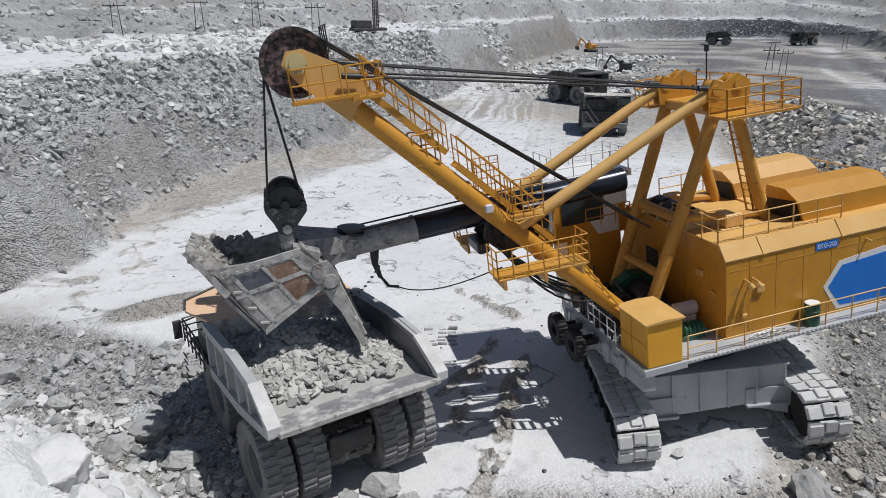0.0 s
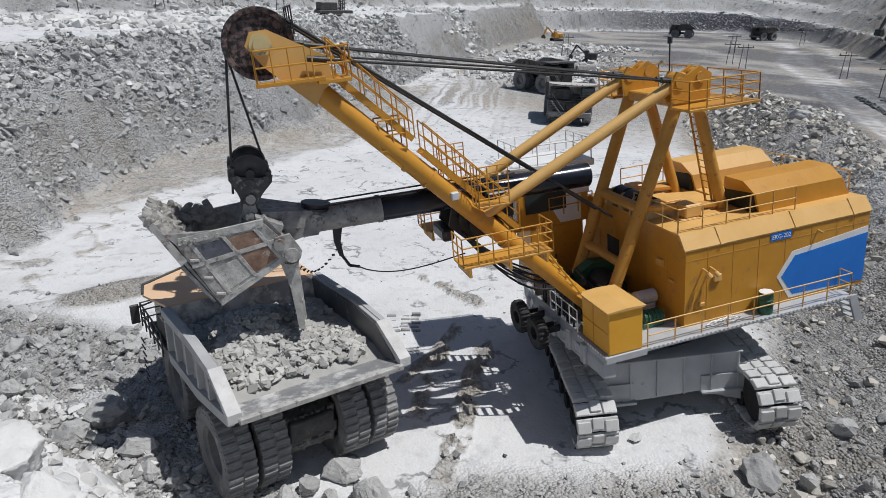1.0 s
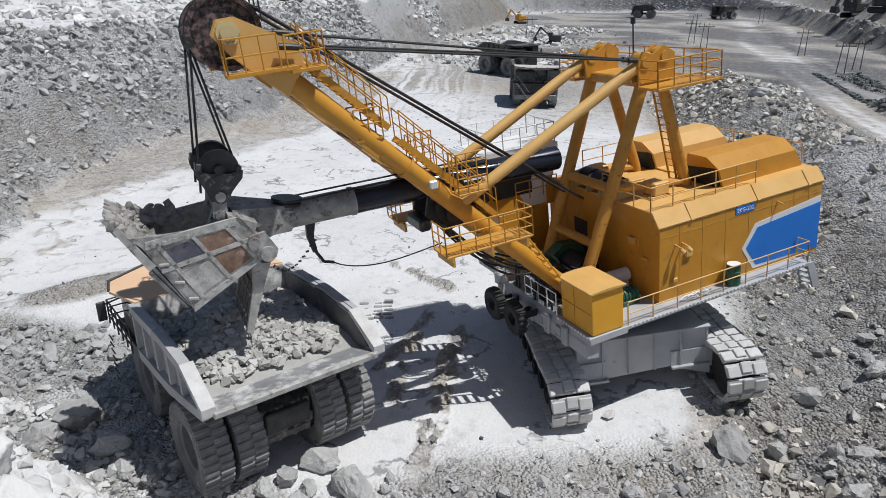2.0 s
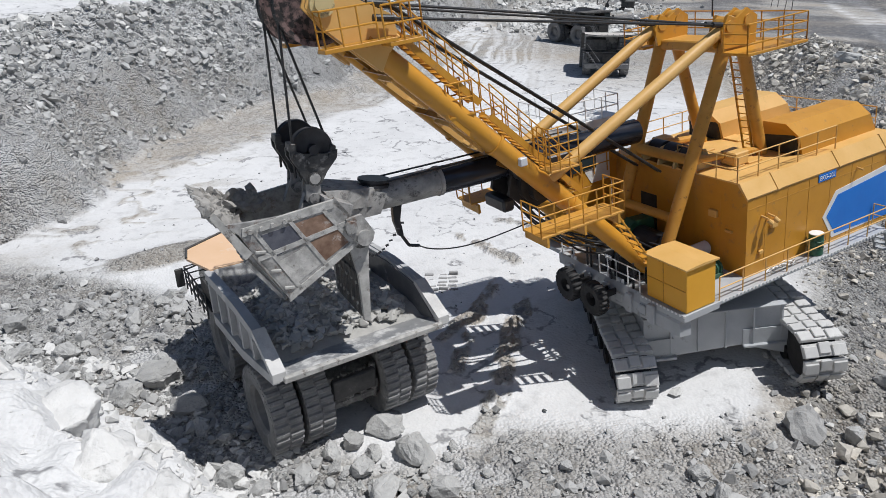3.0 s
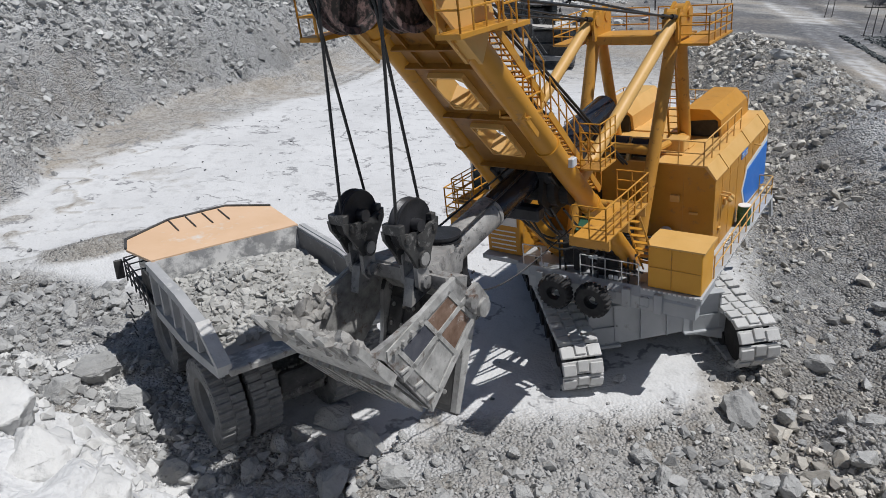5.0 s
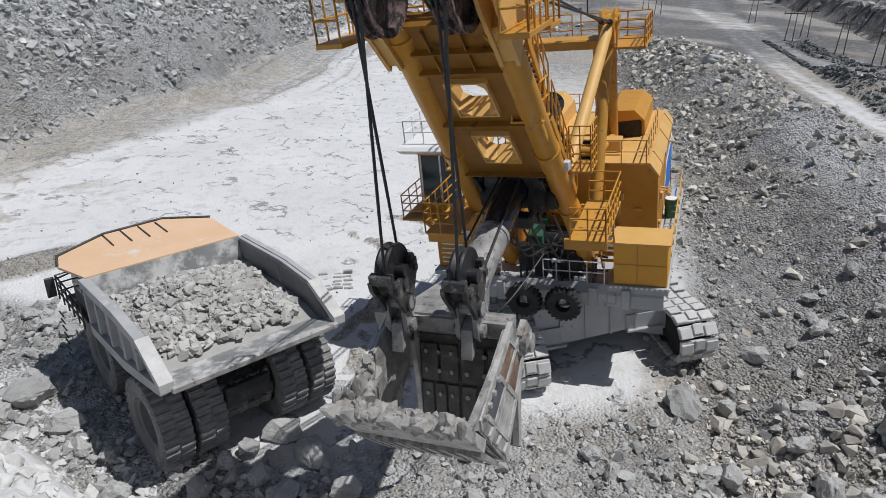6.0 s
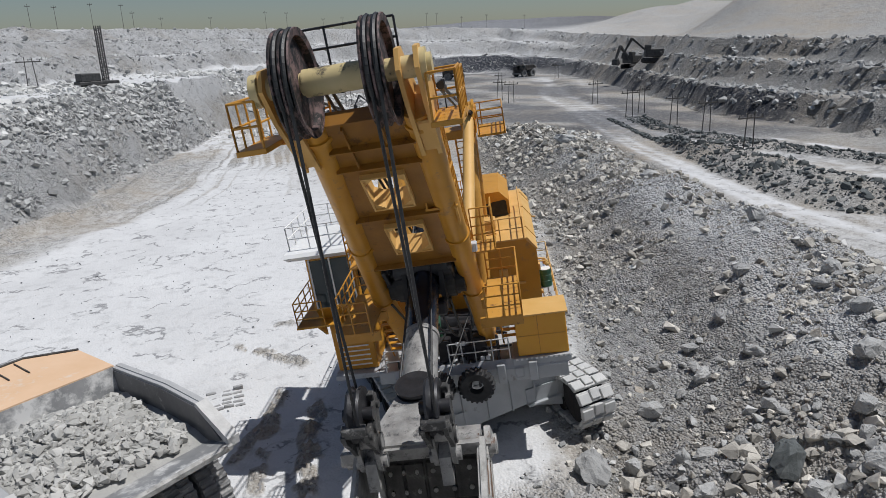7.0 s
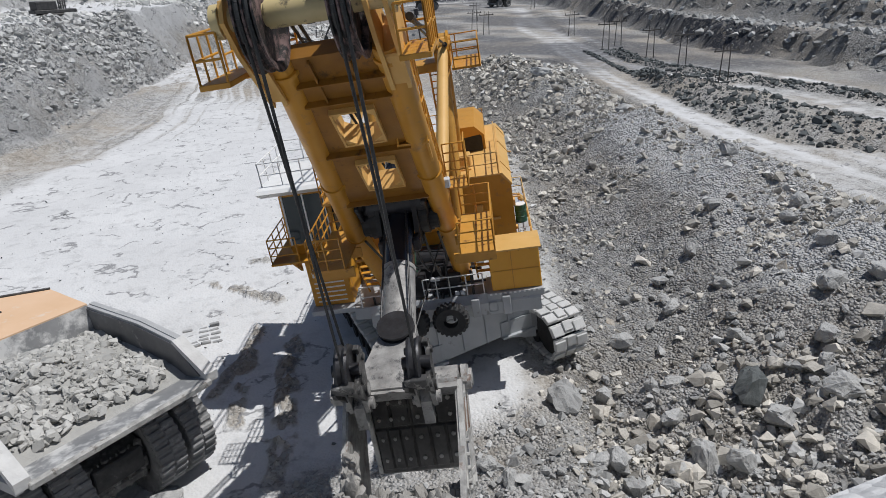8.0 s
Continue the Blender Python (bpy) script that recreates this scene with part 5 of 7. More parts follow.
for s in (-1, 1):
    for a, b, wd in (((4.85, -0.3), (2.1, 0.42), 0.26), ((4.4, -1.15), (1.6, -0.2), 0.16), ((3.45, -2.5), (1.1, -0.68), 0.26)):
        add_prism(bm, [(a[0], a[1] + wd / 2), (a[0], a[1] - wd / 2), (b[0], b[1] - wd / 2), (b[0], b[1] + wd / 2)], 'y', (W + 0.05) * s - 0.07, (W + 0.05) * s + 0.07)
    for q in (0.12, 0.5, 0.88):
        a = Vector((2.1 + 2.75 * q, 0, 0.35 - 0.68 * q))
        b = Vector((1.15 + 2.2 * q, 0, -0.7 - 1.75 * q))
        d = (b - a).normalized()
        nrm = Vector((-d.z, 0, d.x)) * 0.06
        add_prism(bm, [((a + nrm).x, (a + nrm).z), ((a - nrm).x, (a - nrm).z), ((b - nrm).x, (b - nrm).z), ((b + nrm).x, (b + nrm).z)], 'y', (W + 0.06) * s - 0.06, (W + 0.06) * s + 0.06)
parts("side_rib", bm, DUSTY_STEEL, dipper)


def on_side(q, v):
    """A spot on the dipper's side: q along the ribs from the hinge, v from the top rib to the bottom one."""
    a, b = Vector((2.1 + 2.75 * q, 0.35 - 0.68 * q)), Vector((1.15 + 2.2 * q, -0.7 - 1.75 * q))
    c = a.lerp(b, v)
    return (c.x, c.y)


for q0, q1, v0, v1, mt in ((0.15, 0.48, 0.1, 0.42, RUST), (0.15, 0.48, 0.5, 0.9, RUST), (0.52, 0.86, 0.52, 0.9, DUSTY_STEEL), (0.52, 0.86, 0.1, 0.44, BLUE_STEEL), (0.90, 1.02, 0.05, 0.95, WORN_STEEL)):
    bm = B()
    for s in (-1, 1):
        add_prism(bm, [on_side(q0, v0), on_side(q1, v0), on_side(q1, v1), on_side(q0, v1)], 'y', (W + 0.075) * s - 0.02, (W + 0.075) * s + 0.02)
    parts("wear_plate", bm, mt, dipper)
bm = B()
for s in (-1, 1):
    for q in (0.55, 0.68, 0.8, 0.92):
        c = on_side(q, 0.0)
        add_cyl(bm, (c[0], (W + 0.1) * s, c[1]), (c[0], (W + 0.2) * s, c[1]), 0.07, 8)
    for v in (0.3, 0.6, 0.88):
        c = on_side(0.97, v)
        add_box(bm, c[0] - 0.16, c[0] + 0.16, (W + 0.1) * s - 0.05, (W + 0.1) * s + 0.05, c[1] - 0.05, c[1] + 0.05, 0.02)
parts("bolt", bm, DUSTY_STEEL, dipper)
bm = B()
fa, fb = Vector((4.72, -1.12)), Vector((3.5, -2.62))
fn = Vector((fb.y - fa.y, fa.x - fb.x)).normalized() * -1
for k in range(9):
    y = -W + 0.12 + k * (2 * W - 0.24) / 8
    a0, b0 = fa.lerp(fb, 0.02 * (k % 3)), fa.lerp(fb, 0.9 + 0.05 * (k % 2))
    a1, b1 = a0 + fn * 0.14, b0 + fn * 0.10
    add_prism(bm, [(a0.x, a0.y), (a1.x, a1.y), (b1.x, b1.y), (b0.x, b0.y)], 'y', y - 0.09, y + 0.09)
parts("wear_strip", bm, WORN_STEEL, dipper)
bm = B()
add_prism(bm, [(5.75, 0.2), (5.6, 0.34), (4.55, -0.95), (4.75, -1.15)], 'y', -W - 0.08, W + 0.08)
part("lip", bm, DUSTY_STEEL, dipper, "thick worn lip")
for k in range(6):
    bm = B()
    y = -W + 0.18 + k * (2 * W - 0.36) / 5
    v = [(-0.17, -0.12), (0.17, -0.12), (0.17, 0.12), (-0.17, 0.12)]
    d, nn = Vector((0.72, 0, 0.69)), Vector((-0.69, 0, 0.72))
    o = Vector((5.55, y, 0.1))
    r0 = [bm.verts.new(o + Vector((0, a, 0)) + nn * b * 1.4) for a, b in v]
    r1 = [bm.verts.new(o + d * 0.33 + Vector((0, a * 0.8, 0)) + nn * b) for a, b in v]
    r2 = [bm.verts.new(o + d * 0.62 + Vector((0, a * 0.55, 0)) + nn * b * 0.25) for a, b in v]
    for p, q in ((r0, r1), (r1, r2)):
        for i in range(4):
            bm.faces.new((p[i], p[(i + 1) % 4], q[(i + 1) % 4], q[i]))
    bm.faces.new(r2)
    bm.faces.new(list(reversed(r0)))
    bmesh.ops.recalc_face_normals(bm, faces=bm.faces)
    part("tooth", bm, DUSTY_STEEL, dipper)
bm = B()
add_prism(bm, [(0.5, 0.45), (1.3, 0.55), (2.2, 0.62), (2.25, 0.35), (1.0, -0.6), (0.6, -0.4)], 'y', -0.7, 0.7)
add_prism(bm, [(1.4, 0.3), (2.35, 0.6), (2.3, 0.2), (1.5, -0.1)], 'y', -W, W)
add_prism(bm, [(-0.2, 0.35), (0.7, 0.5), (0.8, -0.5), (0.0, -0.35)], 'y', -0.55, 0.55)
va = [bm.verts.new(c) for c in ((0.0, -0.42, 0.56), (0.0, 0.42, 0.56), (2.15, 1.15, 0.62), (2.15, -1.15, 0.62), (0.0, -0.42, -0.1), (0.0, 0.42, -0.1), (1.7, 1.15, 0.0), (1.7, -1.15, 0.0))]
for q in ((0, 1, 2, 3), (7, 6, 5, 4), (1, 5, 6, 2), (0, 3, 7, 4), (0, 4, 5, 1), (3, 2, 6, 7)):
    bm.faces.new([va[i] for i in q])
bmesh.ops.recalc_face_normals(bm, faces=bm.faces)
part("neck", bm, ARM_DUSTY, arm, "cast neck between arm and dipper")
CRUST = surface("caked_rock_dust", (0.22, 0.21, 0.195), (0.40, 0.385, 0.36), 2.5, 0.95, 0, 0.9, 7.0, (0.13, 0.125, 0.115), 0.36, 2.4)
# caked rock inside the mouth
bm = B()
rng = random.Random(4)
for k in range(230):
    r = rng.uniform(0.06, 0.24)
    q = rng.random()
    if k < 60:
        tooth = rng.randrange(6)
        p = Vector((5.78 - 0.5 * q, -W + 0.18 + tooth * (2 * W - 0.36) / 5 + rng.gauss(0, 0.1), 0.42 - 0.5 * q))
    elif k < 170:
        p = Vector((5.4 - 1.0 * q, rng.uniform(-W + 0.1, W - 0.1), 0.05 - 1.0 * q))
    else:
        p = Vector((rng.uniform(3.8, 5.3), -W + abs(rng.gauss(0, 0.2)), rng.uniform(-0.5, 0.25)))
    ret = bmesh.ops.create_icosphere(bm, subdivisions=2, radius=r, matrix=Matrix.Translation(p) @ pose(0, 0, 0, rng.uniform(0, 360), rng.uniform(0, 360), 0) @ Matrix.Diagonal((1.3, rng.uniform(0.6, 1), rng.uniform(0.5, 0.9), 1)))
    for v in ret["verts"]:
        v.co = p + (v.co - p) * (1 + 0.6 * noise.noise(v.co * 6) + 0.35 * noise.noise(v.co * 15))
tagged(part("caked_rock", bm, CRUST, dipper, "rock dust caked behind the lip", True), kind="stuff")

# door and liner plates carry the dipper's inner shade in their colour
bm = B()
add_prism(bm, [(0, 0.08), (3.0, 0.08), (3.1, 0.0), (3.0, -0.1), (0, -0.1)], 'y', -W + 0.08, W - 0.08)
door = part("dipper_door", bm, DOOR_STEEL, arm, "hinged steel dipper door hanging open")
bm = B()
for y in (-1.0, 0, 1.0):
    add_box(bm, 0.2, 2.9, y - 0.1, y + 0.1, -0.24, -0.09, 0.02)
for x in (0.9, 2.0):
    add_box(bm, x, x + 0.14, -1.45, 1.45, -0.18, -0.09, 0.02)
for s in (-1, 1):
    add_prism(bm, [(-0.35, 0.3), (0.2, 0.45), (1.4, 0.2), (3.0, 0.12), (3.05, -0.1), (1.2, -0.16), (0, -0.25), (-0.35, -0.1)], 'y', 1.56 * s - 0.09, 1.56 * s + 0.09)
parts("door_arm", bm, DUSTY_STEEL, door)
bm = B()
for x, y0, y1, ln in ((0.25, -1.45, -0.75, 1.1), (0.25, -0.7, 0.0, 1.1), (0.25, 0.05, 0.75, 1.1), (0.25, 0.8, 1.45, 1.1), (1.42, -1.45, -0.98, 1.45), (1.42, -0.94, -0.5, 1.45), (1.42, -0.46, 0.0, 1.45), (1.42, 0.04, 0.5, 1.45), (1.42, 0.54, 1.0, 1.45), (1.42, 1.04, 1.45, 1.45)):
    add_box(bm, x, x + ln, y0, y1, 0.07, 0.15, 0.04)
parts("liner_plate", bm, DOOR_STEEL, door)
bm = B()
for x in (0.5, 1.05, 1.75, 2.5):
    for y in (-1.2, -0.72, -0.25, 0.25, 0.75, 1.22):
        add_cyl(bm, (x, y, 0.14), (x, y, 0.19), 0.07, 8)
parts("plate_bolt", bm, WORN_STEEL, door)
bm = B()
for s in (-1, 1):
    add_cyl(bm, (0.0, 1.5 * s, 0.05), (0.0, 1.78 * s, 0.05), 0.40, 22)
    add_cyl(bm, (0.0, 1.74 * s, 0.05), (0.0, 1.86 * s, 0.05), 0.22, 16)
parts("pivot_boss", bm, BAIL_STEEL, door)
# the far cheek stands closer to the arm than the near one
for ob in [dipper, door, *dipper.children, *door.children]:
    for v in ob.data.vertices:
        if v.co.y < 0:
            v.co.y *= 0.76
bm = B()
for s in (-1, 1):
    add_cyl(bm, (1.1, (W - 0.1) * s, -0.7), (1.1, (W + 0.3) * s, -0.7), 0.26, 18)
    add_cyl(bm, (1.55, (W - 0.1) * s, -0.33), (1.55, (W + 0.3) * s, -0.33), 0.2, 18)
    add_prism(bm, [(0.75, -0.55), (1.2, 0.05), (1.7, -0.1), (1.65, -0.6), (1.15, -0.95), (0.8, -0.85)], 'y', (W + 0.12) * s - 0.08, (W + 0.12) * s + 0.08)
parts("hinge", bm, WORN_STEEL, arm)
# bails with their sheaves
for s in (-1, 1):
    y0 = 0.9 * s
    bm = B()
    for q in (-0.26, 0.26):
        add_prism(bm, [(1.78, 1.98), (2.2, 1.86), (2.85, 1.86), (3.28, 1.98), (3.24, 1.72), (2.95, 1.3), (2.76, 0.92), (2.28, 0.92), (2.1, 1.3), (1.8, 1.72)], 'y', y0 + q - 0.05, y0 + q + 0.05)
        for bx, bz, br in ((2.53, 1.62, 0.2), (1.98, 1.78, 0.1), (3.06, 1.78, 0.1), (2.5, 1.08, 0.22)):
            add_cyl(bm, (bx, y0 + q * 1.0, bz), (bx, y0 + q * 1.42, bz), br, 16)
    add_box(bm, 1.82, 2.0, y0 - 0.28, y0 + 0.28, 1.9, 2.1, 0.02)
    add_box(bm, 3.05, 3.26, y0 - 0.28, y0 + 0.28, 1.9, 2.16, 0.02)
    bail = part("bail", bm, BAIL_STEEL, arm, "black bail block with a rope sheave")
    bm = B()
    add_lathe(bm, [(0.1, -0.12), (0.5, -0.1), (0.64, -0.16), (0.66, -0.1), (0.58, 0.0), (0.66, 0.1), (0.64, 0.16), (0.5, 0.1), (0.1, 0.12)], (2.53, y0, 1.98), "y", 30)
    add_cyl(bm, (2.53, y0 - 0.36, 1.98), (2.53, y0 + 0.36, 1.98), 0.16, 16)
    part("bail_sheave", bm, DARK_STEEL, arm, "", True)
    bm = B()
    for q in (-0.22, 0.22):
        add_prism(bm, [(2.35, 1.2), (2.75, 1.2), (2.75, 0.4), (2.6, 0.22), (2.4, 0.22), (2.25, 0.4)], 'y', y0 + q - 0.06, y0 + q + 0.06)
    for z in (1.1, 0.47):
        add_cyl(bm, (2.5, y0 - 0.38, z), (2.5, y0 + 0.38, z), 0.17, 14)
    add_prism(bm, [(2.0, 0.1), (2.95, -0.1), (2.75, 0.6), (2.3, 0.75)], 'y', y0 - 0.14, y0 + 0.14)
    part("bail_link", bm, ARM_DUSTY, arm)
# hoist ropes: a piece on the bail and a piece below the head sheave, on one line
ROPES = []
for s in (-1, 1):
    for dx, q in ((-0.6, -0.09), (0.6, 0.09)):
        pair = []
        for name, ln, r in (("hoist_rope", 4.4, 0.037), ("hoist_rope", 4.6, 0.04)):
            bm = B()
            add_cyl(bm, (0, 0, 0), (0, 0, ln), r, 8)
            pair.append(part(name, bm, BLACK_ROPE, shovel))
        ROPES.append((Vector((2.53 + dx, 0.9 * s + q, 2.02)), Vector((16.28, 0.92 * s + q, 17.3 if dx < 0 else 17.15)), pair))

# ---- lorry being loaded ----


def tyre_mesh(r=1.75, w=1.08):
    """One connected tyre: sidewalls and staggered tread blocks."""
    prof = [(0.92, -0.36, 0), (1.0, -0.46, 0), (1.25, -0.5, 0), (1.5, -0.49, 0), (1.5, -0.5, 1), (1.70, -0.5, 1), (1.75, -0.46, 1), (1.75, -0.03, 1), (1.68, -0.02, 0), (1.68, 0.02, 0), (1.75, 0.03, 2), (1.75, 0.46, 2), (1.70, 0.5, 2), (1.5, 0.5, 2), (1.5, 0.49, 0), (1.25, 0.5, 0), (1.0, 0.46, 0), (0.92, 0.36, 0)]
    n = 34
    bm = B()
    rings = []
    for k in range(n * 4):
        lug = (k % 4) in (0, 1)
        off = ((k + 2) % 4) in (0, 1)
        a = 2 * math.pi * (k + (0.35 if k % 2 else 0)) / (n * 4)
        ring = []
        for rad, x, kind in prof:
            up = (kind == 0) or (kind == 1 and lug) or (kind == 2 and off)
            rr = rad if up else min(rad, 1.67)
            xx = x * w * (1 if up or abs(x) < 0.45 else 0.95)
            ring.append(bm.verts.new((xx, rr * math.cos(a), rr * math.sin(a))))
        rings.append(ring)
    for p, q in zip(rings, rings[1:] + rings[:1]):
        for i in range(len(prof) - 1):
            bm.faces.new((p[i], p[i + 1], q[i + 1], q[i]))
    bmesh.ops.recalc_face_normals(bm, faces=bm.faces)
    me = bpy.data.meshes.new("tyre")
    bm.normal_update()
    bm.to_mesh(me)
    bm.free()
    me.materials.append(RUBBER)
    return me


def rim_mesh():
    bm = B()
    add_lathe(bm, [(0.3, 0.10), (0.42, 0.02), (0.80, 0.02), (0.86, 0.36), (0.95, 0.42), (0.97, 0.40), (0.9, -0.3), (0.3, -0.3)], (0, 0, 0), "x", 40)
    me = bpy.data.meshes.new("rim")
    bm.to_mesh(me)
    bm.free()
    me.materials.append(RIM)
    for p in me.polygons:
        p.use_smooth = True
    me.set_sharp_from_angle(angle=radians(35))
    return me


TYRE, RIM_MESH = tyre_mesh(), rim_mesh()


AXLE_DUST = surface("dusty_greasy_axle", (0.06, 0.058, 0.055), (0.20, 0.195, 0.185), 3.0, 0.6, 0.2, 0.4, 16, (0.32, 0.31, 0.295), 0.4, 2.6)
# scraped steel, darkened for the shade on the body's inner sides
SHADE_LINER = surface("shaded_scraped_liner", (0.09, 0.092, 0.10), (0.17, 0.17, 0.175), 0.9, 0.5, 0.2, 0.2, 14, (0.34, 0.335, 0.325), 0.28, 1.6)
CAKED = surface("dust_caked_edge", (0.46, 0.455, 0.445), (0.62, 0.615, 0.60), 1.5, 0.85, 0, 0.5, 8, (0.30, 0.295, 0.285), 0.35, 1.8)


def add_wheel(parent, x, y, z, out):
    bm = B()
    add_cyl(bm, (-0.35, 0, 0), (0.12, 0, 0), 0.42, 20)
    for k in range(16):
        a = 2 * math.pi * k / 16
        add_cyl(bm, (0.0, 0.62 * math.cos(a), 0.62 * math.sin(a)), (0.07, 0.62 * math.cos(a), 0.62 * math.sin(a)), 0.04, 6)
    w = part("wheel", bm, RIM, parent)
    w.matrix_basis = pose(x, y, z, 0, 0, 0 if out > 0 else 180)
    for name, me in (("tyre", TYRE), ("rim", RIM_MESH)):
        o = new(name, me)
        o.parent = w
    return w


def body_shell(bm, x0, x1, poly):
    """One side plate of the tipping body."""
    return add_prism(bm, poly, 'x', x0, x1)


SIDE = [(-2.35, 4.42), (-2.25, 4.62), (-0.75, 5.5), (1.4, 5.62), (4.95, 5.42), (4.4, 3.15), (1.0, 3.4), (-2.0, 4.22)]


def lorry(name, label, at, heading, canopy_mat, body_mat):
    root = new(name)
    root.matrix_world = pose(*at, 0, 0, heading)
    tagged(root, label, "dump truck")
    bm = B()
    add_prism(bm, [(-2.4, 4.40), (-2.4, 4.52), (1.0, 3.75), (4.45, 3.45), (4.4, 3.2), (1.0, 3.45)], 'x', -3.05, 3.05)
    add_prism(bm, [(4.3, 3.3), (4.45, 3.2), (5.05, 5.42), (4.88, 5.45)], 'x', -3.05, 3.05)
    body = part("dump_body", bm, TRUCK_INNER, root, "scraped steel tipping body dusted white")
    for s in (-1, 1):
        bm = B()
        add_prism(bm, SIDE, 'x', min(3.05 * s, 3.2 * s), max(3.05 * s, 3.2 * s))
        part("side_plate", bm, body_mat, body, "grey side plate")
        # thin sheet added over the side plate to darken its shaded inner face
        bm = B()
        add_prism(bm, [(-2.0, 4.5), (-0.75, 5.4), (1.4, 5.52), (4.85, 5.32), (4.4, 3.4), (1.0, 3.6)], 'x', min(3.0 * s, 3.05 * s), max(3.0 * s, 3.05 * s))
        part("side_liner", bm, SHADE_LINER, body, "scraped inner side, its shade put into the colour")
        bm = B()
        xs = (min(3.2 * s, 3.42 * s), max(3.2 * s, 3.42 * s))
        add_prism(bm, [(-0.8, 5.2), (-0.75, 5.54), (1.4, 5.66), (4.95, 5.46), (4.9, 5.12), (1.4, 5.3)], 'x', *xs)
        add_prism(bm, [(-2.3, 4.25), (-2.35, 4.6), (1.1, 3.9), (4.55, 3.7), (4.45, 3.3), (1.0, 3.5)], 'x', *xs)
        for y, z0, z1 in ((-0.6, 4.3, 5.25), (0.6, 4.1, 5.3), (1.9, 4.0, 5.3), (3.2, 3.9, 5.25), (4.4, 3.8, 5.2)):
            add_prism(bm, [(y, z0), (y + 0.2, z0), (y + 0.24, z1), (y + 0.04, z1)], 'x', *xs)
        part("side_rib", bm, body_mat, body)
        bm = B()
        add_prism(bm, [(-2.42, 4.38), (-2.42, 4.72), (-0.75, 5.58), (-0.68, 5.44), (-2.2, 4.55)], 'x', min(2.98 * s, 3.45 * s), max(2.98 * s, 3.45 * s))
        part("tail_wing", bm, CAKED, body, "tail edge caked with white dust")
    bm = B()
    add_box(bm, -3.1, 3.1, -2.55, -2.35, 4.30, 4.54, 0.04)
    part("tail_edge", bm, DUSTY_STEEL, body)
    bm = B()
    for x in (-1.6, 0, 1.6):
        add_prism(bm, [(-2.1, 4.2), (-2.1, 4.02), (1.0, 3.15), (4.4, 2.9), (4.4, 3.2), (1.0, 3.42)], 'x', x - 0.18, x + 0.18)
    part("floor_beam", bm, TRUCK_DARK, body)
    bm = B()
    plan = [(-3.2, 4.9), (3.1, 4.9), (3.05, 7.6), (1.3, 8.75), (-1.3, 8.6), (-3.45, 7.45), (-3.7, 6.5), (-3.25, 5.1)]
    add_prism(bm, plan, 'z', 5.40, 5.50)
    can = part("canopy", bm, canopy_mat, root, "faded orange canopy over the cab, dusted white")
    bm = B()
    for (x0, y0), (x1, y1) in zip(plan[2:7], plan[3:7]):
        add_cyl(bm, (x0, y0, 5.53), (x1, y1, 5.53), 0.06, 6)
    for k in range(4):
        add_box(bm, -1.4 + 0.75 * k, -1.36 + 0.75 * k, 7.1, 8.5, 5.50, 5.56)
    part("canopy_rim", bm, TRUCK_DARK, can, "rusty rim bar")
    # chassis
    bm = B()
    for x in (-0.75, 0.75):
        add_prism(bm, [(-1.0, 2.3), (7.4, 2.2), (7.4, 1.5), (0.9, 1.5), (-1.0, 1.8)], 'x', x - 0.2, x + 0.2)
    add_box(bm, -0.75, 0.75, 2.2, 2.8, 1.6, 2.2, 0.05)
    add_box(bm, -0.9, 0.9, -1.15, -0.85, 1.75, 2.6, 0.05)
    add_box(bm, -2.4, 2.4, 5.8, 7.9, 1.6, 3.3, 0.1)
    chassis = part("chassis", bm, TRUCK_DARK, root, "dark dusty chassis")
    bm = B()
    add_cyl(bm, (-1.15, 0, 1.75), (1.15, 0, 1.75), 0.78, 26)
    add_cyl(bm, (-0.4, -0.55, 1.75), (-0.4, -0.95, 1.75), 0.45, 18)
    for x in (-0.9, -0.3, 0.35, 0.9):
        add_cyl(bm, (x, -0.85, 1.2), (x, -0.85, 2.7), 0.12, 10)
        add_cyl(bm, (x, -0.95, 1.7), (x, -0.95, 2.1), 0.17, 10)
    for k in range(10):
        add_cyl(bm, (-1.0 + 0.22 * k, -0.9, 2.7), (-0.9 + 0.2 * k, -1.0, 1.5 + 0.1 * (k % 3)), 0.035, 6)
    add_box(bm, -0.95, 0.95, -0.98, -0.8, 1.25, 1.55, 0.05)
    parts("rear_axle", bm, AXLE_DUST, root)
    for x in (-2.88, -1.62):
        add_wheel(root, x, 0.0, 1.74, -1)
    for x in (1.62, 2.88):
        add_wheel(root, x, 0.0, 1.74, 1)
    add_wheel(root, -2.55, 5.6, 1.74, -1)
    add_wheel(root, 2.55, 5.6, 1.74, 1)
    # cab and front deck
    bm = B()
    add_box(bm, -3.3, 3.3, 5.5, 8.2, 3.25, 3.4, 0.03)
    add_prism(bm, [(5.2, 3.4), (7.5, 3.4), (7.3, 5.2), (5.2, 5.2)], 'x', -3.1, -1.4)
    add_box(bm, 0.2, 2.9, 5.4, 7.4, 3.4, 4.9, 0.08)
    cab_ob = part("truck_cab", bm, TRUCK_DARK, root, "dark cab under the canopy")
    bm = B()
    add_prism(bm, [(5.5, 4.2), (7.42, 4.2), (7.25, 5.1), (5.5, 5.1)], 'x', -3.12, -3.10)
    add_box(bm, -2.95, -1.55, 7.40, 7.45, 4.1, 5.05)
    part("truck_window", bm, GLASS, cab_ob, "dark cab glass")
    bm = B()
    add_rail(bm, [(-3.55, 4.9, 3.35), (-3.55, 8.1, 3.35), (-1.2, 8.3, 3.35), (3.3, 8.3, 3.35)], 1.1, 0.7, 0.035, mids=2)
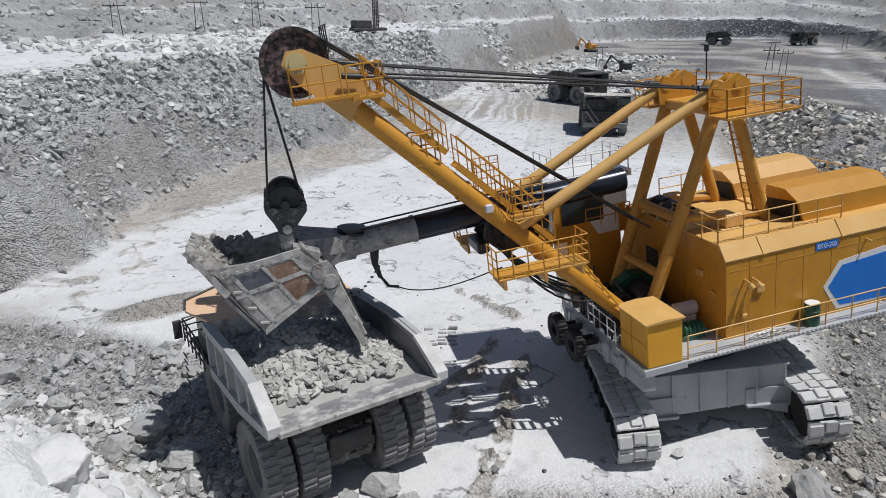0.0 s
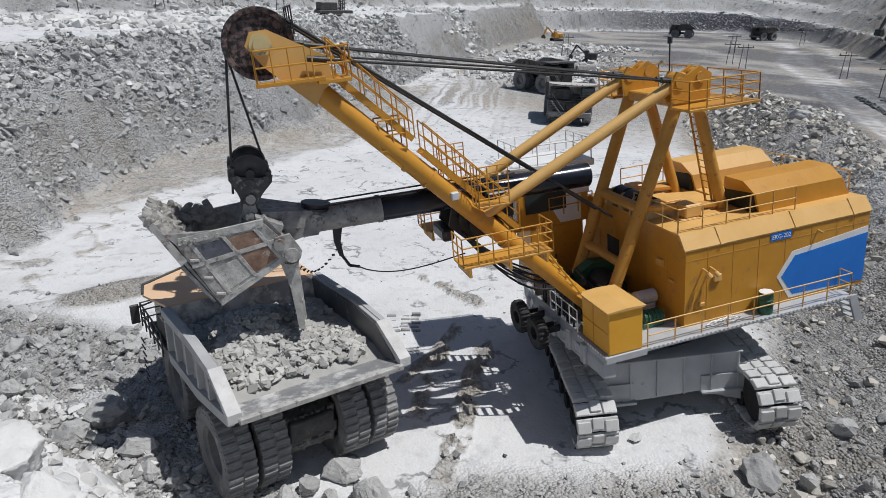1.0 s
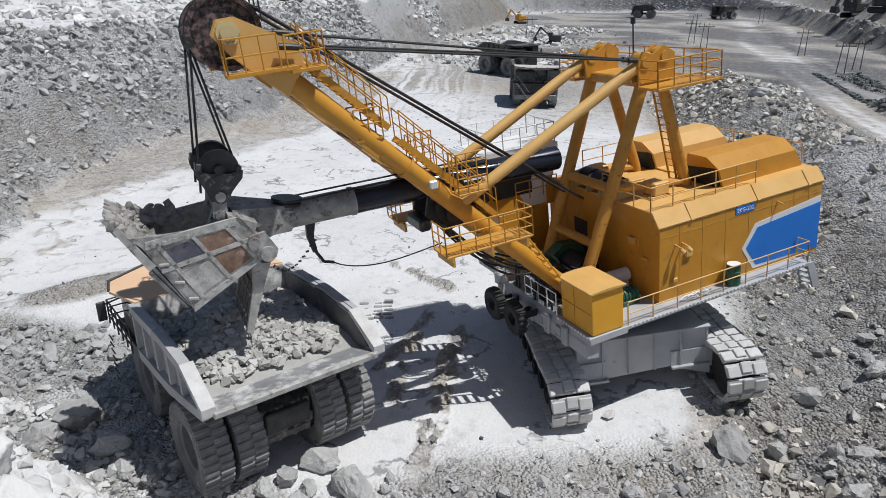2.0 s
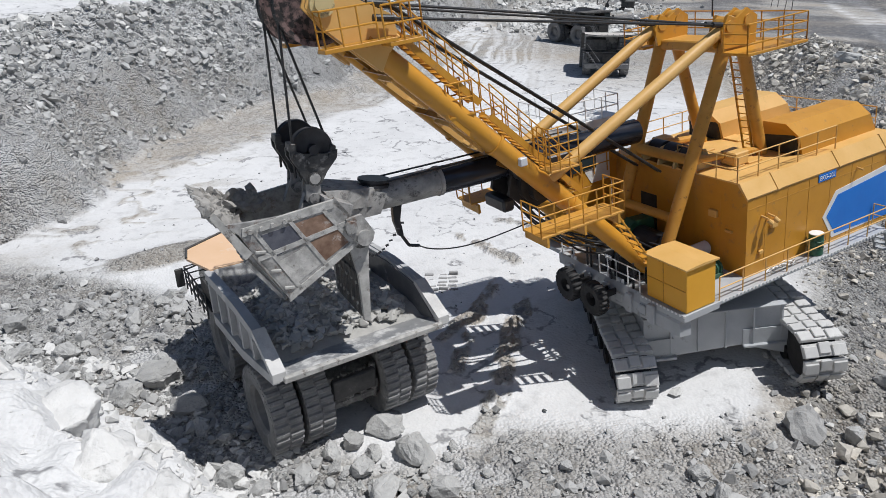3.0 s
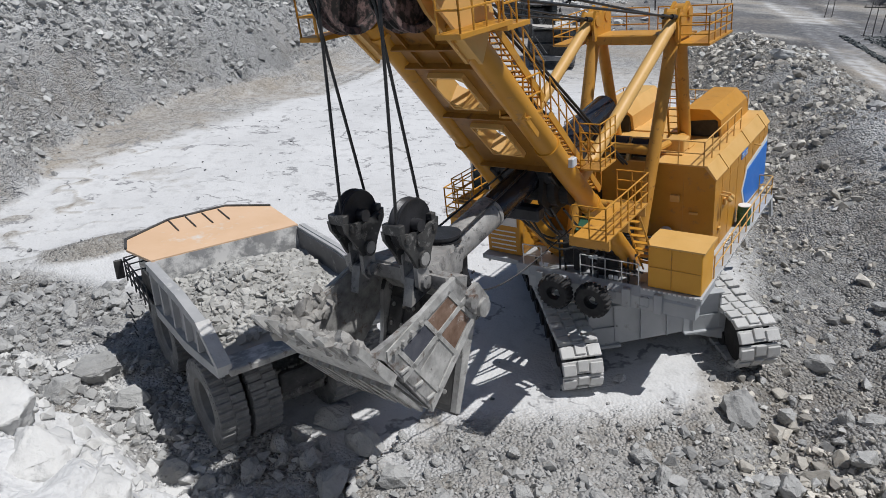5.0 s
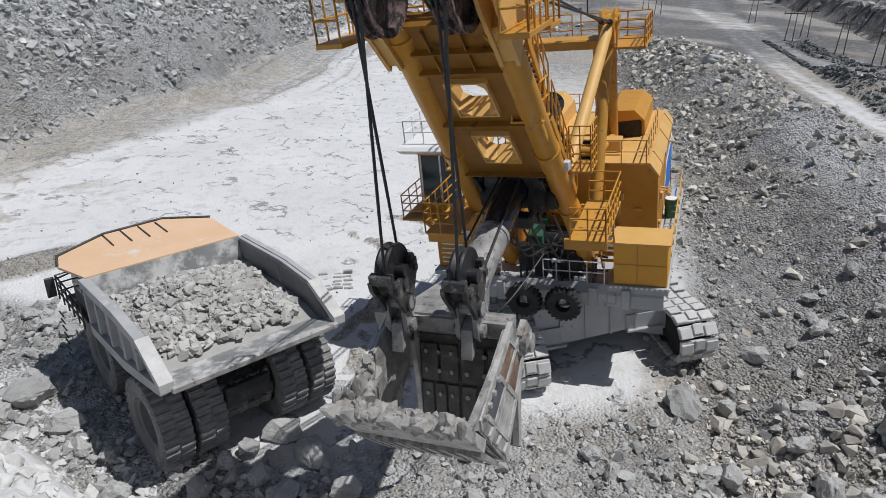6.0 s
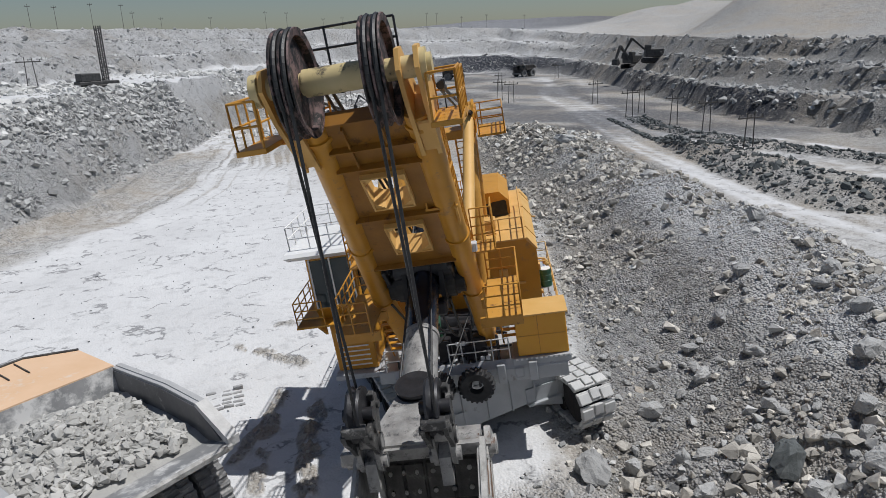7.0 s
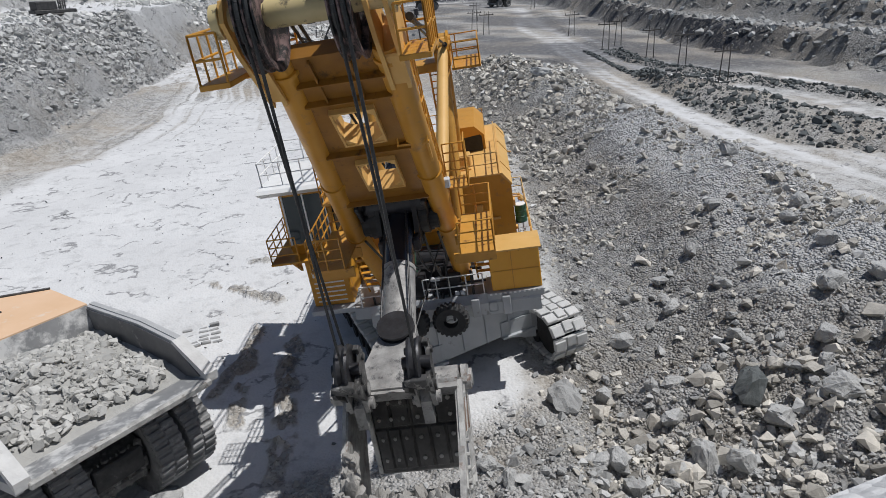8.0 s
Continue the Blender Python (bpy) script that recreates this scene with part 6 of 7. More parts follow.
    for k in range(7):
        add_cyl(bm, (-3.75, 7.2, 1.0 + 0.33 * k), (-3.75, 7.75, 1.0 + 0.33 * k), 0.03, 6)
    part("truck_rail", bm, TRUCK_DARK, cab_ob)
    bm = B()
    add_box(bm, -4.1, -3.75, 7.3, 7.42, 3.9, 4.75, 0.03)
    add_cyl(bm, (-3.8, 7.36, 4.6), (-3.2, 7.2, 4.8), 0.04, 6)
    part("mirror", bm, TRUCK_DARK, cab_ob, "black door mirror")
    bm = B()
    for k in range(8):
        q = k / 7
        add_box(bm, 0.9 + 1.5 * q, 1.3 + 1.5 * q, 8.3, 8.75, 1.2 + 2.1 * q, 1.26 + 2.1 * q)
    for y in (8.3, 8.75):
        add_cyl(bm, (0.9, y, 1.2), (2.7, y, 3.4), 0.05, 6)
        add_cyl(bm, (0.9, y, 2.2), (2.7, y, 4.4), 0.03, 6)
    add_box(bm, -2.9, 2.9, 8.1, 8.35, 1.2, 1.9, 0.08)
    part("front_stair", bm, RIM, cab_ob)
    bm = B()
    add_box(bm, -1.6, 0.6, 8.2, 8.26, 2.0, 3.2, 0.03)
    part("radiator", bm, PIT_BLACK, cab_ob)
    return root


LORRY_AT, LORRY_TURN = (-4.03, 22.15, 0.0), 33.5
lorry("dump_truck", "grey mining dump truck with a faded orange canopy, loaded with rock", LORRY_AT, LORRY_TURN, TRUCK_CANOPY, TRUCK_GREY)
WAIT_BODY = surface("waiting_truck_paint", (0.06, 0.055, 0.05), (0.12, 0.11, 0.10), 0.8, 0.6, 0, 0.1, 20, (0.3, 0.29, 0.27), 0.3, 1.5)
WAIT_TOP = surface("pale_canopy", (0.45, 0.42, 0.38), (0.55, 0.52, 0.47), 0.8, 0.6, 0, 0.1, 20)
lorry("dump_truck", "dusty dark mining dump truck waiting on the haul road", (23.7, 101.5, 0.05), 170, WAIT_TOP, WAIT_BODY)
lorry("dump_truck", "dark mining dump truck queueing behind another", (23.4, 131.0, 0.05), 215, WAIT_BODY, WAIT_BODY)

# ---- rocks ----


def hull_rock(seed, points=15, flat=0.7):
    """A broken angular rock of unit radius: vertices and faces."""
    r = random.Random(seed)
    bm = B()
    for _ in range(points):
        v = Vector((r.gauss(0, 1), r.gauss(0, 1), r.gauss(0, 1))).normalized() * r.uniform(0.78, 1.05)
        bm.verts.new((v.x, v.y * r.uniform(0.7, 0.9), v.z * flat))
    bmesh.ops.convex_hull(bm, input=bm.verts)
    bmesh.ops.delete(bm, geom=[v for v in bm.verts if not v.link_faces], context='VERTS')
    bm.verts.index_update()
    vs = np.array([v.co[:] for v in bm.verts])
    fs = [[v.index for v in fc.verts] for fc in bm.faces]
    bm.free()
    return vs, np.array(fs)


SMALL = [hull_rock(k, 10 + k % 4, 0.55 + 0.05 * (k % 5)) for k in range(14)]
TINY = [hull_rock(60 + k, 7, 0.7) for k in range(12)]
LARGE = [hull_rock(100 + k, 26, 0.72) for k in range(10)]


def turn_matrices(n, rg):
    a, b, c = rg.uniform(0, 6.283, n), rg.uniform(-0.6, 0.6, n), rg.uniform(-0.6, 0.6, n)
    ca, sa, cb, sb, cc, sc = np.cos(a), np.sin(a), np.cos(b), np.sin(b), np.cos(c), np.sin(c)
    m = np.empty((n, 3, 3))
    m[:, 0] = np.stack([ca * cb, ca * sb * sc - sa * cc, ca * sb * cc + sa * sc], -1)
    m[:, 1] = np.stack([sa * cb, sa * sb * sc + ca * cc, sa * sb * cc - ca * sc], -1)
    m[:, 2] = np.stack([-sb, cb * sc, cb * cc], -1)
    return m


def scatter(name, label, category, xyz, size, material, seed, kinds=SMALL, parent=None):
    """Many rocks joined into one object."""
    rg = np.random.default_rng(seed)
    n = len(xyz)
    M = turn_matrices(n, rg)
    which = rg.integers(0, len(kinds), n)
    if kinds is SMALL:
        kinds = SMALL + TINY
        which = np.where(size < np.hypot(xyz[:, 0], xyz[:, 1]) * 0.0045, len(SMALL) + which % len(TINY), which)
    V, F_, base = [], [], 0
    for k, (vs, fs) in enumerate(kinds):
        i = np.where(which == k)[0]
        if not len(i):
            continue
        v = np.einsum('nij,vj->nvi', M[i], vs) * size[i][:, None, None] + xyz[i][:, None, :]
        V.append(v.reshape(-1, 3))
        F_.append((fs[None] + (np.arange(len(i)) * len(vs))[:, None, None] + base).reshape(-1, 3))
        base += len(i) * len(vs)
    V, F_ = np.concatenate(V), np.concatenate(F_)
    me = bpy.data.meshes.new(name)
    me.vertices.add(len(V))
    me.vertices.foreach_set("co", V.astype(np.float32).ravel())
    me.loops.add(F_.size)
    me.loops.foreach_set("vertex_index", F_.astype(np.int32).ravel())
    me.polygons.add(len(F_))
    me.polygons.foreach_set("loop_start", np.arange(0, F_.size, 3, dtype=np.int32))
    me.update(calc_edges=True)
    me.shade_flat()
    me.materials.append(material)
    ob = new(name, me)
    return tagged(ob, label, category, kind="stuff")


def on_ground(x, y, size, sink=0.25):
    z = height(x, y)[0]
    return np.stack([x, y, z + size * (0.5 - sink)], -1)


def power(rg, n, lo, hi, p=2.2):
    u = rg.random(n)
    return (lo ** (1 - p) + u * (hi ** (1 - p) - lo ** (1 - p))) ** (1 / (1 - p))


def rubble():
    rg = np.random.default_rng(7)
    # muck heap, thick with stones
    n = 95000
    y = 9 + (rg.random(n) ** 1.5) * 105
    tx, cx = np.interp(y, TOE_Y, TOE_X), np.interp(y, ROAD_Y, ROAD_X)
    x = tx - 1 + (cx - tx - 1) * rg.random(n)
    size = power(rg, n, 0.05, 0.5, 3.0) * (1 + y / 110)
    clump = fbm(x / 6, y / 6, 3, 71)
    keep = rg.random(n) < np.clip(0.38 + 1.6 * clump + 0.45 * (1 - ss(14, 21, y)), 0.1, 1)
    white = rg.random(n) < np.clip((x - tx) / (cx - tx) - 0.35, 0.05, 0.6)
    for nm, lb, m, mt in (("heap_rubble", "grey broken stones over the muck heap", keep & ~white, HEAP_ROCK), ("pale_heap_rubble", "pale broken stones over the heap's crest", keep & white, CREST_ROCK)):
        scatter(nm, lb, "rubble", on_ground(x[m], y[m], size[m]), size[m], mt, 11)
    # left bank: coarse blocks high up, fine stones lower down
    n = 90000
    y = 25 + (rg.random(n) ** 1.5) * 130
    bx = np.interp(y, BANK_Y, BANK_X)
    s = rg.random(n) ** 0.8 * 1.25
    x = bx - 10.5 * s + rg.normal(0, 0.6, n)
    size = power(rg, n, 0.055, 0.6, 2.6) * (1 + y / 110) * np.where(s > 0.5, 0.85, 0.75)
    keep = rg.random(n) < np.clip(0.40 + 1.3 * fbm(x / 5, y / 5, 3, 73) + 0.5 * ss(0.5, 0.8, s), 0.05, 1)
    pale = rg.random(n) < 0.3 * ss(0.5, 0.9, s)
    for nm, lb, m, mt in (("bank_rubble", "grey blocks lying over the quarry bank", keep & ~pale, ROCK), ("pale_bank_rubble", "pale blocks along the bank's top", keep & pale, CREST_ROCK)):
        scatter(nm, lb, "rubble", on_ground(x[m], y[m], size[m], 0.3), size[m], mt, 12)
    # foot of the near face and the ground beside the lorry
    n = 34000
    x = rg.uniform(-24, 32, n)
    ny = np.interp(x, NEAR_X, NEAR_Y)
    y = ny - 1.0 + rg.gamma(1.6, 2.3, n)
    left = rg.random(n) < 0.2
    x = np.where(left, rg.uniform(-23, -9.5, n), x)
    y = np.where(left, rg.uniform(17, 35, n), y)
    size = power(rg, n, 0.04, 0.42, 2.5)
    r = height(x, y)
    pool = np.min([np.hypot((x - a) / c, (y - b) / d) for a, b, c, d in POOLS], 0) < 1.0
    keep = (rg.random(n) < np.clip(1.25 - 1.5 * r[1] + 0.5 * fbm(x / 3, y / 3, 3, 75), 0.01, 1)) & ~pool & (r[0] < 4) & (y > np.interp(x, NEAR_X, NEAR_Y) + np.where(x < 14, 0.4, -2))
    scatter("floor_rubble", "grey loose stones over the quarry floor", "rubble", on_ground(x[keep], y[keep], size[keep], 0.2), size[keep], ROCK, 13)
    # face below the camera
    n = 5200
    x = rg.uniform(-26, 20, n)
    ny = np.interp(x, NEAR_X, NEAR_Y)
    y = ny * (1.12 - 0.77 * rg.random(n) ** 1.7)
    size = power(rg, n, 0.03, 0.2, 2.8) * (1 + 1.6 * ss(0.7, 0.85, y / ny))
    k = x < 16
    scatter("bench_face_rubble", "white chalky blocks on the bench face", "rubble", on_ground(x[k], y[k], size[k], 0.35), size[k], WHITE_ROCK, 14)
    n = 5000
    x = rg.uniform(12, 36, n)
    y = np.interp(x, NEAR_X, NEAR_Y) * rg.uniform(0.3, 1.05, n)
    size = power(rg, n, 0.07, 0.6, 2.4)
    scatter("slope_rubble", "grey broken stones on the slope", "rubble", on_ground(x, y, size, 0.3), size, HEAP_ROCK, 18)
    # blocks tumbled to the foot of the heap
    n = 2600
    x, y = rg.uniform(14, 35, n), rg.uniform(11, 24, n)
    keep = rg.random(n) < np.clip(0.75 - 0.09 * (y - 12) + 0.9 * fbm(x / 3.5, y / 3.5, 3, 121), 0.03, 1)
    size = power(rg, n, 0.14, 0.6, 2.3)[keep]
    scatter("tumbled_blocks", "angular pale blocks tumbled to the heap's foot", "rubble", on_ground(x[keep], y[keep], size, 0.2), size, HEAP_ROCK, 22)
    # dark rubble along the berms between the lanes
    n = 9000
    y = rg.uniform(30, 130, n)
    e0, e1 = np.interp(y, LANE_Y, LANE_X), np.interp(y, IN_Y, IN_X)
    x = e0 + (e1 - e0) * rg.random(n)
    far2 = rg.random(n) < 0.35
    x = np.where(far2, np.interp(y, OUT_Y, OUT_X) + 6 * rg.random(n), x)
    size = power(rg, n, 0.12, 0.8, 2.6)
    scatter("berm_rubble", "dark stones along the haul road's berms", "rubble", on_ground(x, y, size, 0.3), size, DARK_ROCK, 19)
    # few crumbs on the dusty floor
    n = 900
    x, y = rg.uniform(-24, 24, n), rg.uniform(22, 90, n)
    size = power(rg, n, 0.03, 0.16, 2.8)
    bxx, txx = np.interp(y, BANK_Y, BANK_X), np.interp(y, TOE_Y, TOE_X)
    k = (x > bxx + 1) & (x < txx)
    scatter("floor_crumbs", "small dark clods on the dusty floor", "rubble", on_ground(x[k], y[k], size[k], 0.1), size[k], DARK_ROCK, 15)
    # far benches
    n = 9000
    az, q = rg.uniform(-45, 60, n), rg.random(n)
    r1, r2 = np.interp(az, FAR_AZ, FAR_R1), np.interp(az, FAR_AZ, FAR_R2)
    d = r1 + (r2 - r1) * q
    x, y = d * np.sin(np.radians(az)), d * np.cos(np.radians(az))
    size = power(rg, n, 0.3, 1.5)
    scatter("far_rubble", "blocks on the far quarry benches", "rubble", on_ground(x, y, size, 0.4), size, ROCK, 16)
    # piles of pale rock on the bench left and beyond the floor
    n = 6000
    x, y = rg.normal(0, 1, n), rg.normal(0, 1, n)
    c = rg.integers(0, 6, n)
    cx = np.array([30, 40, 8, -42, -30, 55])[c]
    cy = np.array([150, 190, 205, 110, 150, 230])[c]
    x, y = cx + 9 * x, cy + 7 * y
    size = power(rg, n, 0.3, 1.6)
    scatter("far_pale_rubble", "pale tipped rock beyond the floor", "rubble", on_ground(x, y, size, 0.3), size, CREST_ROCK, 17)


CREST_ROCK = surface("pale_broken_rock", (0.50, 0.50, 0.48), (0.62, 0.61, 0.59), 1.1, 0.9, 0, 0.5, 5.0, (0.36, 0.36, 0.35), 0.3, 0.9, island=0.2)
rubble()

# single boulders: x, y, radius, paint
BOULDERS = [
    (-19.7, 26.5, 0.75), (-17.5, 26.7, 0.8), (-12.3, 24.4, 1.15), (-13.4, 23.4, 0.85), (-10.3, 22.5, 0.8), (-12.7, 25.6, 0.6), (-7.7, 18.6, 0.75),
    (-6.4, 17.9, 0.55), (-5.3, 17.0, 0.7), (-5.0, 18.5, 0.6), (-2.3, 21.1, 0.9), (-1.1, 19.7, 0.95), (-3.5, 20.3, 0.6), (-3.0, 18.9, 0.65),
    (-2.1, 17.6, 0.85), (-3.6, 15.9, 0.9), (-4.2, 19.6, 0.6), (0.0, 17.7, 0.7), (-6.1, 19.8, 0.6), (-8.3, 20.4, 0.5), (-9.4, 21.0, 0.6),
    (9.3, 17.2, 0.55), (13.4, 20.2, 1.1), (13.5, 16.6, 0.7), (5.7, 15.9, 0.5), (8.9, 18.3, 0.5), (4.3, 18.8, 0.4), (18.2, 22.8, 0.75),
    (21.9, 19.6, 0.6), (27.4, 17.5, 0.7), (16.5, 17.2, 0.7), (16.4, 15.2, 0.9), (13.4, 15.4, 0.6), (19.5, 14.8, 0.8), (24.5, 23.4, 0.6),
    (21.5, 14.1, 0.8), (24.6, 14.6, 0.7), (25.8, 18.4, 0.8), (28.9, 21.4, 0.7), (12.9, 16.8, 0.55), (-15.5, 29.5, 0.7), (-18.5, 31.0, 0.6),
    (-21.2, 29.0, 0.8), (-14.8, 22.0, 0.7), (-16.5, 24.2, 0.6), (1.6, 16.4, 0.6), (2.8, 15.6, 0.5), (-0.6, 15.2, 0.6), (7.3, 15.0, 0.55),
    (10.8, 14.6, 0.6), (22.7, 25.2, 0.5), (26.3, 27.6, 0.6), (30.2, 30.4, 0.7), (23.2, 16.4, 0.7), (17.9, 18.9, 0.5), (29.6, 15.6, 0.9),
    (33.5, 27.0, 0.9), (36.5, 36.0, 1.0), (39.5, 52.0, 1.1), (44.5, 76.0, 1.6),
]


def detailed_rock(k, soft=False):
    vs, fs = LARGE[k % len(LARGE)]
    bm = B()
    v = [bm.verts.new(c) for c in vs]
    for fc in fs:
        bm.faces.new([v[i] for i in fc])
    bmesh.ops.subdivide_edges(bm, edges=bm.edges, cuts=5 if soft else 3, use_grid_fill=True)
    for vv in bm.verts:
        p = vv.co + Vector((k * 3.1, 0, 0))
        vv.co *= 1 + (0.20 if soft else 0.16) * noise.noise(p * 1.9) + (0.13 if soft else 0.10) * noise.noise(p * 5.0) + 0.06 * noise.noise(p * 13.0)
    me = bpy.data.meshes.new("boulder")
    bm.normal_update()
    bm.to_mesh(me)
    bm.free()
    return me


rnd = random.Random(21)
ROCK_MESHES = [detailed_rock(k) for k in range(10)]
for me in ROCK_MESHES:
    me.materials.append(ROCK)
DARK_MESH = detailed_rock(11)
DARK_MESH.materials.append(DARK_ROCK)
WHITE_MESHES = [detailed_rock(20 + k, True) for k in range(6)]
for me in WHITE_MESHES:
    me.materials.append(WHITE_ROCK)
    me.shade_smooth()
for i, (bx_, by_, br) in enumerate(BOULDERS):
    o = new("boulder", ROCK_MESHES[i % 10])
    o.matrix_world = pose(bx_, by_, H(bx_, by_) + 0.32 * br, rnd.uniform(-20, 20), rnd.uniform(-20, 20), rnd.uniform(0, 360)) @ Matrix.Diagonal((br, br * rnd.uniform(0.8, 1.0), br * rnd.uniform(0.8, 1.0), 1))
    tagged(o, "angular grey boulder lying on the rubble", "boulder", "boulders")
o = new("boulder", DARK_MESH)
o.matrix_world = pose(19.6, 16.4, H(19.6, 16.4) + 0.45, 10, 0, 40) @ Matrix.Diagonal((1.05, 0.95, 1.05, 1))
tagged(o, "large dark boulder standing on the rubble", "boulder", "boulders")
for i, (bx_, by_, br) in enumerate(((-12.3, 16.6, 1.7), (-14.6, 17.0, 1.5), (-10.3, 14.6, 1.6), (-8.2, 12.6, 1.3), (-12.8, 13.6, 1.8), (-6.4, 11.6, 1.0), (-9.3, 16.4, 0.9), (-15.5, 19.5, 0.9), (22.0, 11.5, 1.2), (25.5, 12.2, 1.4), (-16.8, 15.0, 1.8), (15.5, 12.0, 0.9), (3.5, 12.6, 0.8), (-2.0, 13.2, 0.8), (9.0, 12.4, 0.7), (6.5, 13.2, 0.9), (11.5, 12.6, 1.0), (1.0, 13.6, 0.8))):
    o = new("boulder", WHITE_MESHES[i % 6])
    o.matrix_world = pose(bx_, by_, H(bx_, by_) - 0.12 * br, rnd.uniform(-12, 12), rnd.uniform(-12, 12), rnd.uniform(0, 360)) @ Matrix.Diagonal((br, br * 0.9, br * 0.75, 1))
    tagged(o, "white chalky boulder on the bench face", "boulder", "white boulders")

LM = pose(*LORRY_AT, 0, 0, LORRY_TURN)
# medium boulders strewn over the rubble
rg_b = np.random.default_rng(77)
count = 0
while count < 170:
    side_ = rg_b.random()
    if side_ < 0.42:
        bx_, by_ = rg_b.uniform(-20, -7.5), rg_b.uniform(17.5, 33)
    elif side_ < 0.60:
        bx_, by_ = rg_b.uniform(-7.5, 1.5), rg_b.uniform(14.5, 20.5)
    elif side_ < 0.70:
        bx_, by_ = rg_b.uniform(1.5, 13), rg_b.uniform(13, 17)
    else:
        bx_, by_ = rg_b.uniform(13, 34), rg_b.uniform(12.5, 30)
    loc_ = LM.inverted() @ Vector((bx_, by_, 0))
    hz, dusty = (float(v) for v in height(bx_, by_)[:2])
    if (abs(loc_.x) < 4.2 and -2.0 < loc_.y < 9) or hz > 5 or dusty > 0.85 or by_ < np.interp(bx_, NEAR_X, NEAR_Y) + 0.3:
        continue
    if any(math.hypot(bx_ - a, by_ - b) < 0.6 * c + 0.3 for a, b, c in BOULDERS):
        continue
    br = float(0.24 * (1 - 0.93 * rg_b.random()) ** -0.42)
    o = new("boulder", ROCK_MESHES[count % 10])
    o.matrix_world = pose(bx_, by_, hz + 0.36 * br, rnd.uniform(-40, 40), rnd.uniform(-40, 40), rnd.uniform(0, 360)) @ Matrix.Diagonal((br, br * rnd.uniform(0.7, 1.0), br * rnd.uniform(0.65, 1.0), 1))
    tagged(o, "angular grey rock lying among the rubble", "boulder", "boulders")
    count += 1

# brown water standing behind the mud berm
WATER = surface("muddy_water", (0.30, 0.29, 0.23), (0.35, 0.335, 0.27), 0.3, 0.2, 0, 0.02, 6)
bm = B()
pz = max(H(-14.6 + 1.1 * k, 83.6 + 1.1 * k) for k in range(-1, 2)) + 0.03
ring = [(-14.5 + (4.6 * math.cos(a) * 0.62 - 1.3 * math.sin(a) * 0.78) * (1 + 0.25 * noise.noise(Vector((math.cos(a) * 2, math.sin(a) * 2, 1)))), 84.6 + (4.6 * math.cos(a) * 0.78 + 1.3 * math.sin(a) * 0.62)) for a in [2 * math.pi * k / 40 for k in range(40)]]
add_prism(bm, ring, 'z', pz - 0.3, pz)
tagged(part("water", bm, WATER, None), "muddy brown puddle on the quarry floor", "puddle", kind="structure")

# load in the lorry's body


def load():
    rg = np.random.default_rng(31)
    n = 2600
    x, y = rg.uniform(-2.9, 2.9, n), rg.uniform(-1.9, 4.4, n)
    top = 4.55 + 1.05 * np.exp(-((x + 0.4) / 1.9) ** 2 - ((y - 2.2) / 1.9) ** 2) + 0.12 * fbm(x, y, 3, 81)
    edge = (np.abs(x) < 2.9 - 0.2) & (y > -0.95 + 0.5 * fbm(x / 0.8, y * 0, 2, 83) + 0.5 * np.maximum(0, np.abs(x) - 1.8))
    floor = np.where(y < 1.0, 4.52 - (y + 2.4) * 0.226, 3.75)
    top = np.where(y < -0.6, np.minimum(top, floor + 0.12 + 0.35 * ss(-1.9, -0.4, y)), top)
    size = power(rg, n, 0.08, 0.36, 1.7)
    k = edge
    p = np.stack([x, y, top - 0.3 * size * rg.random(n)], -1)[k]
    w = np.array(LM.to_3x3()) @ p.T
    scatter("rock_load", "grey broken rock heaped in the truck's body", "rock load", w.T + np.array(LM.translation), size[k], LOAD_ROCK, 32)
    # fine muck under the stones
    m = 60
    gx, gy = np.meshgrid(np.linspace(-3.0, 3.0, m), np.linspace(-1.9, 4.75, m))
    top = 4.5 + 1.0 * np.exp(-((gx + 0.4) / 1.9) ** 2 - ((gy - 2.2) / 1.9) ** 2) + 0.15 * fbm(gx * 1.5, gy * 1.5, 4, 85)
    floor = np.where(gy < 1.0, 4.52 - (gy + 2.4) * 0.226, 3.75)
    top = np.where(gy < -0.2, np.minimum(top, floor - 0.06 + 0.5 * ss(-1.5, -0.2, gy)), top)
    me = bpy.data.meshes.new("muck_load")
    i = np.arange(m * m).reshape(m, m)
    quads = np.stack([i[:-1, :-1], i[:-1, 1:], i[1:, 1:], i[1:, :-1]], -1).reshape(-1, 4)
    me.from_pydata(np.stack([gx, gy, top], -1).reshape(-1, 3).tolist(), [], quads.tolist())
    me.materials.append(LOAD_ROCK)
    ob = new("muck_load", me)
    ob.matrix_world = LM
    tagged(ob, "fine grey muck filling the truck's body", "muck", kind="stuff")


load()

# print of a crawler in the dusty floor
PRINT_MUD = surface("pressed_grey_mud", (0.26, 0.26, 0.26), (0.36, 0.36, 0.355), 2.0, 0.95, 0, 0.7, 8.0)
bm = B()
rp = random.Random(8)
for i in range(3):
    for j in range(5):
        u, v = -0.75 + 0.62 * i + rp.uniform(-0.05, 0.05), -0.9 + 0.46 * j + rp.uniform(-0.05, 0.05)
        if rp.random() < 0.1:
            continue
        add_box(bm, u - 0.26, u + 0.24, v - 0.09, v + 0.09, -0.12, 0.07 + rp.uniform(-0.03, 0.03), 0.03, pose(0, 0, 0, rp.uniform(-5, 5), rp.uniform(-5, 5), rp.uniform(-8, 8)))
tp = part("track_print", bm, PRINT_MUD, None)
tp.matrix_world = pose(0.05, 33.75, H(0.05, 33.75), 0, 0, 4)
tagged(tp, "grey crawler print pressed into the dust", "track print", kind="stuff")

# ---- small things on the shovel's deck, poles and far machines ----
bm = B()
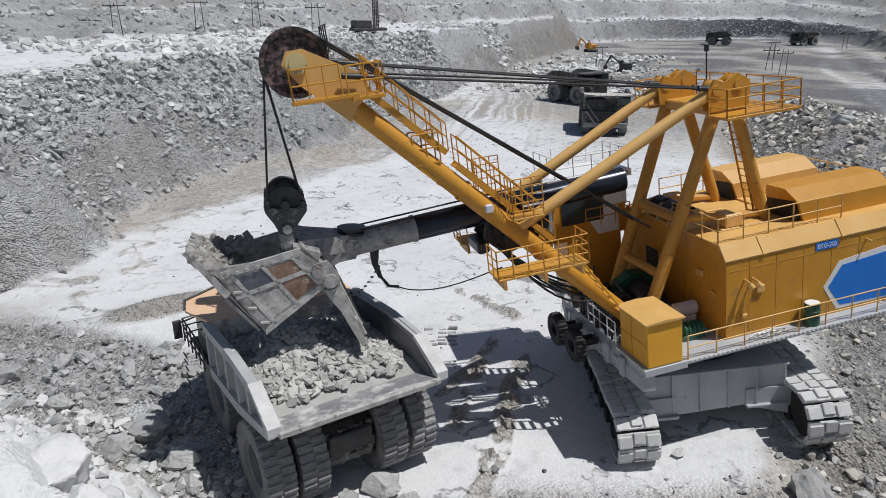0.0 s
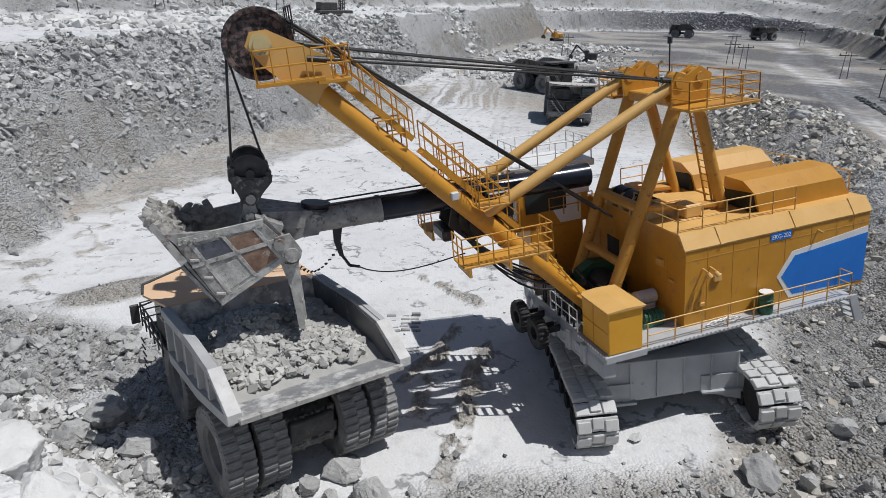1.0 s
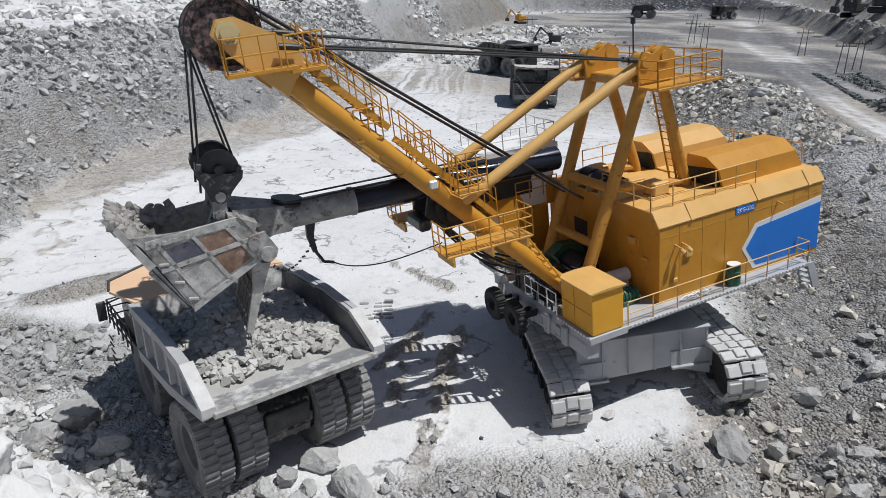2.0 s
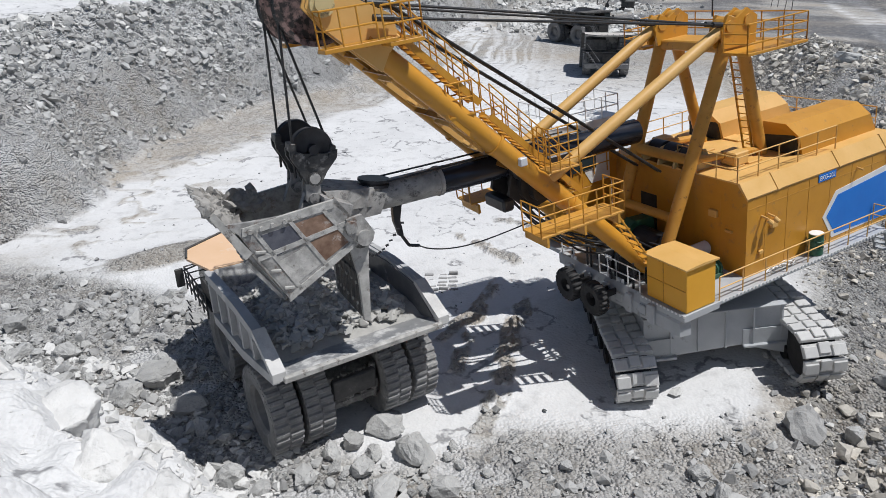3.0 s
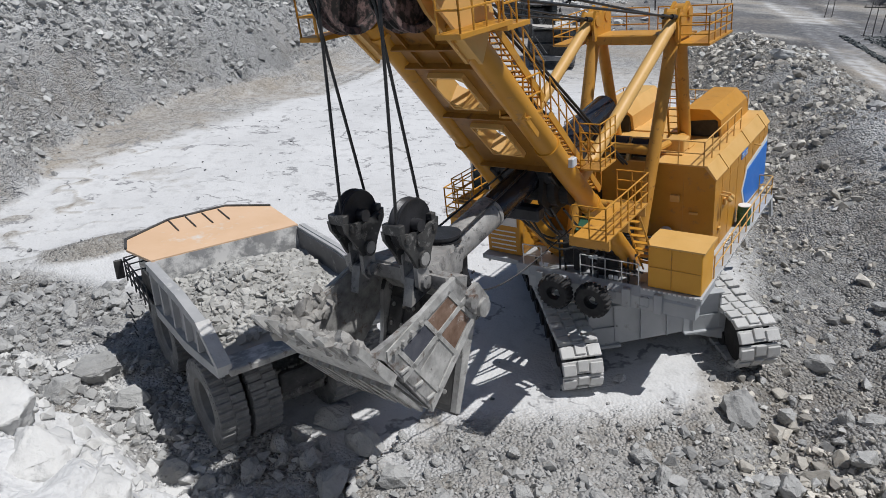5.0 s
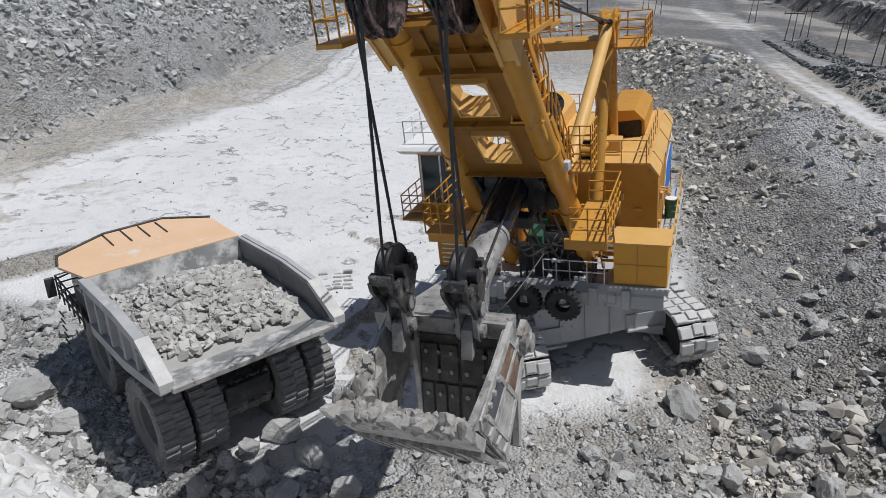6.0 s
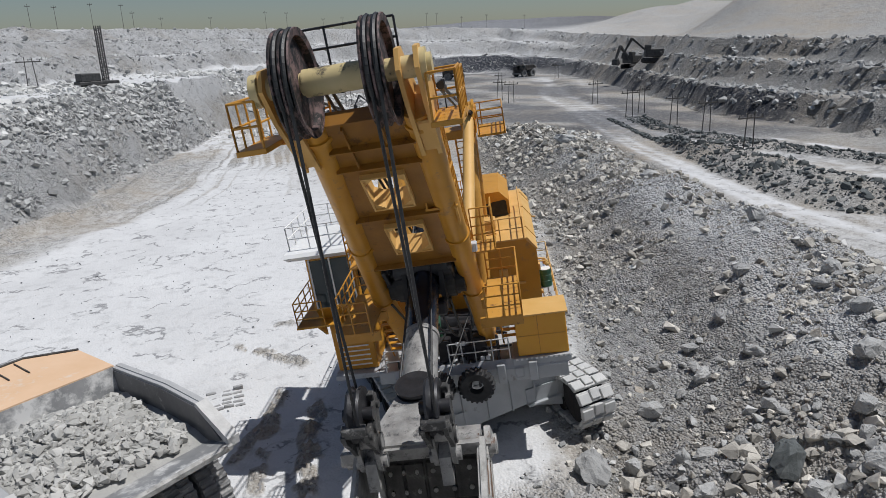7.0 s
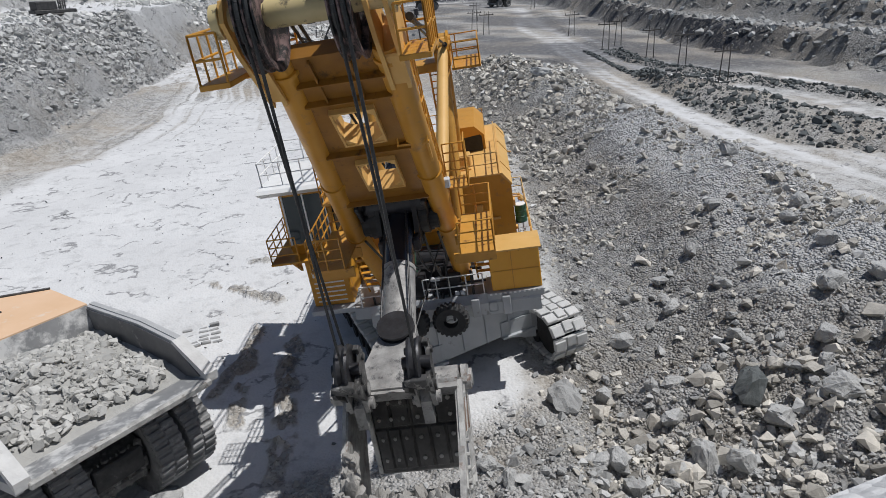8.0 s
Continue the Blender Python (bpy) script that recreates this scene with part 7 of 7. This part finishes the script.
add_lathe(bm, [(0.05, 0), (0.29, 0.0), (0.30, 0.05), (0.29, 0.3), (0.31, 0.32), (0.29, 0.34), (0.29, 0.6), (0.31, 0.62), (0.29, 0.64), (0.29, 0.9), (0.27, 0.92), (0.05, 0.9)], (0, 0, 0), "y", 24)
bmesh.ops.transform(bm, matrix=Matrix.Translation((-2.93, 4.38, 4.79)) @ Matrix.Rotation(radians(90), 4, 'X'), verts=bm.verts)
SWINGING.append(part("oil_drum", bm, GREEN, shovel, "green oil drum on the walkway"))
bm = B()
add_lathe(bm, [(0.26, 0.88), (0.28, 0.94), (0.2, 0.95)], (0, 0, 0), "y", 24)
bmesh.ops.transform(bm, matrix=Matrix.Translation((-2.93, 4.38, 4.79)) @ Matrix.Rotation(radians(90), 4, 'X'), verts=bm.verts)
SWINGING.append(part("drum_lid", bm, WHITE_PAINT, shovel, "pale drum lid"))
bm = B()
rr = random.Random(3)
for k in range(3):
    prev = None
    for j in range(22):
        a = j / 21 * 2 * math.pi * 1.5
        p = Vector((-0.6 - 0.35 * k + 0.5 * math.cos(a) * (1 - 0.1 * k), 4.35 + 0.16 * math.sin(a), 4.82 + 0.03 * k + 0.05 * math.sin(3 * a)))
        if prev is not None:
            add_cyl(bm, prev, p, 0.025, 6)
        prev = p
SWINGING.append(part("hose", bm, WHITE_PAINT, shovel, "pale coiled hose on the walkway"))


def utility_pole(x, y, h, pair=True):
    bm = B()
    z = H(x, y)
    for dx in ((-0.9, 0.9) if pair else (0,)):
        add_cyl(bm, (x + dx, y, z - 0.3), (x + dx * 0.7, y, z + h), 0.10, 8, 0.07)
    w = 2.2 if pair else 1.0
    add_box(bm, x - w, x + w, y - 0.08, y + 0.08, z + h - 1.0, z + h - 0.8)
    for k in range(3):
        xx = x - w + 0.2 + k * (w - 0.2)
        add_cyl(bm, (xx, y, z + h - 0.8), (xx, y, z + h - 0.45), 0.07, 6)
    o = part("utility_pole", bm, POLE, None)
    return tagged(o, "weathered timber power pole with a crossarm", "power pole", "power poles")


for x_, y_ in ((89.4, 101.8), (74.4, 75.9), (92.0, 129.4), (99.7, 135.5), (87.1, 179.1), (155.6, 273.9), (103.1, 160.6), (90.6, 112.5), (45.0, 202.0), (88.7, 190.3), (107.0, 229.0), (-61.9, 135.5), (-51.0, 149.7), (-42.0, 161.0), (-27.6, 155.0)):
    utility_pole(x_, y_, 6.2)
for a, h in ((-9.5, 13), (-7.9, 13), (-5.6, 15), (-3.6, 15), (-2.9, 11), (-1.0, 8), (6.6, 13), (8.2, 13), (11.0, 9), (12.5, 10), (16, 9), (19.2, 14), (20.0, 14), (22.0, 11), (24.0, 13), (27.0, 13), (-11.5, 10), (2.5, 9)):
    d = np.interp(a, FAR_AZ, FAR_R2) + 25
    utility_pole(d * math.sin(radians(a)), d * math.cos(radians(a)), h * 0.8, False)


def drill_rig(x, y, s, yaw):
    z = H(x, y)
    root = new("drill_rig")
    root.matrix_world = pose(x, y, z, 0, 0, yaw) @ Matrix.Diagonal((s, s, s, 1))
    tagged(root, "dark blasthole drill rig on the far bench", "drill rig")
    bm = B()
    add_box(bm, -5, 5, -1.8, 1.8, 1.2, 2.0, 0.1)
    add_box(bm, -4.5, 0.5, -1.7, 1.7, 2.0, 4.0, 0.15)
    part("deck_house", bm, TRUCK_DARK, root)
    for q in (-1, 1):
        bm = B()
        add_box(bm, -3.5, 3.5, 1.6 * q - 0.4, 1.6 * q + 0.4, 0, 1.2, 0.3)
        part("crawler", bm, PIT_BLACK, root)
    bm = B()
    for dx in (-0.55, 0.55):
        for dy in (-0.55, 0.55):
            add_cyl(bm, (2.4 + dx, dy, 1.5), (2.4 + dx, dy, 15.5), 0.14, 6)
    for k in range(13):
        for dx in (-0.55, 0.55):
            add_cyl(bm, (2.4 + dx, -0.55, 2 + k), (2.4 + dx, 0.55, 3 + k), 0.09, 5)
            add_cyl(bm, (1.85, dx, 2 + k), (2.95, dx, 3 + k), 0.09, 5)
    part("mast", bm, TRUCK_DARK, root)


drill_rig(150 * math.sin(radians(-6.0)), 150 * math.cos(radians(-6.0)), 0.75, 30)


def small_digger(x, y, s, yaw, mat, label):
    root = new("excavator")
    root.matrix_world = pose(x, y, H(x, y), 0, 0, yaw) @ Matrix.Diagonal((s, s, s, 1))
    tagged(root, label, "excavator")
    bm = B()
    add_box(bm, -2.2, 1.8, -1.5, 1.5, 1.3, 3.2, 0.2)
    add_box(bm, 0.6, 2.0, 0.5, 1.5, 3.0, 4.0, 0.1)
    part("upper_body", bm, mat, root)
    for q in (-1, 1):
        bm = B()
        add_box(bm, -2.4, 2.4, 1.3 * q - 0.35, 1.3 * q + 0.35, 0, 1.1, 0.3)
        part("crawler", bm, PIT_BLACK, root)
    bm = B()
    add_prism(bm, [(1.4, 2.4), (1.6, 3.0), (4.6, 5.6), (5.0, 5.3), (4.6, 5.0)], 'y', -0.3, 0.3)
    add_prism(bm, [(4.4, 5.5), (5.1, 5.6), (6.6, 2.4), (6.3, 2.2)], 'y', -0.22, 0.22)
    part("arm", bm, mat, root)
    bm = B()
    add_prism(bm, [(6.2, 2.5), (6.8, 2.4), (7.0, 1.2), (6.0, 1.0), (5.6, 1.5)], 'y', -0.7, 0.7)
    part("bucket", bm, TRUCK_DARK, root)


for a, d, s, yw, mt, lb in ((11.8, 270, 0.9, 200, YELLOW, "yellow excavator working far off"), (14.6, 190, 0.8, 160, TRUCK_DARK, "dark excavator on a rock pile far off"), (35.4, 268, 1.5, 200, TRUCK_DARK, "dark shovel loading in the far pit"), (37.0, 250, 1.5, 150, TRUCK_DARK, "dark shovel standing in the far pit")):
    small_digger(d * math.sin(radians(a)), d * math.cos(radians(a)), s, yw, mt, lb)
for a, d, yw in ((27.3, 345, 110), (21.8, 330, 60)):
    lorry("dump_truck", "far dark mining dump truck on the haul road", (d * math.sin(radians(a)), d * math.cos(radians(a)), H(d * math.sin(radians(a)), d * math.cos(radians(a)))), yw, WAIT_BODY, WAIT_BODY)

# ---- movement ----
TIMES = [round(0.1 * k, 1) for k in range(81)]


def motions():
    rows = [(t, swing_pose(t)) for t in TIMES]
    for ob in SWINGING:
        walk(ob, rows)
    walk(arm, [(t, arm_pose(t)) for t in TIMES])
    walk(door, [(t, Matrix.Translation((1.1, 0, -0.7)) @ Matrix.Rotation(radians(-keyed(t)[3]), 4, 'Y')) for t in TIMES])
    for low, high, (p, q) in ROPES:
        ra, rb = [], []
        for t in TIMES:
            a, b = arm_pose(t) @ low, swing_pose(t) @ high
            turn = (b - a).to_track_quat('Z', 'Y').to_matrix().to_4x4()
            back = (a - b).to_track_quat('Z', 'Y').to_matrix().to_4x4()
            ra.append((t, Matrix.Translation(a) @ turn))
            rb.append((t, Matrix.Translation(b) @ back))
        walk(p, ra)
        walk(q, rb)


motions()
